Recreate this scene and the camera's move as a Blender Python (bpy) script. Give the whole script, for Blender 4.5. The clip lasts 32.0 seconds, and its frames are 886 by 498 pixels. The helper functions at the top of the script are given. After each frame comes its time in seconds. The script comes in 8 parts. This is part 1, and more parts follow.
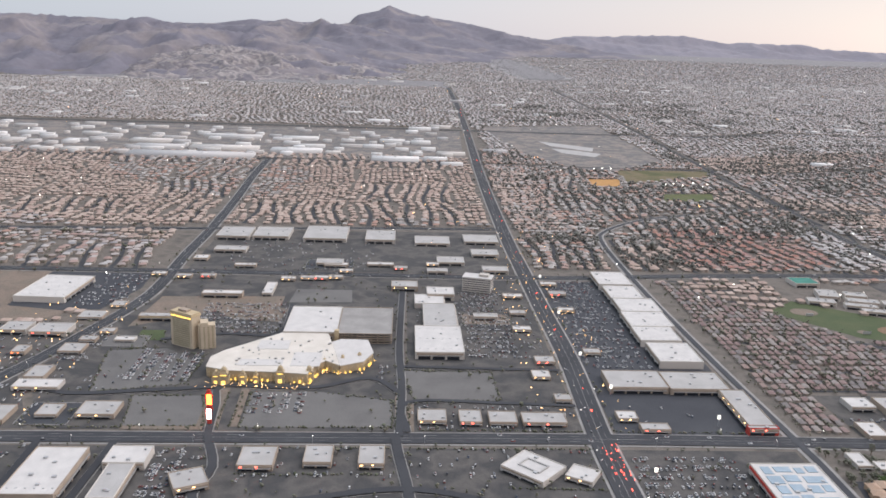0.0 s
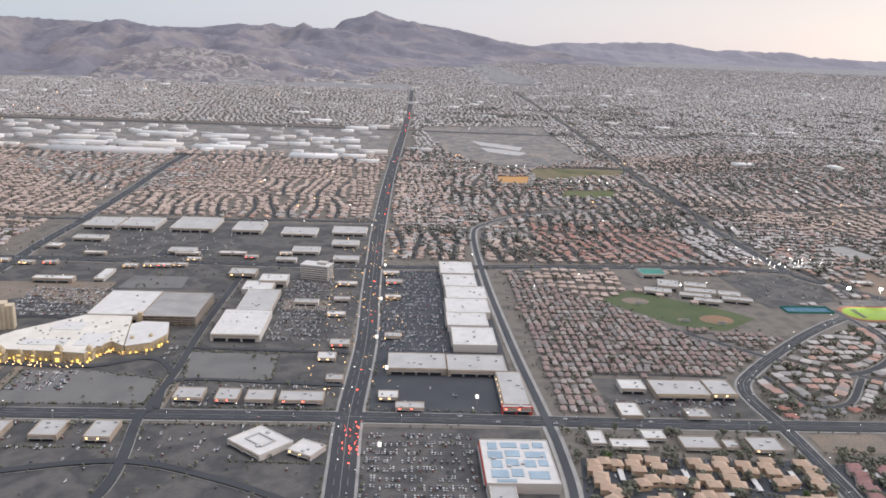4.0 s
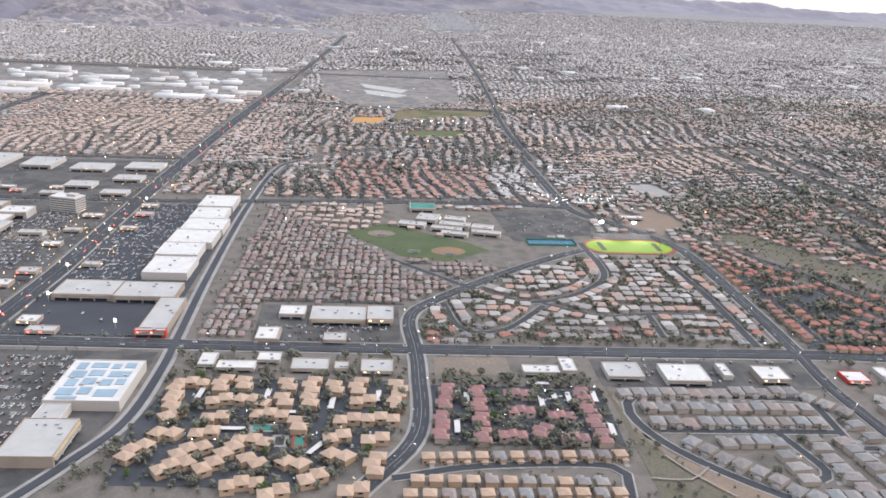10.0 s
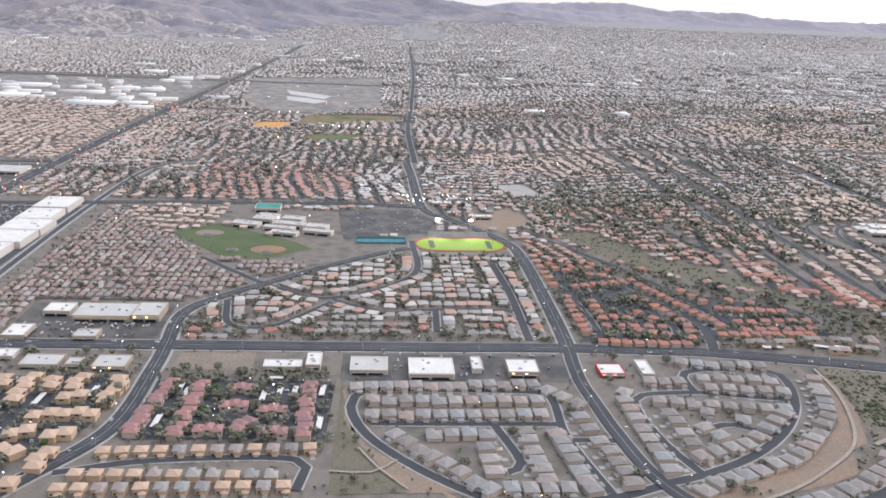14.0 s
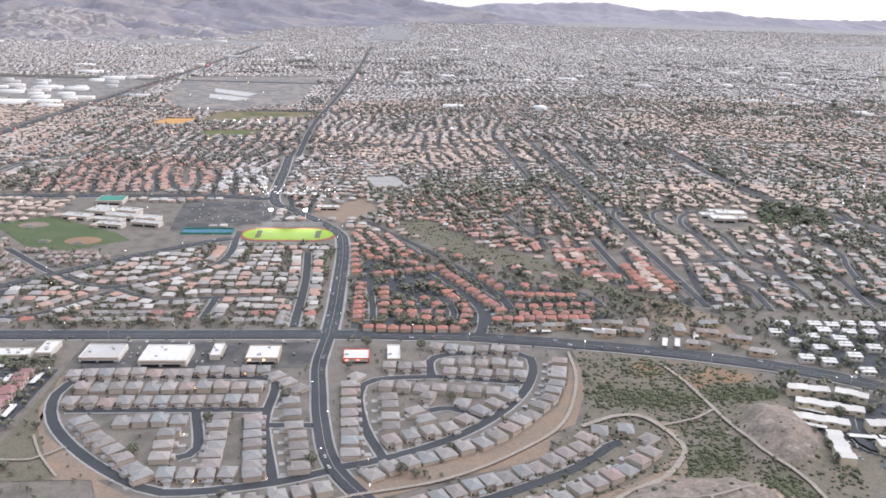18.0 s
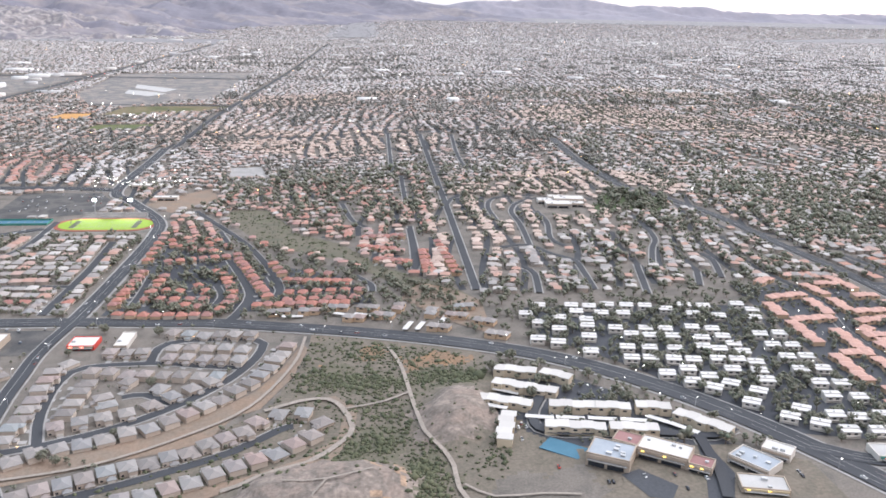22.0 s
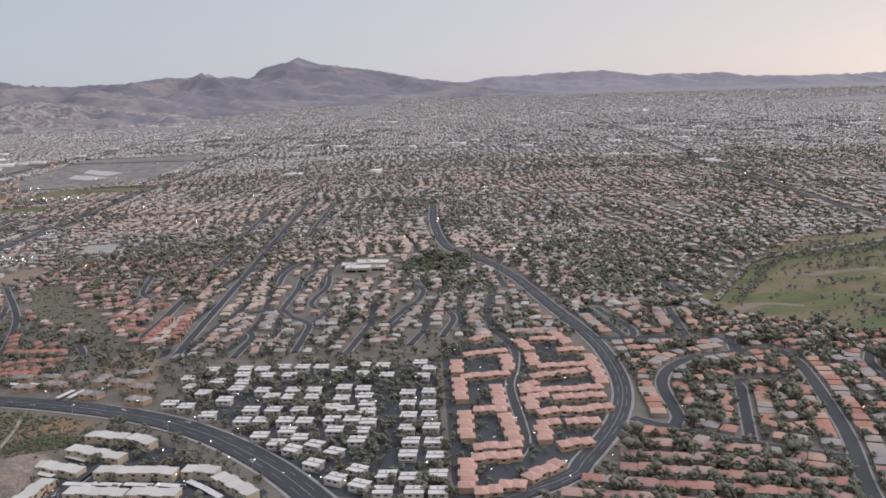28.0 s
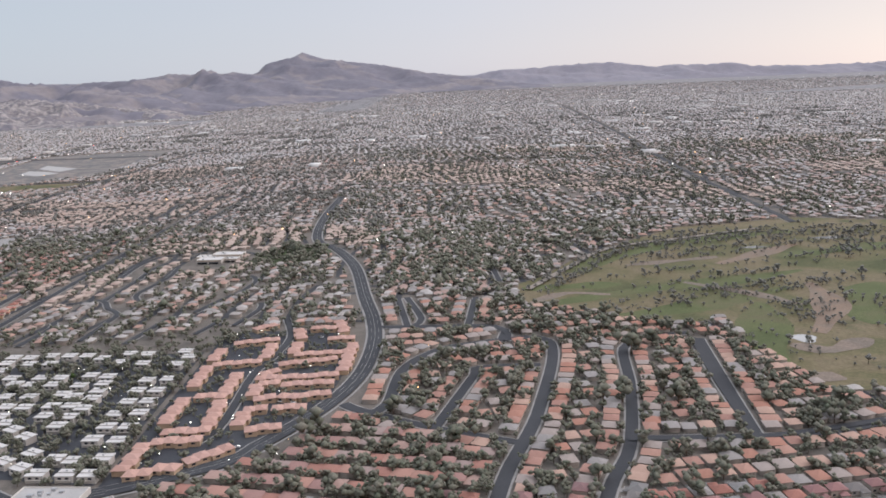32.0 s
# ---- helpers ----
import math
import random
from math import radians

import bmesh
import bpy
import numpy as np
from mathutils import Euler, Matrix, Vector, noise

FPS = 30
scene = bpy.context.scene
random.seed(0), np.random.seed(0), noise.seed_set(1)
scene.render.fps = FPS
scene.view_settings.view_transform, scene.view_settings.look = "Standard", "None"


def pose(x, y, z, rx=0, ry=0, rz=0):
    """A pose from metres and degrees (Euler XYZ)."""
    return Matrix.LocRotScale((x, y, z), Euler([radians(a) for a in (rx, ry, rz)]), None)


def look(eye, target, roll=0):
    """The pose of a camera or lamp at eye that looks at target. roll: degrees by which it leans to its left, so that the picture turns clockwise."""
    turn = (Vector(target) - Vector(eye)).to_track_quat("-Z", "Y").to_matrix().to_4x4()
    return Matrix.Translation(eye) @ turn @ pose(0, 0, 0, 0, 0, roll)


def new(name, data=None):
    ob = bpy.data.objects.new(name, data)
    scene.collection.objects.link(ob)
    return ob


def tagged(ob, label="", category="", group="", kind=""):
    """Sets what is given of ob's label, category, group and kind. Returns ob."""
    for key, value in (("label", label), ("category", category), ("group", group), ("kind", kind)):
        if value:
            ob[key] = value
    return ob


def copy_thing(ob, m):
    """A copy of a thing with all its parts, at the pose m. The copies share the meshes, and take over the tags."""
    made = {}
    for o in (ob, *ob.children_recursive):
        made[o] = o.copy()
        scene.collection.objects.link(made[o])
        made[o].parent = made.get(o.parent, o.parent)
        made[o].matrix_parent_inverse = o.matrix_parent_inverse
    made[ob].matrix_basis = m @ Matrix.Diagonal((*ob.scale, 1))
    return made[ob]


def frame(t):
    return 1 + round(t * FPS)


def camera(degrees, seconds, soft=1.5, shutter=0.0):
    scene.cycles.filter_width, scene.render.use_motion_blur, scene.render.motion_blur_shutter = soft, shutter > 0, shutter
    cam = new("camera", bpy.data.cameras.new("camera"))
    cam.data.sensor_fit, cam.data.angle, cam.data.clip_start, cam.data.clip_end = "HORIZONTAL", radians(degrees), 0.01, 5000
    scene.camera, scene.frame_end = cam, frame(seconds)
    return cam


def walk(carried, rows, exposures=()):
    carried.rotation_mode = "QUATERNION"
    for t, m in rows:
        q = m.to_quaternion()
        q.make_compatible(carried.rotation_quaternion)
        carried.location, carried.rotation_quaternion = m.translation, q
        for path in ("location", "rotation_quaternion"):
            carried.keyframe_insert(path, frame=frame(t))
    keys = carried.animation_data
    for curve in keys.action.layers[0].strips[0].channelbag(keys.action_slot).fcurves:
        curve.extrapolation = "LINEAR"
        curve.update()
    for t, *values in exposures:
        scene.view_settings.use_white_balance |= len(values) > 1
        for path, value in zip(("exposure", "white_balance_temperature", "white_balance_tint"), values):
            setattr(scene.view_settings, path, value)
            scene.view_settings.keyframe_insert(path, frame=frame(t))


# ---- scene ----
cam = camera(55.7, 32.0, soft=1.7)
# seconds, eye, yaw to the left, pitch up, roll
PATH = [
    (0, -1.04, 3.89, 104.67, -2.837, -14.596, 1.880),
    (0.5, 7.65, 3.01, 103.84, -2.712, -14.464, 1.929),
    (1, 16.23, 2.18, 103.09, -2.630, -14.446, 2.010),
    (1.5, 24.72, 1.41, 102.40, -2.557, -14.364, 2.068),
    (2, 33.12, 0.69, 101.77, -2.500, -14.344, 2.108),
    (2.5, 41.45, 0.02, 101.19, -2.469, -14.288, 2.105),
    (3, 49.72, -0.61, 100.66, -2.457, -14.251, 2.074),
    (3.5, 57.93, -1.19, 100.15, -2.598, -14.158, 2.120),
    (5.5, 90.45, -3.08, 98.38, -3.467, -14.101, 2.448),
    (6, 98.53, -3.46, 97.97, -3.494, -14.051, 2.454),
    (6.5, 106.60, -3.79, 97.57, -3.533, -14.068, 2.478),
    (7, 114.66, -4.10, 97.16, -3.576, -14.180, 2.526),
    (7.5, 122.72, -4.37, 96.76, -3.630, -14.540, 2.595),
    (8, 130.79, -4.61, 96.35, -3.691, -14.823, 2.578),
    (8.5, 138.86, -4.82, 95.93, -3.760, -15.403, 2.625),
    (9, 146.93, -5.00, 95.51, -3.839, -16.201, 2.651),
    (9.5, 155.01, -5.16, 95.08, -3.805, -16.855, 2.637),
    (10, 163.10, -5.29, 94.63, -3.874, -17.307, 2.628),
    (10.5, 171.20, -5.39, 94.18, -3.903, -17.533, 2.679),
    (11, 179.32, -5.48, 93.71, -3.940, -17.167, 2.526),
    (11.5, 187.44, -5.54, 93.23, -3.974, -16.906, 2.420),
    (12, 195.57, -5.58, 92.73, -4.028, -16.698, 2.378),
    (12.5, 203.71, -5.61, 92.23, -4.056, -16.574, 2.387),
    (13, 211.86, -5.62, 91.71, -4.121, -16.496, 2.401),
    (13.5, 220.01, -5.62, 91.18, -4.160, -16.490, 2.375),
    (14, 228.17, -5.61, 90.64, -4.203, -16.464, 2.333),
    (14.5, 236.33, -5.58, 90.10, -4.272, -16.371, 2.262),
    (16.5, 268.99, -5.40, 87.84, -4.331, -15.544, 2.232),
    (17, 277.14, -5.35, 87.27, -4.348, -15.215, 2.183),
    (17.5, 285.29, -5.29, 86.69, -4.338, -15.329, 2.063),
    (18, 293.43, -5.23, 86.12, -4.334, -16.282, 1.744),
    (18.5, 301.56, -5.18, 85.55, -4.497, -17.140, 1.724),
    (19, 309.67, -5.13, 84.98, -4.553, -17.739, 1.680),
    (19.5, 317.78, -5.09, 84.42, -4.608, -18.078, 1.727),
    (20, 325.86, -5.05, 83.87, -4.657, -17.958, 1.658),
    (20.5, 333.94, -5.02, 83.33, -4.693, -17.887, 1.683),
    (21, 341.99, -5.00, 82.80, -4.738, -17.879, 1.625),
    (21.5, 350.03, -5.00, 82.27, -4.764, -17.278, 1.444),
    (22, 358.05, -5.01, 81.77, -4.771, -16.325, 1.184),
    (22.5, 366.06, -5.04, 81.27, -4.806, -15.583, 1.116),
    (23, 374.05, -5.08, 80.79, -4.847, -15.465, 0.924),
    (23.5, 382.03, -5.15, 80.33, -4.768, -14.930, 0.287),
    (24, 389.99, -5.23, 79.88, -4.787, -13.827, -0.144),
    (24.5, 397.95, -5.34, 79.45, -4.489, -12.999, -0.772),
    (25, 405.90, -5.48, 79.04, -4.282, -12.429, -1.061),
    (25.5, 413.84, -5.64, 78.64, -3.691, -12.182, -0.776),
    (27.5, 445.67, -6.62, 77.21, -1.484, -11.984, -1.381),
    (28, 453.67, -6.96, 76.88, -1.595, -11.238, -1.554),
    (28.5, 461.70, -7.33, 76.56, -1.600, -10.630, -1.663),
    (29, 469.76, -7.75, 76.25, -1.221, -10.376, -1.716),
    (29.5, 477.88, -8.21, 75.94, -0.715, -10.494, -1.816),
    (30, 486.05, -8.72, 75.64, -0.376, -10.486, -1.840),
    (30.5, 494.30, -9.28, 75.33, -0.264, -10.505, -1.935),
    (31, 502.62, -9.88, 75.01, -0.188, -11.043, -2.045),
    (31.5, 511.04, -10.55, 74.68, -0.208, -11.438, -2.124),
    (32, 519.57, -11.27, 74.33, -0.208, -11.609, -2.147),
]


def aim(x, y, z, yaw, pitch, roll):
    a, b = radians(yaw), radians(pitch)
    way = Vector((-math.sin(a) * math.cos(b), math.cos(a) * math.cos(b), math.sin(b)))
    return look((x, y, z), Vector((x, y, z)) + 100 * way, roll)


EXPOSURES = [(0.0, 1.41, 5930, 9), (3.5, 1.44, 5930, 9), (7.0, 1.53, 5860, 8), (10.0, 1.78, 5780, 8), (17.0, 1.8, 5780, 8), (19.0, 2.03, 5740, 8), (22.0, 2.04, 5760, 8), (23.0, 1.93, 5800, 9), (24.0, 1.72, 5850, 10), (25.5, 1.32, 5900, 10), (28.0, 1.19, 5930, 10), (32.0, 1.37, 5900, 10)]
walk(cam, [(t, aim(*row)) for t, *row in PATH], EXPOSURES)

# ---- sky and light: dusk, the sun just gone down ahead and to the right ----
SUN_ELEVATION, SUN_AZIMUTH = 9.0, 62.0
world = bpy.data.worlds.new("dusk_sky")
scene.world = world
world.use_nodes = True
wn = world.node_tree.nodes
sky = wn.new("ShaderNodeTexSky")
sky.sky_type, sky.sun_disc = "NISHITA", False
sky.sun_elevation, sky.sun_rotation = radians(SUN_ELEVATION), radians(SUN_AZIMUTH)
sky.altitude, sky.air_density, sky.dust_density, sky.ozone_density = 600, 1.0, 1.0, 1.0
wn["Background"].inputs["Strength"].default_value = 0.05
veil = wn.new("ShaderNodeHueSaturation")  # thin high haze greys the sky
veil.inputs["Saturation"].default_value = 0.6
blend = wn.new("ShaderNodeMix")
blend.data_type = "RGBA"
blend.inputs["Factor"].default_value = 0.78
coord = wn.new("ShaderNodeTexCoord")  # the haze is blue-grey away from the sunset and peach towards it
axis = wn.new("ShaderNodeVectorMath")
axis.operation, axis.inputs[1].default_value = "DOT_PRODUCT", (0.9, -0.2, -0.35)
warm = wn.new("ShaderNodeValToRGB")
warm.color_ramp.elements[0].position, warm.color_ramp.elements[0].color = 0.18, (0.465, 0.485, 0.515, 1)
warm.color_ramp.elements[1].position, warm.color_ramp.elements[1].color = 0.66, (0.70, 0.56, 0.50, 1)
e = warm.color_ramp.elements.new(0.4)
e.color = (0.565, 0.53, 0.545, 1)
level = wn.new("ShaderNodeMapRange")
level.inputs["From Min"].default_value, level.inputs["From Max"].default_value = -1, 1
gain = wn.new("ShaderNodeVectorMath")
gain.operation, gain.inputs["Scale"].default_value = "SCALE", 10.4
for a, b in ((coord.outputs["Generated"], axis.inputs[0]), (axis.outputs["Value"], level.inputs["Value"]), (level.outputs["Result"], warm.inputs["Fac"]), (warm.outputs["Color"], gain.inputs[0]), (gain.outputs["Vector"], blend.inputs["B"])):
    world.node_tree.links.new(a, b)
world.node_tree.links.new(sky.outputs["Color"], veil.inputs["Color"])
world.node_tree.links.new(veil.outputs["Color"], blend.inputs["A"])
world.node_tree.links.new(blend.outputs["Result"], wn["Background"].inputs["Color"])
sun_data = bpy.data.lights.new("sun", "SUN")
sun_data.energy, sun_data.angle, sun_data.color = 0.98, radians(100), (1.0, 0.94, 0.90)
sun = new("sun", sun_data)
sa, se = radians(SUN_AZIMUTH), radians(52)
sun.matrix_world = look(Vector((math.sin(sa) * math.cos(se), math.cos(sa) * math.cos(se), math.sin(se))) * 900, (0, 0, 0))

# ---- the plan: one plan unit is a true metre; the whole place is built to a quarter of it ----
S = 0.25
rng = np.random.default_rng(7)


def ease(x, a, b):
    t = np.clip((np.asarray(x, float) - a) / (b - a), 0, 1)
    return t * t * (3 - 2 * t)


def bump(x, y, cx, cy, rx, ry, turn=0.0):
    c, s = math.cos(radians(turn)), math.sin(radians(turn))
    u, v = ((x - cx) * c + (y - cy) * s) / rx, (-(x - cx) * s + (y - cy) * c) / ry
    return np.exp(-((u * u + v * v) ** 1.6))


def mound(x, y):
    """The two eroded sandstone rises of the wash, cut by small gullies."""
    a = bump(x, y, 1494, 568, 26, 46, -14)
    b = np.exp(-((((x - 1398) / 62) ** 2 + ((y - 470) / 36) ** 2) ** 2.2))
    u, v = x + 6 * np.sin(y / 9.0), y + 6 * np.sin(x / 11.0)
    cut = 1 - np.abs(np.sin(u / 7.3 + v / 17.0)) * 0.5 - np.abs(np.sin(v / 8.9 - u / 21.0)) * 0.35 - np.abs(np.sin((u + v) / 4.1)) * 0.15
    return a * (13 + 4.0 * cut) + b * (15 + 3.0 * cut) - 6.0 * (a * (1 - a) + b * (1 - b)) * (1 - cut)


def ground(x, y, relief=True):
    """Height of the land in plan metres."""
    x, y = np.asarray(x, float), np.asarray(y, float)
    z = 24 * ease(x, 1180, 1640) * ease(y, -200, 300) + 0.004 * np.maximum(0, y - 2000)
    return z + mound(x, y) if relief else z


def at(x, y, z=0.0):
    return Vector((x * S, y * S, (float(ground(x, y)) + z) * S))


# ---- materials ----
def surface(name, stops, by="noise", scale=0.3, grain=6.0, rough=0.9, metal=0.0, relief=0.15, wear=0.35):
    """Colours in stops, chosen by noise, by piece (island) or by thing (object), broken up at two scales."""
    m = bpy.data.materials.new(name)
    m.use_nodes = True
    n, l = m.node_tree.nodes, m.node_tree.links
    b = n["Principled BSDF"]
    b.inputs["Roughness"].default_value, b.inputs["Metallic"].default_value = rough, metal
    b.inputs["Specular IOR Level"].default_value = 0.25
    geo = n.new("ShaderNodeNewGeometry")
    ramp = n.new("ShaderNodeValToRGB")
    e = ramp.color_ramp.elements
    while len(e) < len(stops):
        e.new(0.5)
    for k, c in enumerate(stops):
        e[k].position, e[k].color = k / max(1, len(stops) - 1), (*c, 1)
    if by == "noise":
        big = n.new("ShaderNodeTexNoise")
        big.inputs["Scale"].default_value, big.inputs["Detail"].default_value = scale, 6
        l.new(geo.outputs["Position"], big.inputs["Vector"])
        spread = n.new("ShaderNodeMapRange")
        spread.inputs["From Min"].default_value, spread.inputs["From Max"].default_value = 0.3, 0.7
        l.new(big.outputs["Fac"], spread.inputs["Value"])
        l.new(spread.outputs["Result"], ramp.inputs["Fac"])
    else:
        ramp.color_ramp.interpolation = "CONSTANT" if by.endswith("step") else "LINEAR"
        if by.startswith("island"):
            l.new(geo.outputs["Random Per Island"], ramp.inputs["Fac"])
        else:
            info = n.new("ShaderNodeObjectInfo")
            l.new(info.outputs["Random"], ramp.inputs["Fac"])
    fine = n.new("ShaderNodeTexNoise")
    fine.inputs["Scale"].default_value, fine.inputs["Detail"].default_value, fine.inputs["Roughness"].default_value = grain, 5, 0.7
    l.new(geo.outputs["Position"], fine.inputs["Vector"])
    worn = n.new("ShaderNodeMapRange")
    worn.inputs["From Min"].default_value, worn.inputs["From Max"].default_value = 0.25, 0.75
    worn.inputs["To Min"].default_value, worn.inputs["To Max"].default_value = 1 - wear, 1 + wear
    l.new(fine.outputs["Fac"], worn.inputs["Value"])
    mix = n.new("ShaderNodeMix")
    mix.data_type, mix.blend_type = "RGBA", "MULTIPLY"
    mix.inputs["Factor"].default_value = 1
    l.new(ramp.outputs["Color"], mix.inputs["A"])
    l.new(worn.outputs["Result"], mix.inputs["B"])
    l.new(mix.outputs["Result"], b.inputs["Base Color"])
    if relief:
        bmp = n.new("ShaderNodeBump")
        bmp.inputs["Strength"].default_value, bmp.inputs["Distance"].default_value = relief, 0.1
        l.new(fine.outputs["Fac"], bmp.inputs["Height"])
        l.new(bmp.outputs["Normal"], b.inputs["Normal"])
    return m


def lit(name, color, strength):
    m = bpy.data.materials.new(name)
    m.use_nodes = True
    b = m.node_tree.nodes["Principled BSDF"]
    b.inputs["Base Color"].default_value = (*color, 1)
    b.inputs["Emission Color"].default_value, b.inputs["Emission Strength"].default_value = (*color, 1), strength
    m.cycles.emission_sampling = "NONE"
    return m


M = {}
M["desert"] = surface("desert_soil", [(0.155, 0.135, 0.113), (0.225, 0.18, 0.146), (0.185, 0.159, 0.131), (0.23, 0.173, 0.131)], scale=0.06, grain=1.4)
M["yard"] = surface("yard_gravel", [(0.115, 0.105, 0.092), (0.175, 0.155, 0.136), (0.097, 0.092, 0.083)], scale=0.12, grain=2.5)
M["asphalt"] = surface("asphalt", [(0.045, 0.047, 0.054), (0.062, 0.065, 0.072)], scale=0.05, grain=3.0, rough=0.85, wear=0.2)
M["lot"] = surface("parking_asphalt", [(0.071, 0.069, 0.069), (0.117, 0.11, 0.104), (0.063, 0.063, 0.065), (0.095, 0.091, 0.086)], scale=0.09, grain=3.0, rough=0.85, wear=0.25)
M["lot_dark"] = surface("dark_parking_asphalt", [(0.048, 0.051, 0.061), (0.068, 0.072, 0.081)], scale=0.06, grain=3.0, rough=0.8, wear=0.25)
M["lot_light"] = surface("faded_parking_asphalt", [(0.127, 0.123, 0.121), (0.165, 0.161, 0.156), (0.138, 0.134, 0.132)], scale=0.05, grain=3.0, rough=0.85, wear=0.2)
M["concrete"] = surface("pale_concrete", [(0.263, 0.255, 0.246), (0.347, 0.336, 0.325)], scale=0.2, grain=4.0, wear=0.2)
M["paint"] = surface("road_paint", [(0.27, 0.27, 0.265), (0.34, 0.34, 0.33)], scale=0.5)
M["sand"] = surface("pale_sandstone", [(0.184, 0.155, 0.133), (0.27, 0.225, 0.194), (0.162, 0.14, 0.122), (0.243, 0.196, 0.167), (0.207, 0.176, 0.153)], scale=0.22, grain=1.6, relief=0.9, wear=0.4)
# pale graded patches over the same haze-tinted mauve as the ranges
M["terrace"] = surface("graded_hillside", [(0.158, 0.15, 0.172), (0.17, 0.16, 0.18), (0.30, 0.27, 0.262), (0.16, 0.152, 0.172), (0.36, 0.33, 0.318), (0.19, 0.176, 0.19), (0.27, 0.245, 0.245)], scale=0.022, grain=0.09, relief=0.2, wear=0.3)
# bright orange base colour holds the floodlight; no lamp shines on this field
M["orange_lit_clay"] = surface("orange_lit_clay", [(0.425, 0.24, 0.09), (0.493, 0.28, 0.108)], scale=0.1, grain=0.8, wear=0.2)
M["fairway"] = surface("mown_winter_turf", [(0.083, 0.103, 0.041), (0.11, 0.126, 0.053), (0.129, 0.121, 0.065)], scale=0.08, grain=2.0)
M["industrial"] = surface("industrial_yards", [(0.17, 0.16, 0.155), (0.24, 0.215, 0.195), (0.14, 0.14, 0.142), (0.26, 0.225, 0.20), (0.19, 0.18, 0.175)], scale=0.045, grain=0.6, wear=0.35)
M["wash_soil"] = surface("dry_wash_soil", [(0.125, 0.112, 0.088), (0.165, 0.142, 0.115), (0.14, 0.125, 0.10), (0.18, 0.15, 0.12)], scale=0.12, grain=1.5)
M["earth"] = surface("bare_tan_earth", [(0.198, 0.153, 0.119), (0.239, 0.177, 0.133), (0.207, 0.167, 0.133), (0.253, 0.181, 0.128)], scale=0.09, grain=1.6, wear=0.25)
M["grass"] = surface("sports_turf", [(0.068, 0.094, 0.044), (0.096, 0.113, 0.056)], scale=0.08, grain=2.0)
M["golf"] = surface("winter_fairway", [(0.076, 0.086, 0.037), (0.108, 0.109, 0.051), (0.149, 0.13, 0.07), (0.18, 0.147, 0.091), (0.09, 0.097, 0.045)], scale=0.05, grain=1.2)
# olive leaf tones, lifted and greyed to put a haze veil into the colour
M["leaf"] = surface("haze_lifted_leaves", [(0.13, 0.136, 0.102), (0.16, 0.162, 0.123), (0.2, 0.189, 0.153), (0.137, 0.156, 0.112)], by="island", grain=5.0, wear=0.5)
M["bark"] = surface("bark", [(0.10, 0.075, 0.055), (0.16, 0.12, 0.09)], grain=8)
M["roof_grey"] = surface("grey_tile_roof", [(0.215, 0.208, 0.206), (0.28, 0.265, 0.256), (0.285, 0.222, 0.203), (0.235, 0.232, 0.235), (0.31, 0.287, 0.272), (0.20, 0.185, 0.178), (0.265, 0.235, 0.22), (0.25, 0.262, 0.268)], by="object", grain=9, wear=0.22)
M["roof_red"] = surface("red_tile_roof", [(0.31, 0.148, 0.117), (0.383, 0.183, 0.145), (0.328, 0.174, 0.151), (0.274, 0.157, 0.141)], by="object", grain=9, wear=0.22)
M["roof_mauve"] = surface("mauve_tile_roof", [(0.27, 0.155, 0.15), (0.32, 0.18, 0.17), (0.25, 0.16, 0.16)], by="object", grain=9, wear=0.2)
M["roof_tan"] = surface("peach_tile_roof", [(0.396, 0.29, 0.216), (0.451, 0.336, 0.253), (0.414, 0.299, 0.221)], by="object", grain=9, wear=0.18)
M["roof_pink"] = surface("salmon_tile_roof", [(0.44, 0.274, 0.228), (0.5, 0.319, 0.265), (0.47, 0.304, 0.26)], by="object", grain=9, wear=0.18)
M["roof_white"] = surface("white_membrane_roof", [(0.534, 0.52, 0.506), (0.63, 0.611, 0.591)], scale=0.3, grain=5, wear=0.12)
M["roof_flat"] = surface("grey_membrane_roof", [(0.38, 0.37, 0.36), (0.46, 0.45, 0.44)], scale=0.2, grain=5, wear=0.15)
M["stucco"] = surface("stucco", [(0.42, 0.35, 0.29), (0.52, 0.46, 0.40), (0.47, 0.40, 0.34)], by="object", grain=8, wear=0.12)
M["stucco_tan"] = surface("tan_stucco", [(0.484, 0.353, 0.242), (0.539, 0.4, 0.279)], by="object", grain=8, wear=0.12)
M["white_wall"] = surface("white_stucco", [(0.52, 0.485, 0.445), (0.61, 0.575, 0.53)], by="object", grain=8, wear=0.12)
M["glass"] = surface("dark_window_glass", [(0.03, 0.035, 0.045), (0.05, 0.055, 0.065)], by="island", rough=0.15, relief=0)
M["door"] = surface("garage_door_paint", [(0.45, 0.42, 0.38), (0.6, 0.57, 0.53)], by="object", grain=9, wear=0.1)
M["metal"] = surface("galvanised_metal", [(0.40, 0.41, 0.42), (0.5, 0.5, 0.51)], rough=0.5, metal=0.4, wear=0.15)
M["far_roof"] = surface("far_house_roofs", [(0.32, 0.272, 0.255), (0.388, 0.342, 0.321), (0.349, 0.252, 0.224), (0.281, 0.272, 0.275), (0.427, 0.386, 0.367), (0.369, 0.277, 0.25), (0.436, 0.416, 0.408), (0.33, 0.307, 0.301)], by="island_step", grain=9, wear=0.2)
M["far_red"] = surface("far_red_roofs", [(0.35, 0.184, 0.148), (0.396, 0.23, 0.186), (0.332, 0.202, 0.181), (0.387, 0.266, 0.229), (0.322, 0.248, 0.229), (0.405, 0.339, 0.315)], by="island_step", grain=9, wear=0.2)
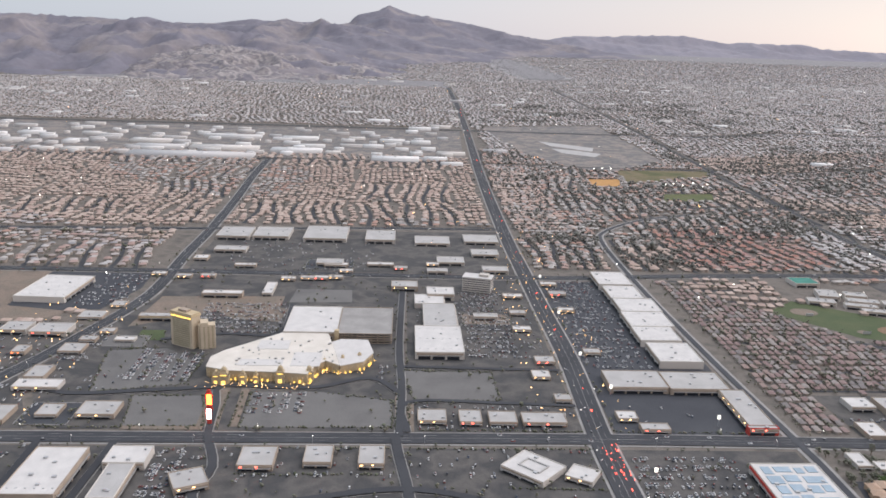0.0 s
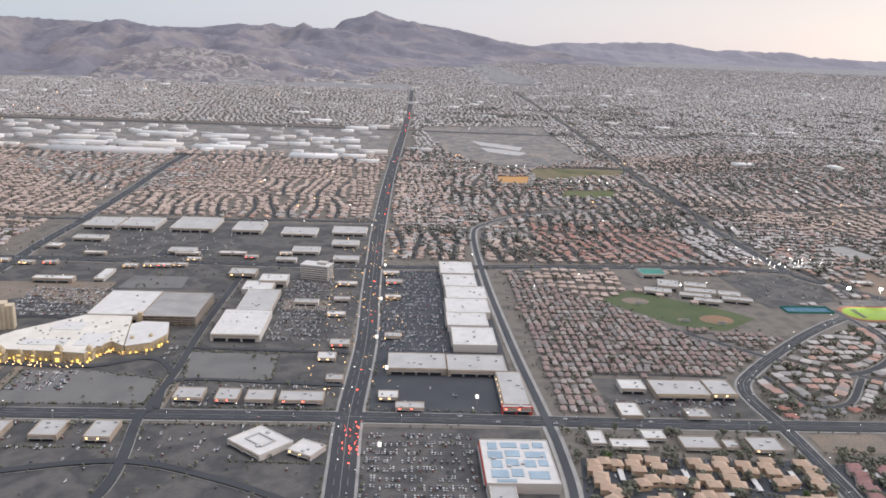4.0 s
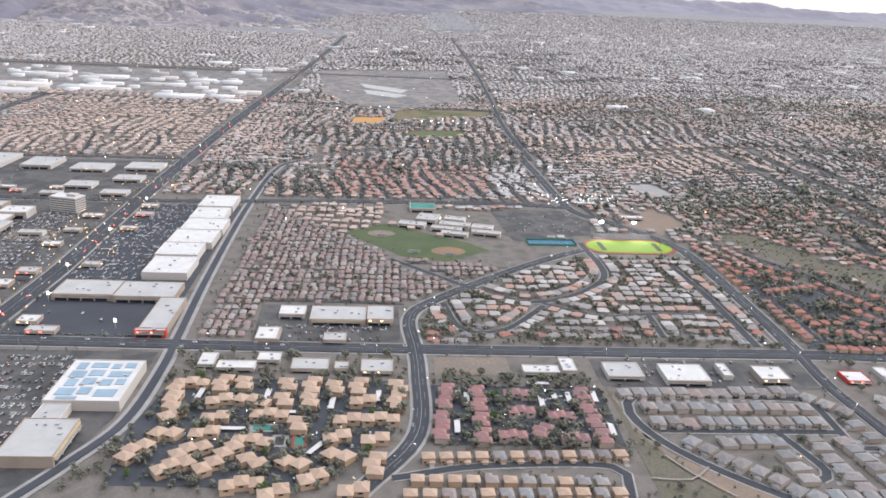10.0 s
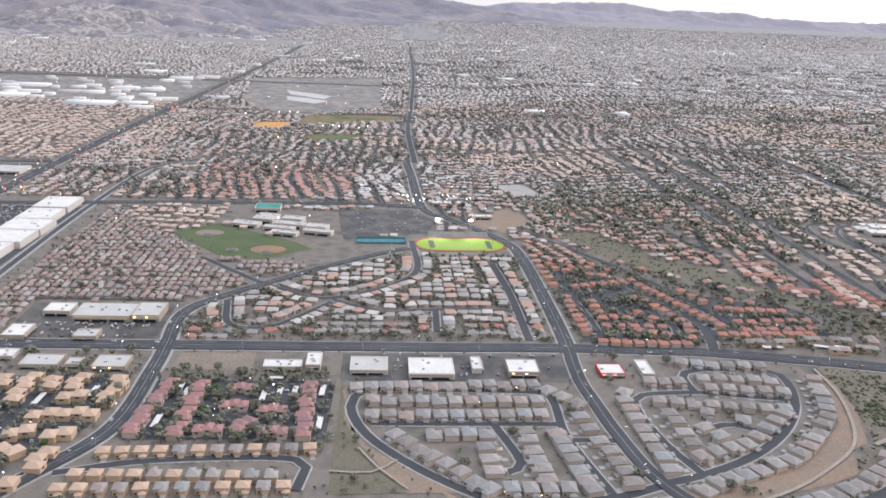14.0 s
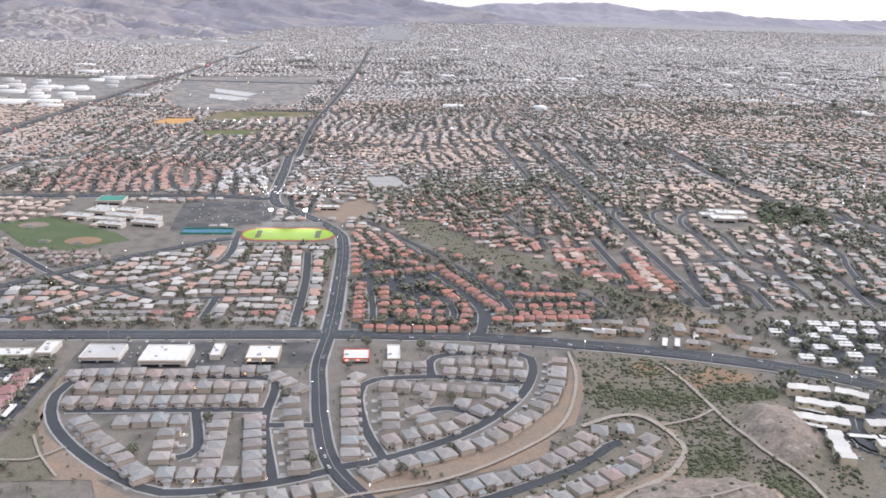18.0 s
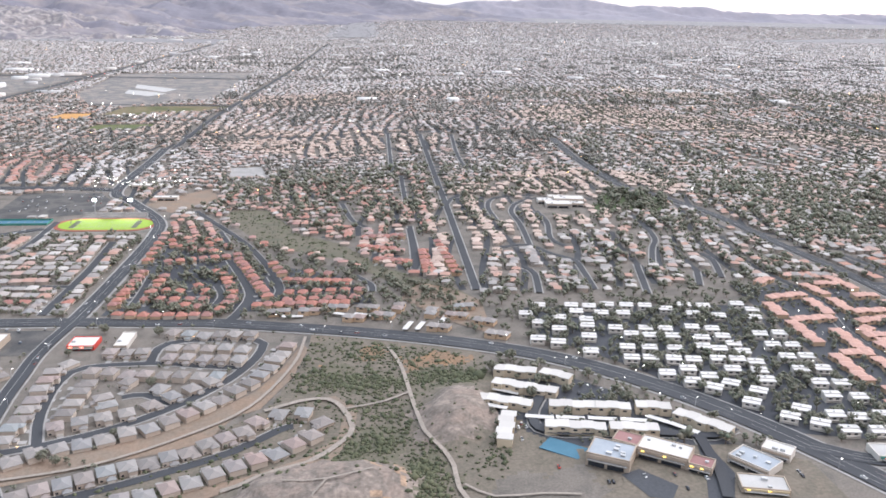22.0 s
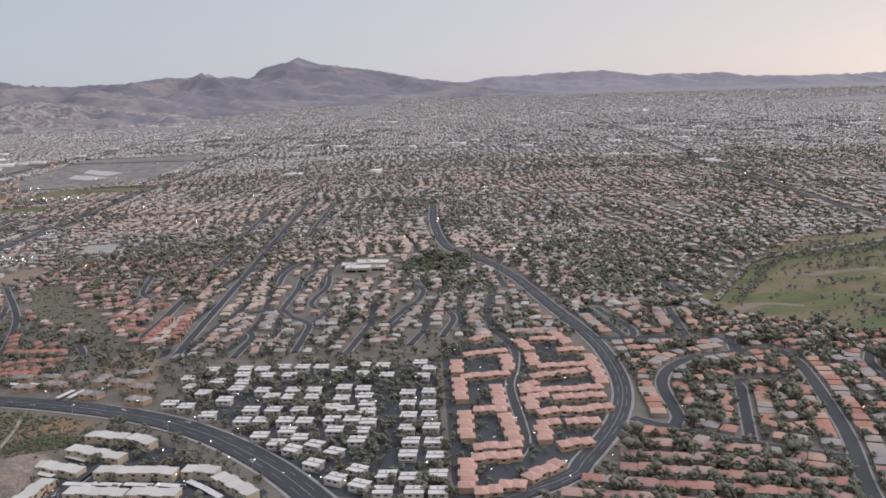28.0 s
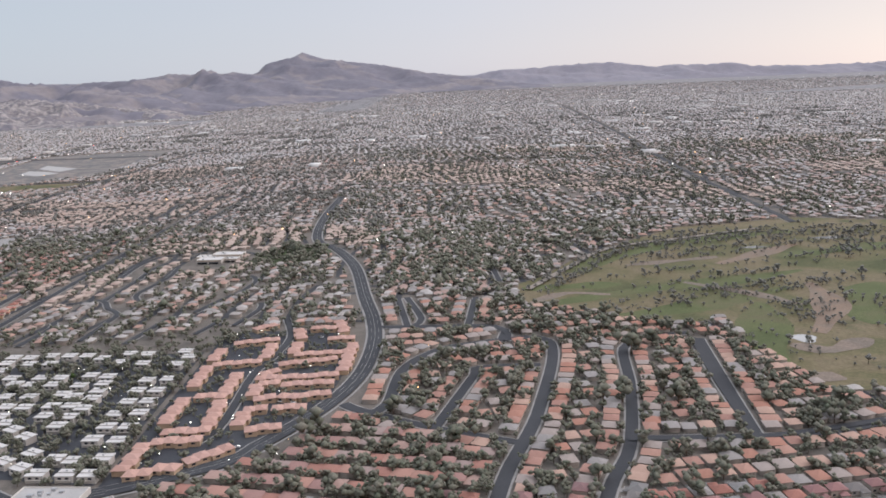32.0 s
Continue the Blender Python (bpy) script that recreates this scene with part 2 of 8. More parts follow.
M["loop_roof"] = surface("ranch_roofs", [(0.38, 0.20, 0.15), (0.34, 0.29, 0.265), (0.40, 0.24, 0.19), (0.36, 0.21, 0.17), (0.30, 0.28, 0.27), (0.44, 0.30, 0.24), (0.40, 0.36, 0.33)], by="island_step", grain=9, wear=0.2)
M["far_mixed"] = surface("far_mixed_roofs", [(0.36, 0.33, 0.31), (0.29, 0.275, 0.265), (0.38, 0.245, 0.20), (0.44, 0.415, 0.395), (0.37, 0.27, 0.235), (0.27, 0.25, 0.24), (0.42, 0.36, 0.33)], by="island_step", grain=9, wear=0.2)
M["close_roof"] = surface("close_row_roofs", [(0.27, 0.203, 0.189), (0.225, 0.203, 0.198), (0.297, 0.225, 0.203), (0.252, 0.184, 0.176), (0.324, 0.288, 0.27), (0.27, 0.234, 0.225)], by="island_step", grain=9, wear=0.2)
M["far_beige"] = surface("far_beige_roofs", [(0.42, 0.33, 0.28), (0.38, 0.29, 0.25), (0.47, 0.38, 0.33), (0.36, 0.27, 0.24)], by="island_step", grain=9, wear=0.2)
# distance haze is put into these roof colours: paler and greyer
M["far_pale_hazed"] = surface("hazed_pale_roofs", [(0.389, 0.362, 0.356), (0.443, 0.416, 0.405), (0.41, 0.346, 0.324), (0.351, 0.34, 0.34), (0.508, 0.486, 0.475), (0.378, 0.324, 0.308)], by="island_step", grain=9, wear=0.2)
M["hedge"] = surface("clipped_hedge", [(0.063, 0.071, 0.048), (0.098, 0.101, 0.069), (0.081, 0.092, 0.057)], by="island", grain=5)
# leaf copies for middle and far distance, with haze put into the colour
M["mid_leaf_hazed"] = surface("haze_paled_leaves", [(0.16, 0.165, 0.146), (0.188, 0.187, 0.168), (0.211, 0.199, 0.185), (0.171, 0.176, 0.154)], by="island", grain=5, wear=0.4)
M["far_leaf_hazed"] = surface("haze_paled_far_leaves", [(0.215, 0.218, 0.21), (0.244, 0.242, 0.232), (0.227, 0.225, 0.215)], by="island", grain=5)
M["far_wall"] = surface("far_house_walls", [(0.32, 0.28, 0.245), (0.44, 0.395, 0.35), (0.38, 0.325, 0.28)], by="island", grain=8, wear=0.12)
M["far_white"] = surface("far_warehouse_roofs", [(0.561, 0.549, 0.537), (0.732, 0.72, 0.708), (0.439, 0.427, 0.427), (0.647, 0.61, 0.573)], by="island", grain=4, wear=0.1)
# rock colours carry the haze: mauve here, paler blue-grey on the far chain
M["rock"] = surface("hazed_mountain_rock", [(0.157, 0.153, 0.188), (0.188, 0.18, 0.211), (0.172, 0.166, 0.2), (0.249, 0.226, 0.234), (0.183, 0.174, 0.203)], scale=0.006, grain=0.05, relief=0.2, wear=0.16)
M["rock_far_hazed"] = surface("hazed_distant_rock", [(0.241, 0.233, 0.274), (0.274, 0.26, 0.293)], scale=0.01, grain=0.05, relief=0.5, wear=0.12)
M["trail"] = surface("trodden_pale_dirt", [(0.255, 0.225, 0.195), (0.31, 0.27, 0.235)], scale=0.4, grain=3)
M["scrub"] = surface("dry_scrub", [(0.085, 0.095, 0.058), (0.125, 0.13, 0.08), (0.07, 0.082, 0.05)], by="island", grain=5)
M["lamp_white"] = lit("lamp_glow_white", (1.0, 0.92, 0.78), 3.0)
M["lamp_amber"] = lit("lamp_glow_amber", (1.0, 0.56, 0.20), 3.0)
M["cream"] = surface("cream_stucco", [(0.52, 0.44, 0.33), (0.58, 0.50, 0.38)], grain=5, wear=0.1)
M["roof_cream"] = surface("cream_roof_gravel", [(0.60, 0.56, 0.50), (0.70, 0.66, 0.60)], scale=0.2, grain=4, wear=0.15)
M["roof_pale"] = surface("pale_shingle_roof", [(0.46, 0.44, 0.42), (0.54, 0.52, 0.49)], by="object", grain=8, wear=0.15)
M["lamp_gold"] = lit("gold_facade_light", (1.0, 0.62, 0.12), 0.75)
M["lamp_orange"] = lit("orange_display", (1.0, 0.16, 0.03), 3.0)
M["lamp_flood"] = lit("floodlight_glow", (1.0, 1.0, 0.9), 40.0)
M["lamp_sign"] = lit("white_sign_glow", (1.0, 0.93, 0.80), 0.55)
M["leaf_bright"] = surface("bright_leaves", [(0.07, 0.12, 0.035), (0.10, 0.15, 0.05)], by="island", grain=5)
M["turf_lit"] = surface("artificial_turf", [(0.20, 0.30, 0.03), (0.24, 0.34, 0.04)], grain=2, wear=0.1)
M["water"] = surface("still_water", [(0.20, 0.21, 0.21), (0.24, 0.24, 0.24)], rough=0.08, relief=0, wear=0.05)
M["car_white"] = surface("white_car_paint", [(0.7, 0.7, 0.7), (0.75, 0.75, 0.74)], rough=0.3, relief=0, wear=0.05)
M["car_dark"] = surface("black_car_paint", [(0.02, 0.02, 0.025), (0.03, 0.03, 0.035)], rough=0.3, relief=0, wear=0.05)
M["car_any"] = surface("car_paints", [(0.72, 0.72, 0.71), (0.66, 0.66, 0.66), (0.05, 0.05, 0.055), (0.52, 0.53, 0.54), (0.45, 0.46, 0.47), (0.08, 0.1, 0.14), (0.6, 0.6, 0.59), (0.2, 0.06, 0.05), (0.25, 0.26, 0.27)], by="island_step", rough=0.35, relief=0, wear=0.05)
# palest leaf copy, haze tint in its base colour
M["haze_leaf"] = surface("haze_paled_far_trees", [(0.19, 0.188, 0.192), (0.215, 0.21, 0.212)], by="island", grain=5)
# far ground with haze put into its pale, low-contrast colour
M["far_town_hazed"] = surface("hazed_town_carpet", [(0.213, 0.207, 0.216), (0.259, 0.246, 0.251), (0.205, 0.201, 0.209), (0.276, 0.262, 0.265)], scale=0.13, grain=0.5, relief=0.0, wear=0.5)
M["lamp_red"] = lit("lamp_glow_red", (1.0, 0.07, 0.04), 6.0)


# ---- mesh helpers ----
def raw_mesh(name, verts, groups, mats):
    """A mesh from arrays: groups of faces (n x 3 or n x 4), each with its material's index. Places in plan metres."""
    me = bpy.data.meshes.new(name)
    verts = np.asarray(verts, float) * S
    loops = np.concatenate([g.ravel() for g, _ in groups])
    sizes = np.concatenate([np.full(len(g), g.shape[1]) for g, _ in groups])
    me.vertices.add(len(verts))
    me.vertices.foreach_set("co", verts.ravel())
    me.loops.add(len(loops))
    me.loops.foreach_set("vertex_index", loops.astype(np.int32))
    me.polygons.add(len(sizes))
    me.polygons.foreach_set("loop_start", np.concatenate([[0], np.cumsum(sizes)[:-1]]).astype(np.int32))
    me.polygons.foreach_set("material_index", np.concatenate([np.full(len(g), k) for g, k in groups]).astype(np.int32))
    for m in mats:
        me.materials.append(m)
    me.update(calc_edges=True)
    me.validate()
    return me


def part(name, bm, material, parent, label=""):
    """One bmesh in plan metres as one mesh object under its thing."""
    bmesh.ops.scale(bm, vec=(S, S, S), verts=bm.verts)
    bmesh.ops.recalc_face_normals(bm, faces=bm.faces)
    me = bpy.data.meshes.new(name)
    bm.to_mesh(me)
    bm.free()
    me.materials.append(material)
    ob = new(name, me)
    ob.parent = parent
    if label:
        tagged(ob, label)
    return ob


def box(bm, x0, y0, z0, x1, y1, z1):
    v = [bm.verts.new(c) for c in ((x0, y0, z0), (x1, y0, z0), (x1, y1, z0), (x0, y1, z0), (x0, y0, z1), (x1, y0, z1), (x1, y1, z1), (x0, y1, z1))]
    for f in ((0, 3, 2, 1), (4, 5, 6, 7), (0, 1, 5, 4), (1, 2, 6, 5), (2, 3, 7, 6), (3, 0, 4, 7)):
        bm.faces.new([v[k] for k in f])
    return bm


def boxes(*many):
    bm = bmesh.new()
    for b in many:
        box(bm, *b)
    return bm


def hip(bm, x0, y0, x1, y1, z, rise, over=0.6, thick=0.35):
    """A hipped roof with eaves over a rectangle."""
    x0, y0, x1, y1 = x0 - over, y0 - over, x1 + over, y1 + over
    w, d = x1 - x0, y1 - y0
    if w >= d:
        ridge = ((x0 + d / 2.2, (y0 + y1) / 2), (x1 - d / 2.2, (y0 + y1) / 2))
    else:
        ridge = (((x0 + x1) / 2, y0 + w / 2.2), ((x0 + x1) / 2, y1 - w / 2.2))
    low = [bm.verts.new((*c, z - thick)) for c in ((x0, y0), (x1, y0), (x1, y1), (x0, y1))]
    eave = [bm.verts.new((*c, z)) for c in ((x0, y0), (x1, y0), (x1, y1), (x0, y1))]
    r = [bm.verts.new((*c, z + rise)) for c in ridge]
    bm.faces.new(low[::-1])
    for k in range(4):
        bm.faces.new((low[k], low[(k + 1) % 4], eave[(k + 1) % 4], eave[k]))
    if w >= d:
        sides = ((eave[0], eave[1], r[1], r[0]), (eave[1], eave[2], r[1]), (eave[2], eave[3], r[0], r[1]), (eave[3], eave[0], r[0]))
    else:
        sides = ((eave[0], eave[1], r[0]), (eave[1], eave[2], r[1], r[0]), (eave[2], eave[3], r[1]), (eave[3], eave[0], r[0], r[1]))
    for f in sides:
        bm.faces.new(f)
    return bm


def thing(name, label, category, x=0.0, y=0.0, turn=0.0, group="", kind="", lift=0.0):
    ob = new(name)
    ob.empty_display_size = 0.2
    ob.matrix_world = Matrix.Translation(at(x, y, lift)) @ pose(0, 0, 0, 0, 0, turn)
    return tagged(ob, label, category, group, kind)


# ---- plan of what is kept clear ----
ROADS, KEPT = [], []


def smooth(points, step=14.0):
    """A rounded line through the points."""
    p = np.asarray(points, float)
    if len(p) > 2:
        q = np.vstack([2 * p[0] - p[1], p, 2 * p[-1] - p[-2]])
        out = []
        for a, b, c, d in zip(q[:-3], q[1:-2], q[2:-1], q[3:]):
            n = max(2, int(np.linalg.norm(c - b) / step))
            t = np.linspace(0, 1, n, endpoint=False)[:, None]
            out.append(0.5 * (2 * b + (c - a) * t + (2 * a - 5 * b + 4 * c - d) * t**2 + (3 * b - a - 3 * c + d) * t**3))
        return np.vstack([*out, p[-1:]])
    n = max(2, int(np.linalg.norm(p[1] - p[0]) / step))
    return p[0] + (p[1] - p[0]) * np.linspace(0, 1, n + 1)[:, None]


def inside(x, y, poly):
    poly = np.asarray(poly, float)
    hit = np.zeros(np.shape(x), bool)
    for (ax, ay), (bx, by) in zip(poly, np.roll(poly, -1, 0)):
        with np.errstate(divide="ignore", invalid="ignore"):
            hit ^= ((ay > y) != (by > y)) & (x < (bx - ax) * (y - ay) / (by - ay) + ax)
    return hit


def road_gap(x, y, lines=None):
    """Distance of places to the nearest road's edge."""
    x, y = np.asarray(x, float), np.asarray(y, float)
    best = np.full(x.shape, 1e9)
    for line, half in ROADS if lines is None else lines:
        lo, hi = line.min(0) - 60, line.max(0) + 60
        near = np.nonzero((x > lo[0]) & (x < hi[0]) & (y > lo[1]) & (y < hi[1]))[0]
        if not len(near):
            continue
        px, py, d = x[near], y[near], np.full(len(near), 1e9)
        for (ax, ay), (bx, by) in zip(line[:-1], line[1:]):
            l2 = (bx - ax) ** 2 + (by - ay) ** 2 + 1e-9
            t = np.clip(((px - ax) * (bx - ax) + (py - ay) * (by - ay)) / l2, 0, 1)
            d = np.minimum(d, np.hypot(px - ax - t * (bx - ax), py - ay - t * (by - ay)))
        best[near] = np.minimum(best[near], d - half)
    return best


def kept(x, y):
    hit = np.zeros(np.shape(x), bool)
    for poly in KEPT:
        hit |= inside(x, y, poly)
    return hit


def ribbon(line, left, right, lift):
    """Vertices and faces of a strip along a line, from left to right of it."""
    d = np.gradient(line, axis=0)
    n = np.stack([-d[:, 1], d[:, 0]], 1) / (np.linalg.norm(d, axis=1)[:, None] + 1e-9)
    a, b = line + n * left, line + n * right
    pts = np.empty((2 * len(line), 3))
    pts[0::2, :2], pts[1::2, :2] = a, b
    pts[:, 2] = np.repeat(ground(line[:, 0], line[:, 1]), 2) + lift
    k = np.arange(len(line) - 1) * 2
    return pts, np.stack([k + 1, k + 3, k + 2, k], 1)


def join(pieces):
    vs, fs, n = [], [], 0
    for v, f in pieces:
        vs.append(v)
        fs.append(f + n)
        n += len(v)
    return np.vstack(vs), np.vstack(fs)


def road(name, label, points, width, kerb=3.0, marks=True, lift=0.55, material="asphalt"):
    line = smooth(points)
    lift += 0.018 * len([1 for r in ROADS if r[1] < 9]) if width < 13 else 0.55 + 0.03 * len(ROADS)
    ROADS.append((line, width / 2 + kerb))
    v, f = ribbon(line, width / 2, -width / 2, lift)
    ob = tagged(new(name, raw_mesh(name, v, [(f, 0)], [M[material]])), label, "road", kind="structure")
    if kerb:
        v, f = join([ribbon(line, width / 2 + kerb, width / 2, 0.3 + 0.004 * len(ROADS)), ribbon(line, -width / 2, -width / 2 - kerb, 0.3 + 0.004 * len(ROADS))])
        side = tagged(new("pavement", raw_mesh("pavement", v, [(f, 0)], [M["concrete"]])), "pale concrete kerb and footpath along the road", "pavement", kind="structure")
    if marks:
        bits = []
        for off in ((-width / 4, width / 4) if width > 14 else ()):
            for k in range(0, len(line) - 1, 2):
                bits.append(ribbon(line[k : k + 2], off + 0.14, off - 0.14, lift + 0.1))
        bits.append(ribbon(line, 0.2, -0.2, lift + 0.1))
        v, f = join(bits)
        lanes = new("lane_marking", raw_mesh("lane_marking", v, [(f, 0)], [M["paint"]]))
        lanes.parent = ob
    return ob


def patch(name, label, poly, material, lift=0.3, category="ground", keep=True, step=30.0):
    """A flat-lying area of ground that follows the land."""
    poly = np.asarray(poly, float)
    if keep:
        KEPT.append(poly)
    bm = bmesh.new()
    bm.faces.new([bm.verts.new((px, py, 0)) for px, py in poly])
    lo, hi = poly.min(0), poly.max(0)
    for axis in (0, 1):
        for c in np.arange(lo[axis] + step, hi[axis], step):
            co, no = [0, 0, 0], [0, 0, 0]
            co[axis], no[axis] = c, 1
            bmesh.ops.bisect_plane(bm, geom=bm.verts[:] + bm.edges[:] + bm.faces[:], plane_co=co, plane_no=no)
    for v in bm.verts:
        v.co.z = float(ground(v.co.x, v.co.y)) + lift
    bmesh.ops.scale(bm, vec=(S, S, S), verts=bm.verts)
    for f in bm.faces:
        f.normal_update()
        if f.normal.z < 0:
            f.normal_flip()
    me = bpy.data.meshes.new(name)
    bm.to_mesh(me)
    bm.free()
    me.materials.append(M[material])
    return tagged(new(name, me), label, category, kind="structure")

# ---- the land: one sheet to the foot of the far ranges ----
xs = np.unique(np.concatenate([np.arange(-9000, 13001, 500), np.arange(-1200, 3200, 50), np.arange(-9000, -8999, 10)]).astype(float))
ys = np.unique(np.concatenate([np.arange(-2500, 19501, 500), np.arange(300, 2600, 50)]).astype(float))
gx, gy = np.meshgrid(xs, ys)
gv = np.stack([gx.ravel(), gy.ravel(), ground(gx, gy, False).ravel()], 1)
k = (np.arange(len(ys) - 1)[:, None] * len(xs) + np.arange(len(xs) - 1)).ravel()
gf = np.stack([k, k + 1, k + len(xs) + 1, k + len(xs)], 1)
land = tagged(new("ground", raw_mesh("ground", gv, [(gf, 0)], [M["yard"]])), "grey-brown gravel and dust between the houses of a desert city", "ground", kind="structure")


def wave(x, y, size, octaves=6, seed=0.0, ridged=True):
    """Fractal heights between about -1 and 1."""
    out = np.empty(x.size)
    for i, (a, b) in enumerate(zip(x.ravel(), y.ravel())):
        p, amp, tot = Vector((a / size + seed, b / size - seed, seed)), 1.0, 0.0
        for _ in range(octaves):
            n = noise.noise(p)
            tot += amp * ((0.5 - 2 * abs(n)) if ridged else n)
            p, amp = p * 2.07, amp * 0.5
        out[i] = tot
    return out.reshape(x.shape)


def mountain(name, label, crest, y, front, back, material, rough=60.0, size=900.0, seed=0.0, nx=150, ny=40, spur=0.22):
    """A range whose skyline follows crest (x, height); it falls to the plain over front metres."""
    cx, cz = np.asarray(crest, float).T
    ax = np.linspace(cx[0], cx[-1], nx)
    ay = np.concatenate([np.linspace(-front, 0, ny), np.linspace(0, back, 6)[1:]])
    gx, gy = np.meshgrid(ax, ay)
    top = np.interp(gx, cx, cz)
    w = wave(gx, gy + y, size, seed=seed)
    fall = np.where(gy < 0, np.clip(1 + gy / front, 0, 1) ** 1.35, np.clip(1 - gy / back, 0, 1))
    edge = ease(fall, 0, 0.25) * (1 - 0.75 * ease(fall, 0.8, 1.0))
    z = (top + 60) * fall * (1 + spur * w * edge) + rough * w * edge - 60
    z = np.minimum(z, top + 4 + 0 * z) + 0.5 * rough * np.where(fall > 0.9, wave(gx, gy, size * 0.12, 3, seed + 3), 0)
    v = np.stack([gx.ravel(), (gy + y).ravel(), z.ravel() + ground(gx, np.minimum(gy + y, 6000)).ravel() * 0], 1)
    k = (np.arange(len(ay) - 1)[:, None] * nx + np.arange(nx - 1)).ravel()
    f = np.stack([k, k + 1, k + nx + 1, k + nx], 1)
    me = raw_mesh(name, v, [(f, 0)], [M[material]])
    me.polygons.foreach_set("use_smooth", np.ones(len(me.polygons), bool))
    return tagged(new(name, me), label, "mountain", kind="structure")


mountain("backdrop_main_range", "dark rocky desert mountain with a sharp peak, tinted mauve for haze",
         [(-9500, 330), (-8200, 420), (-6800, 470), (-5900, 455), (-5000, 400), (-4300, 395), (-3400, 410), (-2800, 500), (-2500, 470), (-2200, 520), (-2000, 470),
          (-1750, 480), (-1450, 470), (-1180, 455), (-1000, 520), (-870, 640), (-620, 690), (-480, 770), (-340, 830), (-120, 760), (60, 700), (400, 650), (700, 590), (1000, 560), (1500, 470),
          (2000, 370), (2700, 270), (3500, 160), (4300, 60)],
         16000, 5200, 3000, "rock", rough=55, size=1700, seed=4.2, nx=230, ny=46)
mountain("backdrop_notched_ridge", "dark jagged ridge with a notch in front of the high peak",
         [(-3800, 330), (-3000, 390), (-2300, 400), (-1800, 480), (-1500, 440), (-1330, 470), (-1200, 535), (-1100, 460), (-900, 465), (-600, 420), (-200, 330), (300, 220), (900, 120), (1600, 30)],
         12700, 4200, 2200, "rock", rough=45, size=1100, seed=9.1, nx=170, ny=40)
mountain("backdrop_west_hills", "brown bare hills with gullies above the houses, tinted mauve for haze",
         [(-5200, 300), (-4200, 350), (-3900, 410), (-3700, 395), (-3450, 330), (-3250, 355), (-3050, 335), (-2820, 415), (-2680, 450), (-2450, 390), (-2000, 350), (-1500, 300), (-1000, 215), (-500, 110), (0, 30)],
         9000, 3300, 2500, "rock", rough=80, size=800, seed=2.7, nx=170, ny=44)
mountain("backdrop_terraced_hill", "pale graded hillside with house terraces below the range",
         [(-2350, 40), (-2050, 180), (-1800, 228), (-1500, 215), (-1250, 190), (-950, 165), (-650, 125), (-380, 75), (-150, 20)],
         7800, 2300, 900, "terrace", rough=42, size=520, seed=5.5, nx=120, ny=60)
mountain("backdrop_far_range", "mountain chain on the horizon, tinted pale blue-grey for haze",
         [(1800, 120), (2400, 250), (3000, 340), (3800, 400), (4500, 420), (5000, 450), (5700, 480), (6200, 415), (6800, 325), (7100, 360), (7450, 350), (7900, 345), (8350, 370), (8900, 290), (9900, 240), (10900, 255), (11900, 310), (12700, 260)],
         18000, 2600, 1200, "rock_far_hazed", rough=45, size=1500, seed=6.6, nx=200, ny=26)

# ---- roads ----
ARTERIAL = "dark grey asphalt main road with lane lines"
road("road_cross", ARTERIAL, [(-1100, 816), (-413, 819), (211, 824), (540, 820), (916, 821), (1126, 823), (1230, 817), (1288, 805), (1415, 758), (1548, 692), (1629, 637), (1694, 572), (1745, 500), (1790, 420)], 23)
road("road_long", ARTERIAL, [(216, 560), (213, 721), (212, 829), (219, 1044), (216, 1252), (214, 1474), (213, 1783), (224, 2506), (258, 3652), (285, 4800), (300, 6200)], 26)
road("road_west", ARTERIAL, [(-560, 760), (-482, 966), (-440, 1110), (-402, 1303), (-407, 1545), (-407, 1752), (-418, 2086), (-434, 2412), (-440, 2700)], 20)
road("road_mid", ARTERIAL, [(-1500, 1430), (-408, 1431), (212, 1428), (496, 1456), (834, 1478), (985, 1462)], 22)
road("road_back", ARTERIAL, [(-1500, 1700), (-831, 1727), (-401, 1752), (-21, 1788), (205, 1793)], 16)
road("road_arroyo", ARTERIAL, [(600, 490), (636, 551), (682, 638), (686, 760), (684, 820), (680, 914), (718, 978), (830, 1098), (905, 1166), (950, 1200)], 15)
road("road_verde", ARTERIAL, [(960, 1900), (968, 1747), (981, 1458), (1026, 1378), (1099, 1254), (1117, 1161), (1120, 943), (1118, 826)], 17)
road("road_verde_south", ARTERIAL, [(1118, 826), (1113, 747), (1117, 690), (1123, 629), (1138, 555), (1179, 485), (1215, 420)], 13.5, kerb=2.0)
road("road_boulevard", "wide dark asphalt boulevard in a long curve", [(1745, 500), (1800, 478), (1908, 526), (1933, 557), (1975, 631), (1999, 710), (2005, 810), (1997, 898), (1980, 996), (1951, 1176), (1911, 1305), (1863, 1410), (1845, 1653), (1849, 1940)], 15.5, kerb=2.5)
road("road_freeway", "pale grey freeway far behind the houses", [(-4500, 3560), (-1034, 3620), (400, 3600), (2200, 3560), (6000, 3500)], 34, marks=False)
for pts, wide in (([(700, 2080), (1000, 2070), (1500, 2040), (2100, 2060), (3200, 2040)], 20), ([(-1700, 2730), (300, 2700), (1300, 2660), (2200, 2640), (4200, 2600)], 22), ([(980, 1900), (975, 2400), (1000, 3000), (1040, 4200), (1080, 6500)], 22), ([(2700, 1400), (2760, 2400), (2900, 4000), (3100, 7000)], 20), ([(300, 4500), (2000, 4450), (5000, 4400)], 24), ([(300, 5600), (2000, 5550), (6000, 5500)], 24), ([(3700, 2000), (3900, 4000), (4200, 7000)], 22)):
    road("road", "asphalt main road between far suburbs", pts, 13, kerb=2, marks=False)
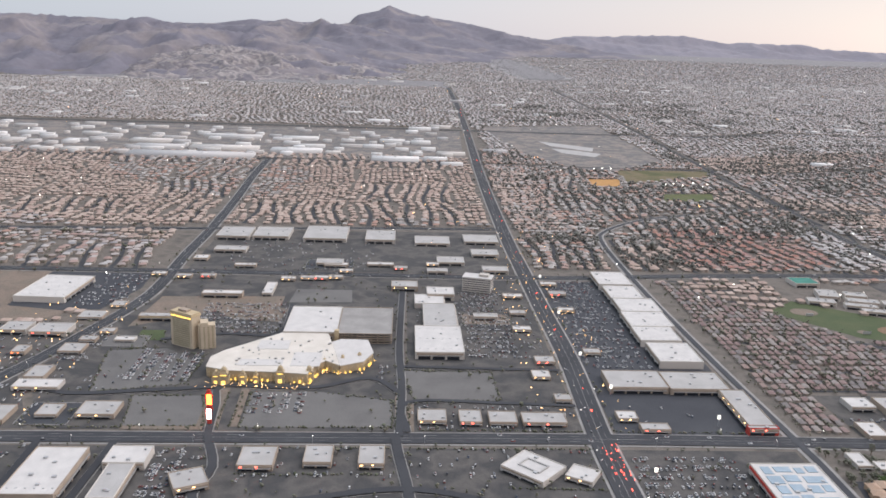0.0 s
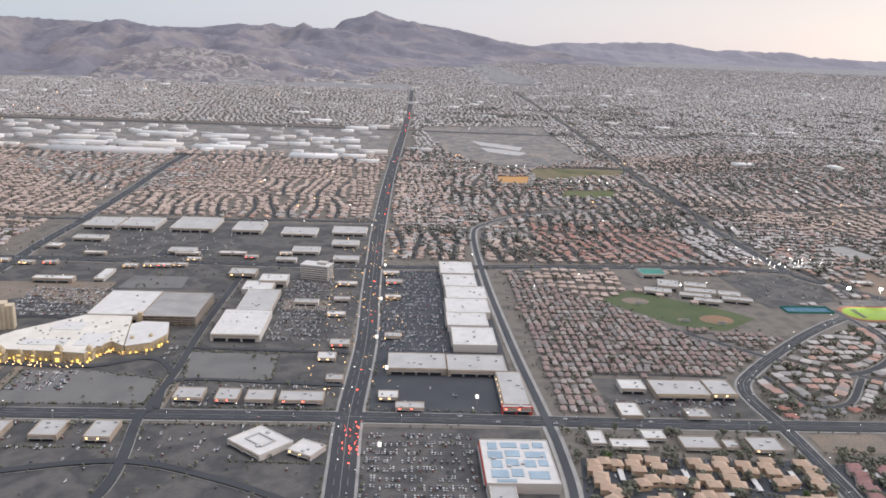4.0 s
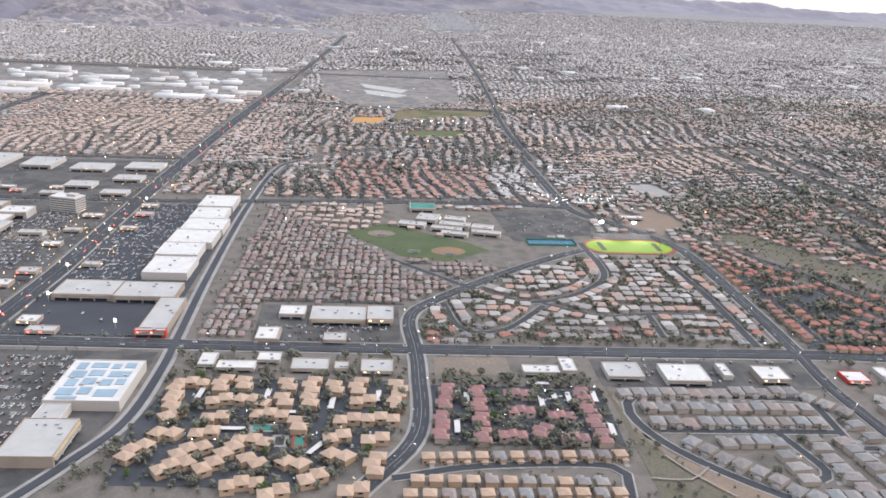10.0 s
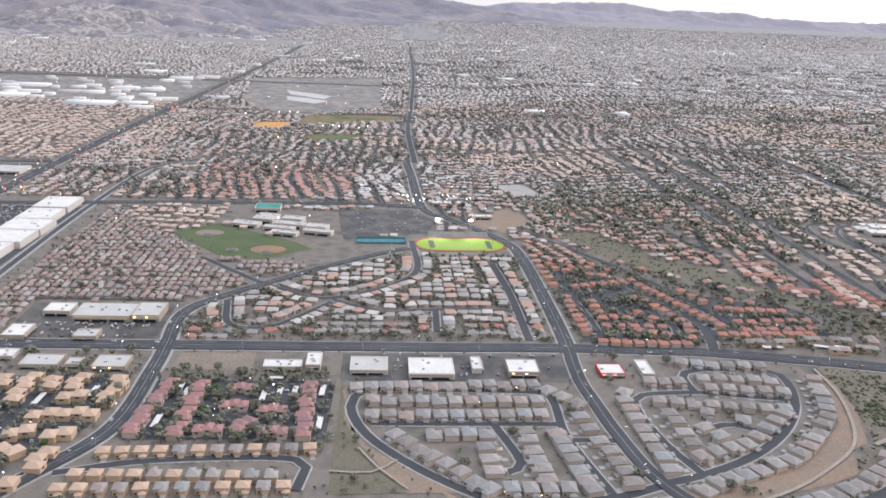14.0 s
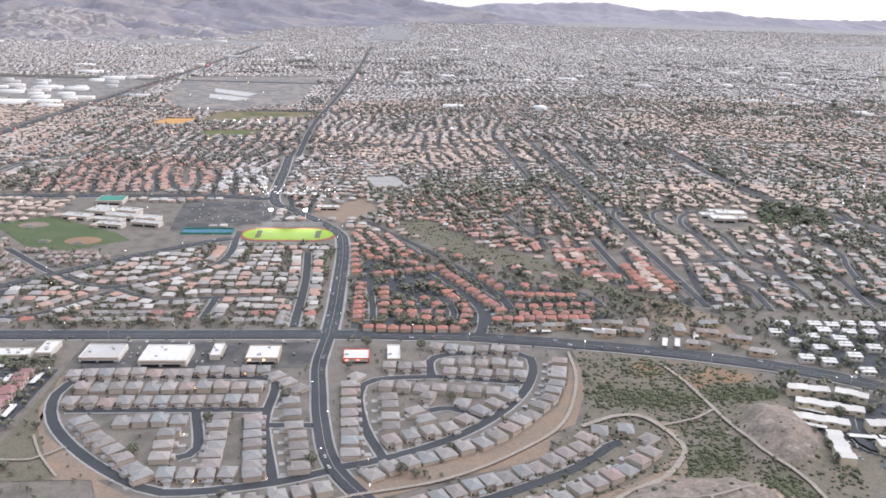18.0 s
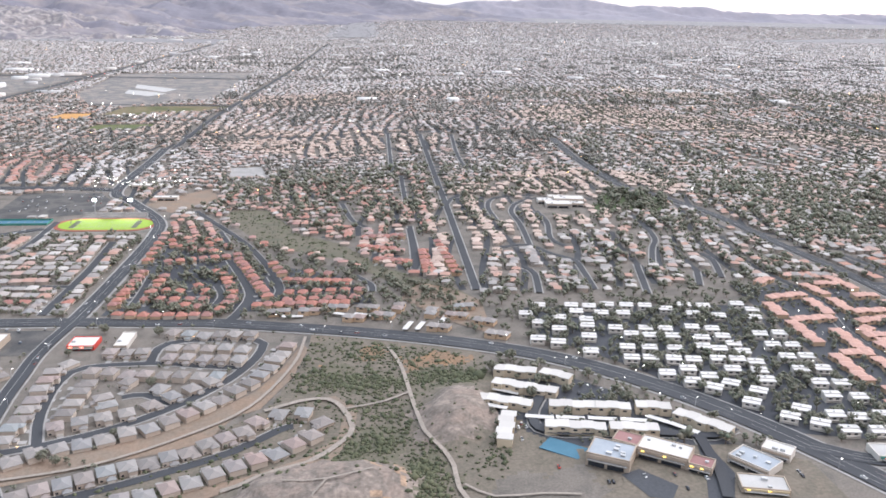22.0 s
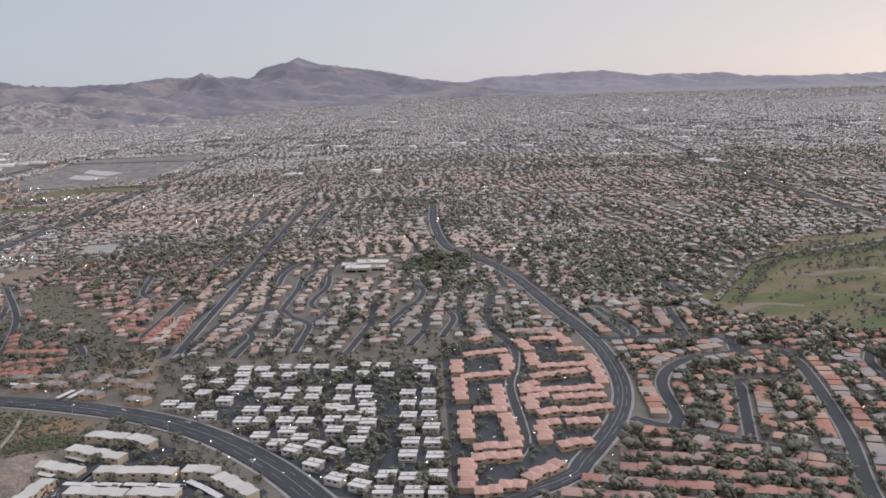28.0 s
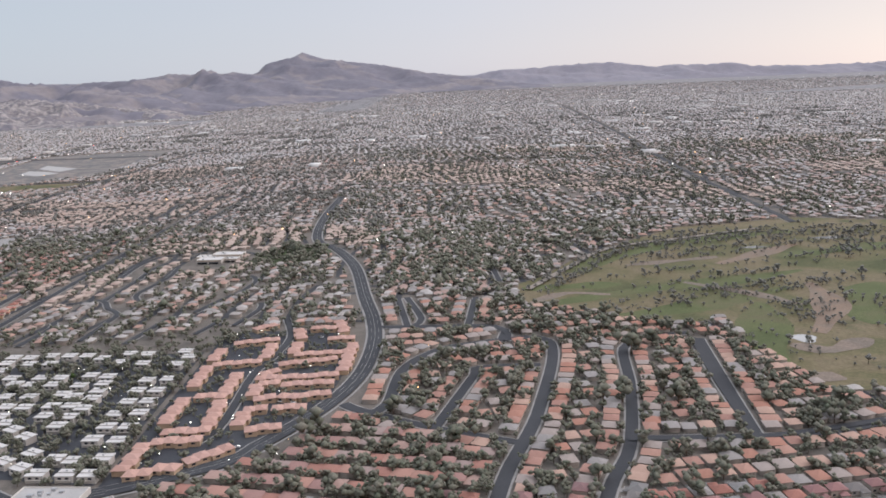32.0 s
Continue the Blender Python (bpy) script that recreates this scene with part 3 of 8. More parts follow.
LOCAL = "asphalt residential street with pale kerbs"
STREETS = [
    ([(930, 718), (897, 716), (885, 682), (901, 630), (944, 575), (1000, 529), (1035, 522), (1097, 534), (1139, 551)], 10),
    ([(915, 718), (1055, 715), (1076, 699), (1076, 627), (1094, 537)], 9),
    ([(905, 650), (1074, 650)], 9),
    ([(1014, 650), (1029, 585), (1016, 570)], 9),
    ([(1077, 622), (1118, 621)], 9),
    ([(1139, 553), (1175, 565), (1230, 594), (1276, 634), (1308, 681), (1323, 730), (1313, 760), (1243, 767), (1222, 750), (1223, 715)], 10),
    ([(1177, 565), (1161, 616), (1154, 680), (1168, 710), (1228, 715), (1266, 705), (1310, 693)], 9),
]
STREETS += [
    ([(1267, 625), (1236, 649), (1217, 646)], 9),
    ([(1181, 484), (1228, 496), (1284, 520), (1328, 543), (1357, 569), (1368, 573)], 10),
    ([(1234, 495), (1242, 440)], 9),
    ([(660, 568), (735, 587), (845, 588), (849, 543)], 9),
    ([(956, 1240), (953, 1071), (850, 974), (770, 1014), (656, 1134)], 11),
    ([(1069, 1130), (1077, 1000), (1078, 845)], 11),
    ([(850, 968), (914, 928), (978, 938), (1077, 938)], 9),
    ([(975, 866), (977, 938)], 9),
    ([(722, 960), (740, 880), (790, 880), (850, 960)], 9),
]
STREETS += [
    ([(1990, 636), (2012, 616), (2028, 632), (2038, 715), (2066, 765), (2106, 788), (2187, 790), (2157, 615), (2120, 500), (2105, 440)], 12),
    ([(2012, 616), (2069, 578), (2131, 546)], 10),
    ([(2069, 578), (2106, 696), (2112, 715), (2170, 716)], 10),
    ([(2335, 798), (2286, 786), (2258, 755), (2241, 650), (2214, 534), (2190, 480), (2170, 425)], 11),
    ([(2341, 777), (2323, 636), (2312, 545)], 10),
    ([(2216, 545), (2314, 540), (2372, 543), (2440, 565)], 10),
    ([(2045, 860), (2054, 887), (2034, 985)], 9),
    ([(2107, 858), (2119, 964)], 9),
    ([(2005, 860), (2136, 846), (2138, 792)], 10),
]
STREETS += [
    ([(1120, 1016), (1183, 1031), (1248, 1042)], 7),
    ([(1239, 1052), (1248, 1028), (1269, 968), (1290, 895), (1286, 840), (1279, 816)], 13),
    ([(1158, 982), (1163, 919), (1164, 872)], 8),
    ([(1245, 935), (1256, 903), (1257, 881), (1253, 861)], 8),
    ([(1304, 959), (1321, 905), (1318, 880)], 8),
    ([(1408, 938), (1426, 902), (1428, 876)], 8),
    ([(1480, 1135), (1481, 1034), (1479, 948)], 9),
    ([(1206, 1182), (1230, 1113)], 8),
    ([(1544, 857), (1543, 1238), (1542, 1362), (1539, 2012)], 10),
    ([(1479, 941), (1484, 986), (1481, 1148)], 8),
    ([(1480, 1320), (1479, 1509)], 8),
]
STREETS += [
    ([(1377, 1323), (1398, 1204), (1421, 1158)], 8),
    ([(1542, 1257), (1558, 1313), (1585, 1327)], 8),
    ([(1608, 1158), (1606, 1241), (1621, 1298), (1659, 1316), (1692, 1321)], 8),
    ([(1634, 1027), (1639, 1130), (1639, 1217), (1665, 1281), (1714, 1310), (1761, 1314), (1781, 1291)], 8),
    ([(1675, 848), (1678, 912), (1677, 959), (1655, 985), (1631, 1027), (1589, 1015)], 8),
    ([(1682, 1017), (1668, 1057), (1680, 1143), (1677, 1214)], 8),
    ([(1774, 950), (1794, 1012), (1811, 1053), (1817, 1114), (1802, 1142)], 8),
    ([(1731, 832), (1751, 940)], 8),
    ([(1800, 859), (1816, 911)], 8),
]
STREETS += [
    ([(1837, 887), (1853, 955), (1849, 985)], 8),
    ([(1611, 838), (1618, 907), (1610, 931)], 8),
    ([(1462, 2053), (1463, 1544)], 8),
    ([(1614, 1987), (1603, 1743), (1603, 1548)], 8),
    ([(1147, 1307), (1252, 1114), (1312, 951), (1325, 888)], 9),
    ([(1881, 563), (1893, 593), (1895, 638), (1895, 720), (1906, 775), (1912, 830), (1903, 878), (1894, 911)], 8),
    ([(2023, 981), (2039, 856)], 8),
    ([(2121, 972), (2106, 852)], 8),
    ([(2019, 853), (2063, 849), (2143, 832), (2143, 792)], 8),
    ([(2154, 1116), (2157, 1048)], 8),
    ([(2334, 778), (2322, 678), (2313, 582), (2310, 539)], 8),
]
STREETS += [
    ([(2214, 543), (2310, 539), (2355, 545), (2418, 560)], 8),
]
for pts, wide in STREETS:
    road("street", LOCAL, pts, wide * 0.86, kerb=1.7, marks=False, lift=0.45)

# canal with sloping concrete banks along the stores
canal_line = [(340, 430), (370, 520), (399, 585), (424, 655), (428, 760), (424, 850), (414, 1060), (406, 1385), (411, 1690), (441, 1800), (551, 1920), (700, 2000)]
road("canal", "pale concrete flood channel with a dark bed", canal_line, 8, kerb=4.5, marks=False, lift=0.2, material="lot_dark")
for pts, wide in (([(1120, 500), (1154, 514), (1225, 534), (1285, 570), (1329, 612), (1357, 690), (1363, 755)], 3), ([(1444, 712), (1454, 669), (1460, 615), (1464, 572), (1468, 540), (1480, 514), (1486, 494), (1487, 466), (1497, 432), (1500, 400)], 3.4), ([(1460, 615), (1438, 601), (1407, 594)], 2.4),
                  ([(1491, 470), (1509, 453), (1540, 452), (1565, 448)], 2.2), ([(1494, 450), (1511, 446), (1528, 447)], 2.0), ([(1524, 447), (1520, 425), (1522, 400)], 2.0), ([(1327, 486), (1351, 493), (1383, 514), (1407, 542), (1414, 562), (1405, 596), (1392, 614), (1371, 615), (1342, 602)], 4.5),
                  ([(873, 570), (906, 568), (927, 587)], 2.0), ([(895, 606), (911, 576), (935, 544)], 2.0), ([(1370, 470), (1400, 466), (1430, 476)], 1.6), ([(1385, 440), (1400, 466)], 1.6)):
    road("path", "pale dirt track through the dry wash", pts, wide, kerb=0, marks=False, lift=0.5, material="trail")

# ---- paved lots and open ground ----
patch("pavement_casino", "worn grey asphalt car park round the casino", [(-390, 838), (0, 838), (0, 1412), (-388, 1412), (-385, 1290), (-425, 1110), (-455, 985), (-385, 838)], "lot")
patch("pavement_stores", "asphalt car park of a shopping centre", [(4, 838), (196, 838), (200, 1410), (4, 1410)], "lot")
patch("pavement_boxes", "dark asphalt car park before large stores", [(232, 838), (404, 838), (396, 1410), (230, 1410)], "lot_dark")
patch("pavement_mall", "asphalt ring road and lots by the mall", [(-520, 520), (196, 520), (197, 802), (-480, 802)], "lot")
patch("pavement_south", "asphalt car park full of cars", [(228, 500), (378, 500), (412, 660), (414, 802), (228, 802)], "lot")
patch("pavement_market", "asphalt car park of a small shopping centre", [(505, 838), (668, 838), (666, 945), (500, 945)], "lot")
patch("pavement_strip", "asphalt forecourts of a row of low businesses", [(872, 738), (1106, 738), (1106, 802), (872, 802)], "lot")
patch("pavement_north", "asphalt car parks behind the stores", [(-380, 1446), (200, 1446), (200, 1772), (-380, 1735)], "lot")
patch("pavement_school", "grey asphalt school car park", [(850, 1240), (985, 1290), (1000, 1370), (960, 1440), (830, 1440), (840, 1320)], "lot")
patch("pavement_lot_front", "faded grey car park with kerbs by the road", [(-300, 846), (-214, 847), (-232, 924), (-312, 922)], "lot_light", lift=0.4, keep=False)
patch("pavement_lot_main", "large faded grey car park before the casino", [(-176, 845), (-12, 848), (-13, 916), (-100, 938), (-178, 936)], "lot_light", lift=0.4, keep=False)
patch("pavement_lot_side", "grey car park beside the hotel", [(-364, 930), (-262, 956), (-266, 1026), (-312, 1070), (-386, 1060)], "lot_light", lift=0.4, keep=False)
patch("pavement_lot_dusty", "empty dusty tan-grey lot", [(14, 917), (113, 919), (111, 1002), (-4, 1006)], "lot_light", lift=0.4, keep=False)
patch("pavement_lot_rear", "bare grey yard behind the cinema", [(-180, 1270), (-82, 1276), (-86, 1340), (-176, 1340)], "lot_light", lift=0.4, keep=False)
patch("ground_casino_dirt", "brown bare ground behind the casino car park", [(-390, 1150), (-260, 1240), (-190, 1250), (-190, 1300), (-380, 1290)], "desert", lift=0.36, keep=False)
for pts, wide in (([(-205, 826), (-212, 900), (-216, 948), (-150, 947), (-100, 950), (-40, 978), (0, 930)], 8), ([(-4, 826), (-2, 950), (-6, 1100), (-2, 1400)], 9), ([(-216, 948), (-300, 935), (-390, 925), (-450, 960)], 9), ([(-330, 1100), (-250, 1125), (-175, 1130), (-172, 1260)], 8), ([(5, 835), (6, 910), (120, 910), (200, 905)], 7), ([(0, 1016), (110, 1012), (200, 1010)], 7),
                  ([(-120, 520), (0, 640), (-8, 826)], 10), ([(-130, 690), (0, 720), (100, 690), (190, 640)], 9), ([(-205, 826), (-185, 760), (-190, 700), (-130, 690)], 9), ([(-440, 640), (-375, 700), (-372, 808)], 8), ([(-300, 660), (-295, 808)], 8)):
    road("lane", "asphalt service lane with pale kerbs", pts, wide, kerb=1.2, marks=False, lift=0.5)
patch("ground_dirt_lot", "bare tan dirt lot", [(703, 758), (783, 759), (781, 803), (703, 801)], "desert")
KEPT.append(np.asarray([(1170, 420), (1240, 520), (1300, 560), (1345, 610), (1366, 690), (1370, 765), (1540, 672), (1510, 600), (1530, 500), (1480, 400)], float))
patch("ground_green_field", "green school playing field with baseball diamonds", [(580, 1265), (645, 1322), (775, 1226), (805, 1188), (737, 1128), (672, 1150)], "grass")
GOLF = [(2176, 1030), (2217, 1071), (2271, 1163), (2372, 1280), (2497, 1399), (2602, 1416), (2717, 1451), (2885, 1382), (2466, 621), (2371, 624), (2356, 646), (2385, 762), (2390, 849), (2273, 805), (2211, 828), (2169, 872)]
patch("ground_golf", "winter golf course, green and straw-coloured", GOLF, "golf")
M["brush_soil"] = surface("brushy_soil", [(0.105, 0.105, 0.075), (0.14, 0.125, 0.095), (0.12, 0.12, 0.08)], scale=0.15, grain=1.8)
patch("ground_wash_north", "bare olive-brown wash winding between houses", [(1261, 1307), (1321, 1152), (1382, 1087), (1448, 956), (1519, 871), (1544, 823), (1521, 812), (1469, 872), (1405, 977), (1352, 1044), (1283, 1092), (1197, 1266), (1205, 1319)], "brush_soil")
patch("ground_wash_end", "bare tan ground where the wash meets the road", [(1482, 897), (1519, 863), (1544, 823), (1545, 727), (1499, 776), (1459, 847)], "earth", lift=0.45)
patch("ground_dry_strip", "tan dry strip between the rows of houses", [(1152, 539), (1183, 544), (1226, 561), (1261, 577), (1301, 613), (1330, 641), (1349, 690), (1361, 740), (1368, 725), (1359, 664), (1338, 608), (1318, 596), (1305, 561), (1278, 549), (1230, 536), (1194, 519), (1170, 510)], "earth", lift=0.46, keep=False, step=15)
patch("ground_bank", "orange-brown cut bank behind the last row of houses", [(1247, 477), (1290, 489), (1341, 504), (1383, 525), (1404, 551), (1406, 587), (1396, 609), (1378, 617), (1398, 620), (1417, 595), (1416, 554), (1401, 514), (1355, 491), (1313, 479), (1274, 471)], "earth", lift=0.8, keep=False, step=12)
patch("ground_south_strip", "tan dry strip below the lowest row of houses", [(960, 544), (995, 517), (1017, 497), (1075, 496), (1138, 511), (1164, 491), (1151, 480), (1024, 479), (985, 485)], "earth", lift=0.4, keep=False, step=15)
patch("pavement_peach_flats", "asphalt drives between apartment blocks", [(436, 555), (590, 552), (662, 640), (668, 742), (446, 742), (430, 640)], "lot_dark", lift=0.2)
patch("pavement_mauve_flats", "dark asphalt drives and lawns between apartments", [(696, 620), (866, 622), (868, 735), (696, 735)], "lot_dark", lift=0.2)
patch("pavement_condominiums", "dark asphalt courts between condominium rows", [(1832, 500), (1868, 498), (1930, 555), (1975, 640), (1985, 745), (1960, 860), (1835, 860)], "lot_dark", lift=0.2)
patch("pavement_townhouses", "asphalt drives round the townhouses", [(1520, 515), (1640, 505), (1690, 505), (1665, 560), (1590, 630), (1535, 645)], "lot_dark", lift=0.22)
patch("pavement_club", "bare brown ground round a club house", [(1552, 425), (1600, 385), (1740, 385), (1735, 480), (1690, 505), (1640, 505), (1600, 512), (1596, 459)], "wash_soil", lift=0.75)
patch("pavement_club_lot", "dark asphalt car park before a club house", [(1597, 469), (1611, 475), (1631, 453), (1622, 438), (1608, 441)], "lot_dark", lift=0.95)
patch("pavement_club_drive", "dark asphalt yard between club house and shops", [(1663, 504), (1672, 496), (1675, 466), (1662, 436), (1645, 437), (1655, 467)], "lot_dark", lift=0.95)
for pts, wide in (([(1568, 595), (1556, 570), (1552, 552), (1554, 536), (1571, 527), (1613, 525), (1654, 520), (1679, 516), (1700, 526)], 8), ([(1669, 519), (1667, 496), (1665, 467), (1658, 436)], 8)):
    road("lane", "dark asphalt lane with pale kerbs round the townhouses", pts, wide, kerb=1.4, marks=False, lift=1.05)
patch("pavement_flats", "dark asphalt drives between white apartment houses", [(1590, 715), (1650, 650), (1745, 520), (1828, 502), (1828, 795), (1586, 795)], "lot_dark", lift=0.2)
patch("pavement_red_quarter", "dark asphalt and planted ground between red-roofed houses", [(1140, 842), (1300, 842), (1430, 840), (1400, 935), (1300, 1010), (1150, 1130)], "lot_dark", lift=0.2, keep=False)
patch("ground_lawns", "green lawn under trees by the school", [(1770, 1224), (1887, 1213), (1909, 1336), (1814, 1345)], "grass")
patch("ground_bare_lot", "bare tan lot by the curve", [(1068, 1391), (1144, 1482), (1172, 1367), (1110, 1299), (1059, 1350)], "earth")
patch("ground_pale_lot", "pale empty gravel lot among the houses", [(1138, 1680), (1201, 1684), (1228, 1572), (1159, 1561)], "concrete", lift=0.45)
patch("ground_warehouses", "grey yards and lots between warehouses", [(-2400, 2745), (190, 2745), (225, 3570), (-2400, 3570)], "industrial", lift=0.4, keep=False, step=200)
patch("ground_cleared", "bare grey-brown cleared land by the freeway", [(331, 3772), (894, 3933), (891, 2868), (675, 2643), (564, 2623), (407, 2973)], "industrial", lift=0.5, step=120)
patch("ground_park", "green park with ball fields among the houses", [(666, 2642), (983, 2701), (945, 2561), (653, 2411)], "golf")
# orange floodlight is painted into the ball field's colour
patch("ground_ball_field", "clay ball field with orange floodlight put into its colour", [(544, 2470), (640, 2487), (621, 2368), (529, 2353)], "orange_lit_clay", lift=0.6)
patch("ground_lit_park", "lit green sports park", [(704, 2258), (852, 2281), (824, 2179), (683, 2158)], "fairway", lift=0.6)
# a pale opaque surface stands in for sky mirrored in basin water
for ring in ([(523, 3319), (622, 3239), (709, 3161), (684, 3063), (550, 3189)], [(544, 3124), (623, 3080), (706, 3009), (664, 2929), (562, 3007)]):
    patch("ground_basin", "retention basin, its sky reflection put in as pale colour", ring, "roof_flat", lift=0.9)

# the wash: soil, sandstone rises, orange earth and brush-covered ground in one fine sheet
WASH = [(1170, 420), (1240, 520), (1300, 560), (1345, 610), (1366, 690), (1370, 765), (1445, 738), (1528, 694), (1530, 645), (1535, 600), (1545, 535), (1604, 480), (1604, 390), (1180, 390)]
M["orange_soil"] = surface("orange_desert_soil", [(0.27, 0.165, 0.095), (0.22, 0.15, 0.10), (0.18, 0.14, 0.105)], scale=0.12, grain=1.6)
wx, wy = np.arange(1168, 1612, 4.0), np.arange(390, 770, 4.0)
gx, gy = np.meshgrid(wx, wy)
gv = np.stack([gx.ravel(), gy.ravel(), (ground(gx, gy) + 0.35).ravel()], 1)
k = (np.arange(len(wy) - 1)[:, None] * len(wx) + np.arange(len(wx) - 1)).ravel()
gf = np.stack([k, k + 1, k + len(wx) + 1, k + len(wx)], 1)
fx, fy = gv[gf, 0].mean(1), gv[gf, 1].mean(1)
jx, jy = fx + 5 * np.sin(fy / 6.0) + 6 * np.sin(fy / 17.0 + fx / 13.0) + rng.normal(0, 3, len(fx)), fy + 5 * np.sin(fx / 7.0) + 6 * np.sin(fx / 19.0 - fy / 12.0) + rng.normal(0, 3, len(fx))
zone = np.zeros(len(gf), int)
for poly in ([(1406, 689), (1420, 728), (1448, 724), (1440, 686)], [(1458, 654), (1462, 690), (1500, 700), (1518, 668)], [(1372, 668), (1384, 690), (1400, 676), (1392, 655)]):
    zone[inside(jx, jy, poly)] = 2
for poly in ([(1366, 656), (1372, 690), (1410, 672), (1458, 640), (1458, 618), (1410, 622)], [(1466, 619), (1472, 660), (1520, 650), (1522, 622)], [(1396, 512), (1412, 560), (1450, 546), (1446, 510)], [(1453, 435), (1452, 515), (1476, 512), (1484, 435)]):
    zone[inside(jx, jy, poly)] = 3
zone[mound(jx, jy) > 3.2] = 1
steep = np.hypot(mound(fx + 2, fy) - mound(fx - 2, fy), mound(fx, fy + 2) - mound(fx, fy - 2)) / 4
zone[(zone == 1) & (steep > 0.55) & (fx > 1424) & (fx < 1472) & (fy < 524)] = 5
M["cliff"] = surface("orange_sandstone_cliff", [(0.36, 0.245, 0.165), (0.27, 0.195, 0.14), (0.42, 0.30, 0.21)], scale=0.5, grain=2.5, relief=1.0, wear=0.4)
zone[inside(jx, jy, [(1500, 436), (1512, 478), (1560, 476), (1590, 460), (1560, 390), (1500, 390)]) & (zone == 0)] = 4
ok = inside(fx, fy, WASH)
groups = [(gf[ok & (zone == z)], z) for z in range(6)]
tagged(new("ground_dry_wash", raw_mesh("ground_dry_wash", gv, groups, [M["wash_soil"], M["sand"], M["orange_soil"], M["brush_soil"], M["yard"], M["cliff"]])), "dry tan wash with eroded pinkish sandstone rises and orange earth", "ground", kind="structure")
patch("ground_tract_dirt", "bare orange-brown dirt beside the tract houses", [(880, 726), (880, 652), (903, 609), (929, 582), (984, 540), (934, 540), (907, 591), (889, 627), (876, 714)], "earth", lift=0.34, keep=False)
patch("ground_tract_scrub", "olive-brown vacant ground with trodden trails", [(876, 714), (889, 627), (907, 591), (934, 540), (874, 538), (874, 805)], "brush_soil", lift=0.32, keep=False)
patch("ground_store_dirt", "brown bare ground round a big-box store", [(-900, 1160), (-500, 1172), (-500, 1222), (-590, 1232), (-600, 1420), (-900, 1420)], "desert", lift=0.2)
patch("pavement_store_lot", "asphalt car park beside a big-box store", [(-505, 1215), (-455, 1215), (-425, 1330), (-430, 1415), (-600, 1415), (-595, 1235)], "lot_dark", lift=0.24)
patch("pavement_west_shops", "asphalt car park of roadside shops", [(-900, 838), (-395, 838), (-470, 985), (-445, 1100), (-470, 1158), (-900, 1158)], "lot", lift=0.22)
patch("ground_hotel_lawn", "green lawn beside a hotel tower", [(-364, 1097), (-325, 1099), (-334, 1139), (-366, 1137)], "grass", lift=0.62, keep=False)
patch("ground_roadside_bare", "bare brown ground by the casino", [(-302, 1250), (-247, 1262), (-176, 1240), (-182, 1180), (-250, 1190)], "desert", lift=0.42, keep=False)
for pts in ([(-222, 846), (-198, 846), (-206, 960), (-226, 928)], [(-186, 846), (-178, 846), (-182, 955), (-192, 958)], [(-8, 848), (-1, 848), (-2, 980), (-10, 920)], [(-300, 838), (-214, 838), (-214, 846), (-300, 846)], [(4, 838), (12, 838), (12, 908), (4, 908)]):
    patch("planting_strip", "planted strip with shrubs and kerbs by the lanes", pts, "desert", lift=0.62, keep=False)
road("path", "pale dirt maintenance road by the golf course", [(2190, 1000), (2262, 1118), (2340, 1232), (2480, 1296), (2620, 1352)], 9, kerb=0, marks=False, lift=0.6, material="trail")
# golf course: greener fairways, straw rough and bare sand between them
FAIRWAYS = [
    ([(2251, 1093), (2311, 1155), (2404, 1229), (2452, 1288)], 26, "fairway"),
    ([(2183, 1008), (2239, 1011), (2313, 1014)], 20, "fairway"),
    ([(2217, 934), (2342, 983), (2485, 1021), (2566, 1053)], 22, "fairway"),
    ([(2244, 858), (2351, 889), (2515, 968)], 26, "fairway"),
    ([(2439, 1258), (2562, 1300), (2663, 1320)], 24, "fairway"),
    ([(2452, 904), (2396, 734), (2373, 637)], 30, "fairway"),
    ([(2631, 973), (2561, 876), (2545, 800)], 34, "fairway"),
    ([(2569, 1136), (2687, 1175), (2760, 1204)], 24, "fairway"),
    ([(2234, 891), (2272, 870)], 16, "earth"),
    ([(2469, 1105), (2546, 1160), (2630, 1221)], 18, "earth"),
    ([(2545, 986), (2525, 881), (2466, 780)], 22, "earth"),
    ([(2179, 931), (2234, 977), (2288, 963)], 10, "desert"),
]
FAIRWAYS += [
    ([(2344, 1119), (2422, 1136), (2484, 1151)], 12, "desert"),
    ([(2423, 748), (2453, 727), (2506, 756)], 16, "desert"),
    ([(2396, 670), (2431, 649)], 14, "desert"),
    ([(2393, 1011), (2456, 943), (2494, 886)], 12, "desert"),
]
for k, (pts, wide, tone) in enumerate(FAIRWAYS):
    line = smooth(pts, 12.0)
    d = np.gradient(line, axis=0)
    d /= np.linalg.norm(d, axis=1)[:, None]
    u = np.linspace(0, 1, len(line))
    half = wide * (0.75 + 0.25 * np.sin(9 * u + k)) * np.sqrt(np.clip(4 * u * (1 - u) + 0.15, 0, 1))
    side = np.stack([-d[:, 1], d[:, 0]], 1) * half[:, None]
    ring = np.vstack([line + side, (line - side)[::-1]])
    patch("ground_fairway" if tone == "fairway" else "ground_rough", "mown green fairway" if tone == "fairway" else "bare straw-coloured rough", ring, tone, lift=0.42 + 0.012 * k, keep=False)

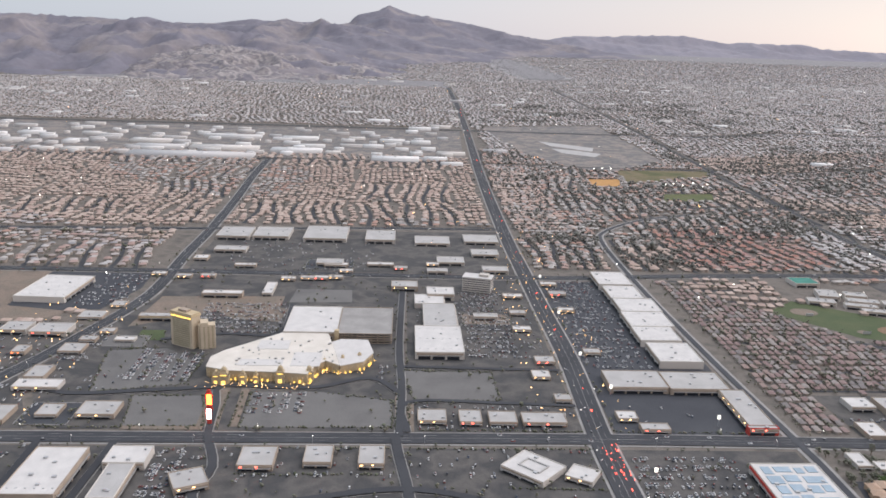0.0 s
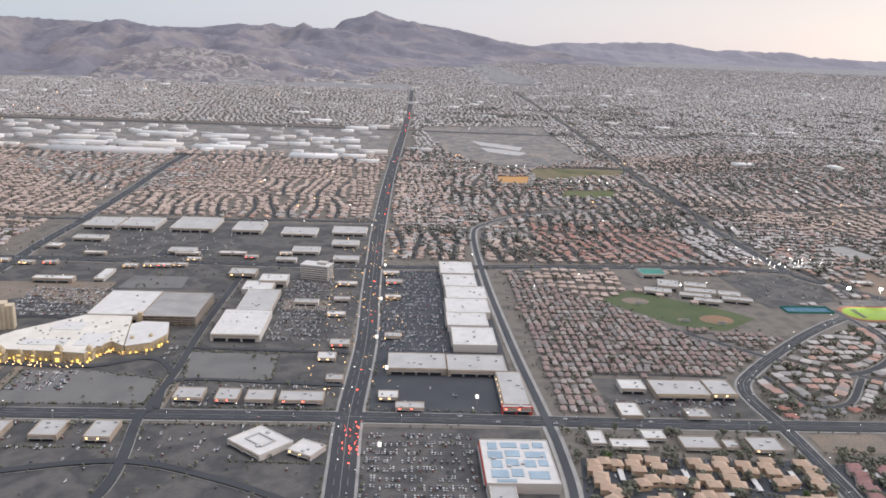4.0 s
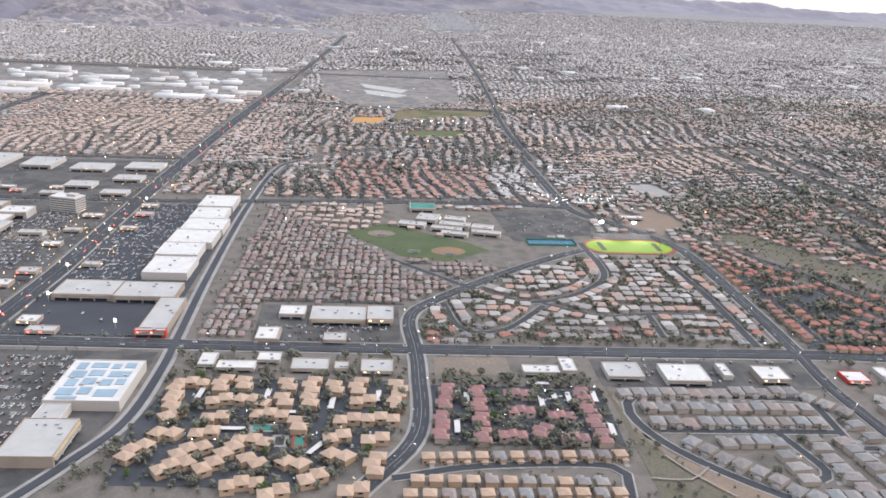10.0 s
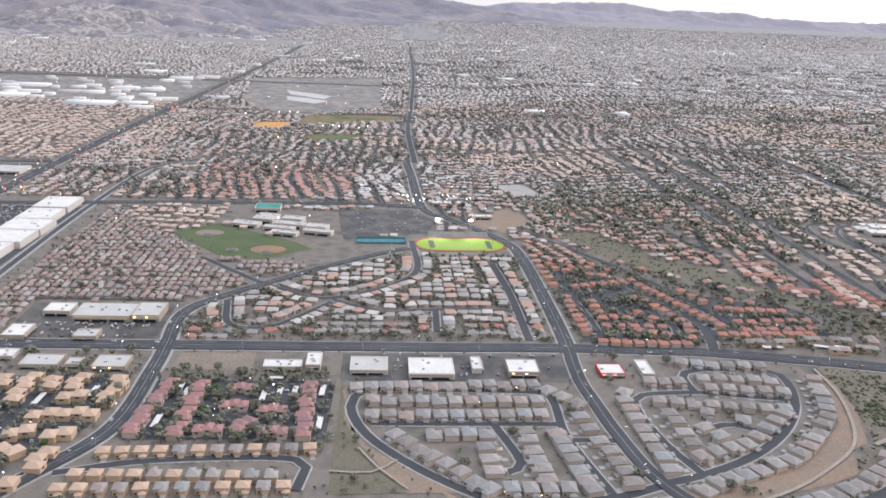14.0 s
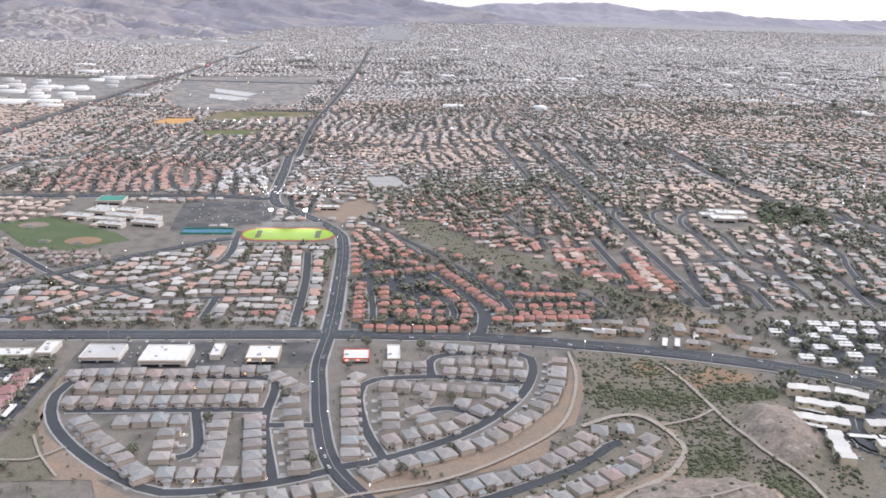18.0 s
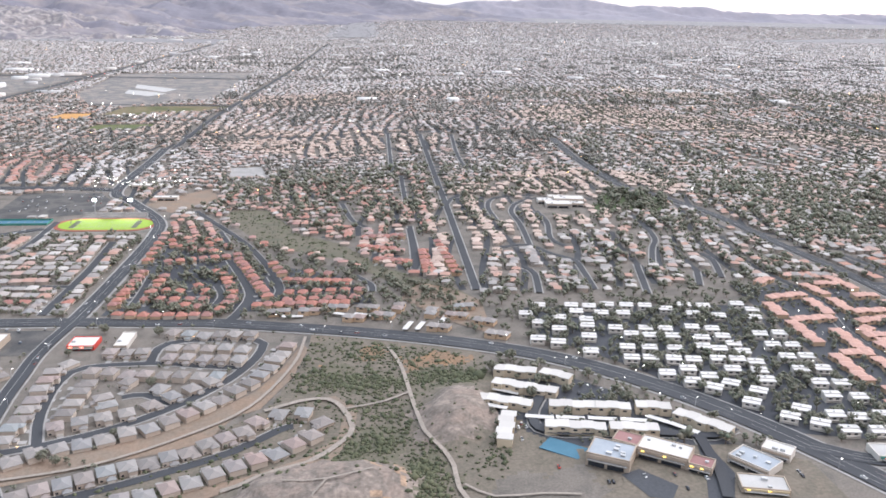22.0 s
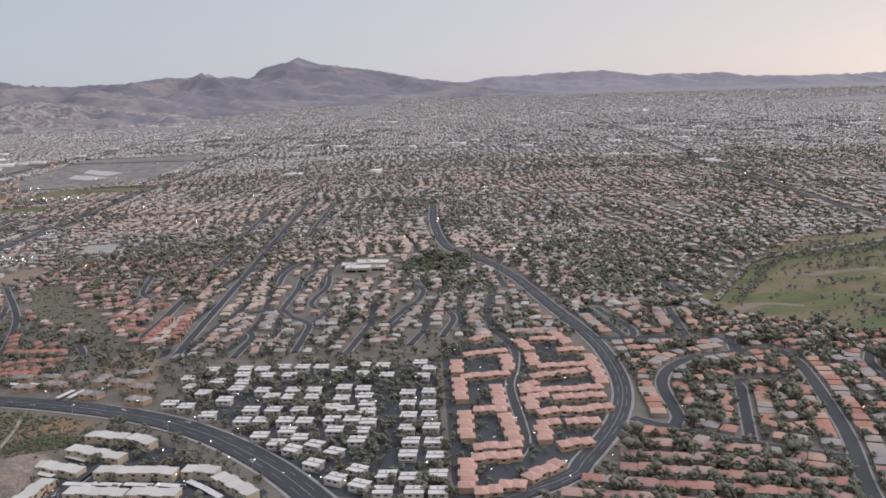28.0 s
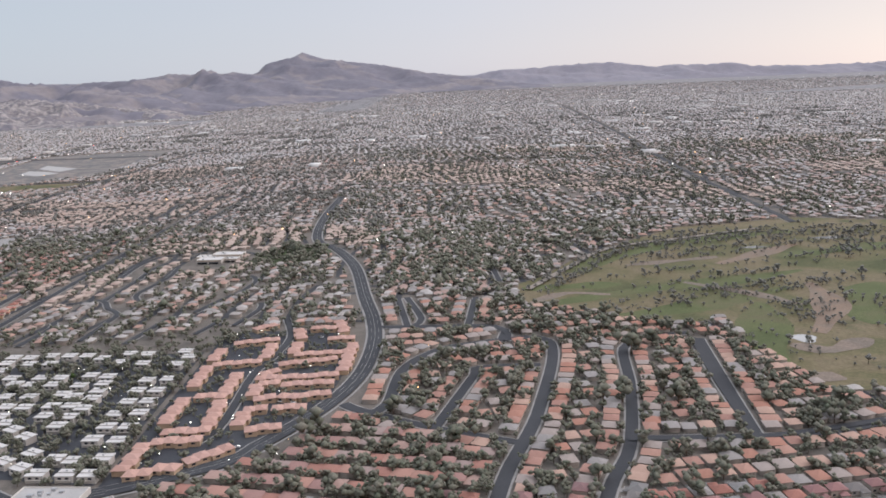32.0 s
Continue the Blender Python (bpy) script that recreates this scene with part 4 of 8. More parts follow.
# ---- the houses and trees that nobody could count ----
def block_houses(cx, cy, w, d, h, rise, turn):
    """Many hip-roofed houses as arrays: walls and roofs, each roof an island of its own."""
    n = len(cx)
    c, s = np.cos(turn), np.sin(turn)
    z = ground(cx, cy)
    V = np.empty((n, 14, 3))
    for k, (sx, sy) in enumerate(((-1, -1), (1, -1), (1, 1), (-1, 1))):
        for low, off in ((True, 0), (False, 4), (None, 8)):
            grow = 0.7 if low is None else 0.0
            a, b = sx * (w / 2 + grow), sy * (d / 2 + grow)
            V[:, off + k, 0], V[:, off + k, 1] = cx + a * c - b * s, cy + a * s + b * c
            V[:, off + k, 2] = z + (-1.0 if low else h) + (0.02 if low is None else 0)
    r = np.maximum(0, w / 2 - d / 2.2)
    for k, sx in enumerate((-1, 1)):
        V[:, 12 + k, 0], V[:, 12 + k, 1], V[:, 12 + k, 2] = cx + sx * r * c, cy + sx * r * s, z + h + rise
    base = (np.arange(n) * 14)[:, None]
    walls = np.concatenate([base + np.array([[a, b, b + 4, a + 4]]) for a, b in ((0, 1), (1, 2), (2, 3), (3, 0))])
    slopes = np.concatenate([base + np.array([[8, 9, 13, 12]]), base + np.array([[10, 11, 12, 13]])])
    ends = np.concatenate([base + np.array([[9, 10, 13]]), base + np.array([[11, 8, 12]])])
    return V.reshape(-1, 3), [(walls, 0), (slopes, 1), (ends, 1)]


def stuff_houses(name, label, rows, wall="far_wall", roof="far_roof"):
    cx, cy, w, d, h, rise, turn = (np.asarray(r, float) for r in rows)
    v, g = block_houses(cx, cy, w, d, h, rise, turn)
    return tagged(new(name, raw_mesh(name, v, g, [M[wall], M[roof]])), label, "houses", kind="stuff")


OCTA = np.array([(1, 0, 0), (-1, 0, 0), (0, 1, 0), (0, -1, 0), (0, 0, 1), (0, 0, -1)], float)
OCTF = np.array([(0, 2, 4), (2, 1, 4), (1, 3, 4), (3, 0, 4), (2, 0, 5), (1, 2, 5), (3, 1, 5), (0, 3, 5)])


def clumps(cx, cy, z, r, squash=0.85):
    """Uneven leaf clumps as arrays."""
    n = len(cx)
    V = OCTA[None] * rng.uniform(0.6, 1.25, (n, 6, 1)) * r[:, None, None]
    a = rng.uniform(0, 6.28, n)
    c, s = np.cos(a)[:, None], np.sin(a)[:, None]
    X, Y = V[:, :, 0] * c - V[:, :, 1] * s, V[:, :, 0] * s + V[:, :, 1] * c
    V = np.stack([X + cx[:, None], Y + cy[:, None], V[:, :, 2] * squash + z[:, None]], 2)
    return V.reshape(-1, 3), (np.arange(n)[:, None, None] * 6 + OCTF[None]).reshape(-1, 3)


def stuff_trees(name, label, tx, ty, size, each=3, leaf="leaf"):
    fine = 0.72 if each > 5 else 1.0
    tx, ty, size = (np.asarray(a, float) for a in (tx, ty, size))
    n = len(tx)
    bx, by, br = np.repeat(tx, each), np.repeat(ty, each), np.repeat(size, each)
    bx, by = bx + rng.normal(0, 0.33, n * each) * br, by + rng.normal(0, 0.33, n * each) * br
    bz = ground(bx, by) + br * rng.uniform(0.8, 1.7, n * each)
    v, f = clumps(bx, by, bz, br * rng.uniform(0.42, 0.72, n * each) * fine)
    # trunks: slim three-sided posts
    tz = ground(tx, ty)
    T = np.empty((n, 6, 3))
    for k, a in enumerate((0, 2.1, 4.2)):
        for top in (0, 1):
            rad = size * (0.05 if top else 0.09)
            T[:, k + 3 * top] = np.stack([tx + rad * math.cos(a), ty + rad * math.sin(a), tz + (size * 1.2 if top else -0.5)], 1)
    tf = np.concatenate([(np.arange(n) * 6)[:, None] + np.array([[a, b, b + 3, a + 3]]) for a, b in ((0, 1), (1, 2), (2, 0))]) + len(v)
    me = raw_mesh(name, np.vstack([v, T.reshape(-1, 3)]), [(f, 0), (tf, 1)], [M[leaf], M["bark"]])
    me.polygons.foreach_set("use_smooth", np.ones(len(me.polygons), bool))
    return tagged(new(name, me), label, "trees", kind="stuff")


def scatter_district(x0, y0, x1, y1, cell=260.0, lot=16.5, row=48.0, miss=0.09, east=None):
    """Rows of houses on back-to-back lots, cell by cell, each cell with its own direction; the streets between them too."""
    hx, hy, ht, streets = [], [], [], []
    for cx in np.arange(x0, x1, cell):
        for cy in np.arange(y0, y1, cell):
            turn = (0.0 if rng.random() < 0.4 else math.pi / 2) + rng.normal(0, 0.10)
            c, s = math.cos(turn), math.sin(turn)
            half = cell / 2 - 4
            for v in np.arange(-half + 14, half - 10, row):
                u = np.arange(-half + 8, half - 6, lot)
                u = u + np.cumsum(rng.normal(0, 0.8, len(u)))
                bend = 9 * np.sin(u / 60 + rng.uniform(0, 6))
                for off in (-13.5, 13.5):
                    jx, jy = u + rng.normal(0, 0.9, len(u)), v + bend + off + rng.normal(0, 2.2, len(u))
                    hx.append(cx + cell / 2 + jx * c - jy * s)
                    hy.append(cy + cell / 2 + jx * s + jy * c)
                    ht.append(turn + (math.pi if off > 0 else 0) + rng.normal(0, 0.08, len(u)) + math.pi / 2 * (rng.random(len(u)) < 0.3))
                line = np.stack([cx + cell / 2 + u * c - (v + bend) * s, cy + cell / 2 + u * s + (v + bend) * c], 1)
                streets.append(line)
    hx, hy, ht = np.concatenate(hx), np.concatenate(hy), np.concatenate(ht)
    ok = (rng.random(len(hx)) > miss) & ~kept(hx, hy) & (road_gap(hx, hy) > 9)
    hx, hy, ht = hx[ok], hy[ok], ht[ok]
    # a second pass puts houses where the first left holes
    full = np.zeros((int((x1 - x0) / 7) + 80, int((y1 - y0) / 7) + 80), bool)
    ix, iy = ((hx - x0) / 7).astype(int) + 40, ((hy - y0) / 7).astype(int) + 40
    inb = (ix > 1) & (iy > 1) & (ix < full.shape[0] - 2) & (iy < full.shape[1] - 2)
    for dx in (-2, -1, 0, 1, 2):
        for dy in (-2, -1, 0, 1, 2):
            full[np.clip(ix[inb] + dx, 0, full.shape[0] - 1), np.clip(iy[inb] + dy, 0, full.shape[1] - 1)] = True
    ex, ey = (g.ravel() for g in np.meshgrid(np.arange(x0 + 8, x1 - 4, 15.0), np.arange(y0 + 8, y1 - 4, 19.0)))
    ex, ey = ex + rng.normal(0, 2.0, len(ex)), ey + rng.normal(0, 2.0, len(ey))
    free = ~full[((ex - x0) / 7).astype(int) + 40, ((ey - y0) / 7).astype(int) + 40] & ~kept(ex, ey) & (road_gap(ex, ey) > 8)
    return np.append(hx, ex[free]), np.append(hy, ey[free]), np.append(ht, math.pi / 2 * rng.integers(0, 4, free.sum())), streets


def street_mesh(name, lines, width=8.0, lift=0.3):
    bits = []
    for line in lines:
        good = ~kept(line[:, 0], line[:, 1])
        if good.sum() > 3:
            line = line[good]
            if np.max(np.linalg.norm(np.diff(line, axis=0), axis=1)) < 40:
                bits.append(ribbon(line, width / 2, -width / 2, lift))
    v, f = join(bits)
    return tagged(new(name, raw_mesh(name, v, [(f, 0)], [M["asphalt"]])), "narrow asphalt streets between rows of houses", "streets", kind="stuff")


def sow(hx, hy, per, size, spread=13.0):
    n = int(len(hx) * per)
    pick = rng.integers(0, len(hx), n)
    tx, ty = hx[pick] + rng.normal(0, spread, n), hy[pick] + rng.normal(0, spread, n)
    ok = (road_gap(tx, ty) > 1) & ~kept(tx, ty)
    tx, ty = tx[ok], ty[ok]
    return tx, ty, size * rng.lognormal(0, 0.3, len(tx))


def rows_for(hx, hy, ht, w=(9.5, 14), d=(9, 13), h=(2.8, 5.4)):
    n = len(hx)
    return (hx, hy, rng.uniform(*w, n), rng.uniform(*d, n), rng.uniform(*h, n), rng.uniform(1.9, 3.2, n), ht)



# ---- areas with houses set out one by one ----
TRACT = [(872, 410), (1200, 405), (1390, 560), (1372, 775), (1140, 805), (1106, 738), (872, 738)]
BEIGE = [(625, 470), (868, 470), (872, 612), (690, 612)]
MAUVE = [(692, 612), (868, 615), (872, 760), (692, 758)]
TAN = [(400, 545), (600, 545), (672, 640), (674, 800), (436, 800), (420, 640)]
FLATS = [(1575, 700), (1640, 645), (1745, 510), (1845, 490), (1940, 560), (1995, 660), (2000, 760), (1985, 880), (1820, 885), (1580, 800)]
TOWN = [(1490, 420), (1530, 690), (1640, 625), (1740, 490), (1760, 400)]
VERDE = [(1135, 838), (1400, 838), (1505, 820), (1480, 900), (1345, 1020), (1180, 1230), (1132, 1250)]
FOOT = [(690, 838), (1106, 838), (1106, 1160), (955, 1160), (840, 1085), (712, 975), (690, 900)]
LOOP = [(2014, 400), (2480, 400), (2410, 640), (2370, 800), (2300, 850), (2150, 965), (2010, 965)]
ROWS_C = [(442, 838), (503, 838), (500, 950), (672, 950), (700, 985), (815, 1105), (735, 1120), (660, 1145), (570, 1262), (442, 1420)]
STADIUM = [(940, 1165), (1112, 1165), (1112, 1295), (940, 1295)]
SCHOOL = [(640, 1330), (790, 1215), (850, 1260), (830, 1420), (660, 1440)]
KEPT += [np.asarray(a, float) for a in (TRACT, BEIGE, MAUVE, TAN, FLATS, TOWN, VERDE, FOOT, LOOP, ROWS_C, STADIUM, SCHOOL)]
KEPT += [np.asarray(a, float) for a in ([(1684, 1180), (1765, 1170), (1760, 1290), (1684, 1290)], [(1770, 1224), (1887, 1213), (1909, 1336), (1814, 1345)], [(-700, 1220), (-470, 1220), (-500, 1400), (-700, 1400)])]
TAKEN, LOTS, RECTS = [], [], []


def keep_clear(cand, poly, gap, edge):
    """Of candidate lots (x, y, turn) those inside an area, off the roads and apart from one another."""
    cand = np.asarray(cand, float).reshape(-1, 3)
    cand = cand[inside(cand[:, 0], cand[:, 1], poly)]
    cand = cand[road_gap(cand[:, 0], cand[:, 1]) > edge]
    out, near = [], np.asarray(TAKEN, float).reshape(-1, 2)
    for x, y, turn in cand:
        if not len(near) or ((near[:, 0] - x) ** 2 + (near[:, 1] - y) ** 2).min() > gap * gap:
            near = np.vstack([near, (x, y)])
            out.append((x, y, turn))
    TAKEN.extend([(x, y) for x, y, _ in out])
    return out


def along(lines, poly, setback, spacing, gap=11.5, edge=7.0):
    """Lots along both sides of streets: places and the turn by which a house faces its street."""
    cand = []
    for line in lines:
        seg = np.linalg.norm(np.diff(line, axis=0), axis=1)
        run = np.concatenate([[0], np.cumsum(seg)])
        for side in (1, -1):
            for u in np.arange(spacing * 0.5, run[-1], spacing):
                k = min(len(seg) - 1, int(np.searchsorted(run, u) - 1))
                px, py = line[k] + (u - run[k]) / seg[k] * (line[k + 1] - line[k])
                dx, dy = (line[k + 1] - line[k]) / seg[k]
                cand.append((px - dy * setback * side, py + dx * setback * side, math.degrees(math.atan2(dy, dx)) + (0 if side > 0 else 180)))
    return keep_clear(cand, poly, gap, edge)


def infill(poly, turn, lot, row, gap=11.5, edge=7.0):
    """Lots in rows over what an area still has free."""
    poly = np.asarray(poly, float)
    mid, c, s = poly.mean(0), math.cos(radians(turn)), math.sin(radians(turn))
    far = np.abs(poly - mid).max() * 1.5
    cand = [(mid[0] + u * c - v * s, mid[1] + u * s + v * c, turn + 180 * (n % 2)) for n, v in enumerate(np.arange(-far, far, row / 2)) for u in np.arange(-far, far, lot)]
    return keep_clear(cand, poly, gap, edge)


def street_lines(poly):
    """The parts of the roads that run in or by an area."""
    lo, hi = np.asarray(poly, float).min(0) - 30, np.asarray(poly, float).max(0) + 30
    return [line for line, half in ROADS if half < 9 and (line[:, 0] > lo[0]).any() and (line[:, 0] < hi[0]).any() and (line[:, 1] > lo[1]).any() and (line[:, 1] < hi[1]).any()]


def house(label, w, d, h, rise, wing, walls, roofs, panes=2, group="", low=False, name="house"):
    """A stucco family house: main block, garage wing to the street, tiled hip roofs, garage door, windows."""
    names = {"tract houses": "tract_house", "beige row houses": "row_house", "older low houses": "bungalow", "curved-street houses": "ranch_house"}
    ob = thing(names.get(group, name), label, "house", 0, -3000, group=group)
    x, y, g = w / 2, d / 2, h if wing else h * 0.55
    wx = x - w * 0.52
    bm = boxes((-x, -y + 3.5, -1, x, y, h), (wx, -y, -1, x - 0.3, -y + 3.6, min(g, 3.2) if low else g))
    part("wall", bm, M[walls], ob)
    bm = hip(bmesh.new(), -x, -y + 3.5, x, y, h, rise)
    hip(bm, wx, -y, x - 0.3, -y + 5.5, min(g, 3.2) if low else g, rise * 0.6, over=0.5)
    part("roof", bm, M[roofs], ob)
    part("garage_door", boxes((wx + 0.7, -y - 0.12, -0.2, x - 1.0, -y + 0.1, 2.3)), M["door"], ob)
    part("driveway", boxes((wx + 0.4, -y - 6.0, -0.6, x - 0.7, -y - 0.15, 0.35)), M["concrete"], ob)
    part("window", boxes((-x + 1.0, -y + 3.38, 0.9, -x + 2.9, -y + 3.6, 2.3)), M["glass"], ob)
    return ob


def settle(kinds, lots, limit=300, name="", roof="far_roof", sizes=((11, 14), (10, 14), (2.9, 5.4))):
    """The nearest lots get copies of the kinds of a house; the rest are joined."""
    lots = sorted(lots, key=lambda q: q[1])
    used = set()
    for x, y, turn in lots[:limit]:
        k = int(rng.integers(0, len(kinds)))
        m = Matrix.Translation(at(x, y)) @ pose(0, 0, 0, 0, 0, turn + rng.normal(0, 2.0))
        if k in used:
            copy_thing(kinds[k], m)
        else:
            kinds[k].matrix_world = m
            used.add(k)
    for k, ob in enumerate(kinds):
        if k not in used:
            for o in (*ob.children, ob):
                bpy.data.objects.remove(o)
    rest = np.asarray(lots[limit:], float).reshape(-1, 3)
    if len(rest):
        stuff_houses("houses_" + name, "stucco family houses with tile hip roofs", rows_for(rest[:, 0], rest[:, 1], np.radians(rest[:, 2]), *sizes), roof=roof)
    return np.asarray(lots, float)[:, :2]


def row_lots(rows):
    """Lots set out evenly along lines; side 1 turns the fronts to the right of the line's way, -1 to its left."""
    out = []
    for n, side, pts in rows:
        p = np.asarray(pts, float)
        seg = np.linalg.norm(np.diff(p, axis=0), axis=1)
        run = np.concatenate([[0], np.cumsum(seg)])
        for u in np.linspace(0, run[-1], n):
            k = min(len(seg) - 1, max(0, int(np.searchsorted(run, u)) - 1))
            x, y = p[k] + (u - run[k]) / seg[k] * (p[k + 1] - p[k])
            dx, dy = (p[k + 1] - p[k]) / seg[k]
            out.append((x, y, math.degrees(math.atan2(dy, dx)) + (0 if side > 0 else 180)))
            TAKEN.append((x, y))
    return out


ROWS_WEST = [
    (13, 1, [(889, 716), (1062, 725)]),
    (3, 1, [(1074, 715), (1098, 687)]),
    (3, 1, [(1093, 660), (1100, 615)]),
    (11, -1, [(905, 690), (1060, 692)]),
    (11, 1, [(905, 659), (1059, 662)]),
    (4, -1, [(959, 627), (1005, 629)]),
    (8, 1, [(924, 624), (947, 596), (997, 539)]),
    (3, -1, [(1003, 603), (1006, 567)]),
    (6, 1, [(1038, 632), (1044, 553)]),
]
ROWS_MID = [
    (7, -1, [(1068, 629), (1080, 540)]),
    (4, 1, [(1015, 540), (1060, 541)]),
    (4, 1, [(1105, 597), (1112, 549)]),
    (8, -1, [(1020, 498), (1086, 507), (1132, 521)]),
    (8, -1, [(1146, 692), (1152, 570)]),
    (3, 1, [(1182, 733), (1212, 732)]),
    (6, 1, [(1230, 779), (1308, 763)]),
    (5, -1, [(1240, 743), (1306, 732)]),
    (5, 1, [(1240, 718), (1306, 703)]),
]
ROWS_EAST = [
    (8, -1, [(1179, 693), (1293, 672)]),
    (18, 1, [(1347, 729), (1337, 687), (1323, 653), (1301, 624), (1277, 598), (1255, 582), (1225, 570), (1196, 558), (1168, 541)]),
    (4, -1, [(1290, 661), (1248, 623)]),
    (4, -1, [(1232, 608), (1183, 588)]),
    (4, 1, [(1180, 670), (1181, 611)]),
    (2, 1, [(1202, 639), (1211, 623)]),
    (2, 1, [(1216, 666), (1246, 654)]),
    (12, 1, [(1191, 493), (1245, 518), (1294, 539), (1332, 562)]),
    (4, 1, [(1340, 577), (1352, 591), (1375, 586), (1389, 571)]),
    (11, -1, [(1247, 478), (1276, 488), (1312, 504), (1355, 527), (1383, 550)]),
    (1, 1, [(1150, 712), (1154, 709)]),
    (2, -1, [(1162, 482), (1227, 475)]),
]
ROWS_BEIGE = [
    (12, 1, [(690, 593), (855, 600)]),
    (11, -1, [(680, 563), (829, 560)]),
    (12, 1, [(674, 539), (840, 543)]),
    (12, -1, [(662, 515), (834, 515)]),
]
ROWS_RED = [
    (8, -1, [(1148, 980), (1148, 865)]),
    (4, 1, [(1176, 967), (1176, 908)]),
    (5, 1, [(1176, 883), (1241, 876)]),
    (2, 1, [(1192, 913), (1207, 910)]),
    (2, 1, [(1224, 926), (1237, 906)]),
    (3, 1, [(1209, 868), (1238, 854)]),
    (8, -1, [(1160, 837), (1254, 830)]),
    (9, -1, [(1237, 982), (1253, 955), (1265, 918), (1273, 880), (1266, 843)]),
    (11, 1, [(1256, 1030), (1277, 973), (1298, 913), (1310, 880)]),
    (6, -1, [(1134, 1158), (1141, 1033)]),
    (7, 1, [(1169, 1023), (1252, 1048)]),
    (4, 1, [(1169, 1091), (1216, 1070)]),
    (4, 1, [(1169, 1136), (1212, 1123)]),
]
ROWS_RED_EAST = [
    (7, 1, [(1328, 930), (1398, 908)]),
    (6, 1, [(1334, 884), (1413, 874)]),
    (6, -1, [(1335, 861), (1409, 854)]),
    (9, 1, [(1303, 850), (1399, 838)]),
    (3, 1, [(1303, 1000), (1318, 960)]),
    (2, 1, [(1351, 956), (1374, 945)]),
    (5, 1, [(1413, 1048), (1453, 1028)]),
    (6, 1, [(1417, 1094), (1467, 1087)]),
    (7, -1, [(1493, 1010), (1494, 921)]),
    (8, -1, [(1515, 1046), (1527, 915)]),
    (5, 1, [(1434, 985), (1470, 969)]),
]
LOTS.append(settle([house("two-storey tan stucco house with grey tile hip roof", 12, 16.5, 5.6, 2.3, True, "stucco", "roof_grey", group="tract houses"),
        house("two-storey stucco house with brown-grey tile roof and low garage", 11.5, 17, 5.6, 2.4, False, "stucco", "roof_grey", group="tract houses"),
        house("single-storey stucco house with broad grey tile hip roof", 13, 17, 3.3, 2.6, True, "stucco", "roof_grey", group="tract houses", low=True),
        house("long stucco house with weathered tile hip roof and garage wing", 11.5, 18, 4.6, 2.5, False, "stucco", "roof_grey", group="tract houses")],
       row_lots(ROWS_WEST + ROWS_MID + ROWS_EAST), 310, "tract", "far_roof"))
LOTS.append(settle([house("narrow two-storey beige house with pale tile roof", 9.5, 13, 5.6, 2.0, True, "stucco_tan", "roof_grey", group="beige row houses"),
        house("two-storey beige stucco house with tan tile roof", 10, 13, 5.6, 2.0, False, "stucco_tan", "roof_tan", group="beige row houses")],
       row_lots(ROWS_BEIGE), 60, "beige", "far_roof"))
LOTS.append(settle([house("red tile-roofed stucco house on a small lot", 10, 12.5, 5.6, 2.4, True, "stucco_tan", "roof_red", 1, "red-roofed houses"),
        house("orange-red tile-roofed two-storey stucco house", 10.2, 12.5, 5.6, 2.5, False, "stucco", "roof_red", 1, "red-roofed houses"),
        house("pink-red tiled stucco house on small lot", 10.2, 13, 4.8, 2.5, True, "stucco_tan", "roof_red", 1, "red-roofed houses")],
       row_lots(ROWS_RED + ROWS_RED_EAST) + [q for q in infill(VERDE, 18, 11.5, 32, gap=12.0) if q[1] > 1090], 140, "verde_red", "far_red", ((8, 10), (9.5, 11), (4.5, 5.8))))
LOTS.append(settle([house("older low house with grey shingle roof and pale walls", 13, 11, 2.9, 1.7, True, "white_wall", "roof_grey", 1, "older low houses"),
        house("low brown-roofed stucco house", 14, 11, 2.9, 1.8, False, "stucco", "roof_grey", 1, "older low houses"),
        house("low house with faded red tile roof", 13, 11.5, 2.9, 1.9, True, "stucco", "roof_red", 1, "older low houses")],
       along(street_lines(FOOT), FOOT, 15.0, 15.0, gap=12.5) + infill(FOOT, 0, 15.5, 40, gap=15), 40, "low", "far_mixed"))
RED = [(1850, 395), (2128, 395), (2124, 530), (2062, 566), (2010, 600), (1994, 612), (1958, 548), (1900, 502), (1858, 480)]
KEPT.append(np.asarray(RED, float))
LOTS.append(settle([house("attached red tile-roofed villa among dark trees", 11.5, 11, 3.6, 2.2, True, "stucco_tan", "roof_red", 1, "red-roofed villas", name="villa"),
        house("salmon-red tile-roofed villa with pale walls", 12.5, 11, 3.6, 2.3, False, "white_wall", "roof_red", 1, "red-roofed villas", name="villa"),
        house("villa with weathered pink-brown tile roof", 12, 11.5, 3.4, 2.2, True, "stucco", "roof_mauve", 1, "red-roofed villas", name="villa")],
       infill(RED, -14, 13.0, 46, gap=12.6, edge=5), 60, "villas", "far_red"))
LOTS.append(settle([house("single-storey ranch house with red-brown tile roof", 11.5, 14, 3.0, 2.4, True, "stucco", "roof_red", 1, "curved-street houses"),
        house("single-storey ranch house with grey tile roof", 12, 14, 3.0, 2.4, False, "stucco", "roof_grey", 1, "curved-street houses"),
        house("pale stucco ranch house with brown roof", 11.5, 13.5, 3.2, 2.4, True, "white_wall", "roof_grey", 1, "curved-street houses"),
        house("two-storey house with mauve-red tile roof", 11, 13, 5.0, 2.4, False, "stucco", "roof_mauve", 1, "curved-street houses")],
       along(street_lines(LOOP), LOOP, 16.0, 13.6, gap=12.0) + infill(LOOP, 8, 14, 40, gap=13.5), 80, "loop", "loop_roof", ((9.5, 12), (10.5, 13.5), (2.9, 4.6))))


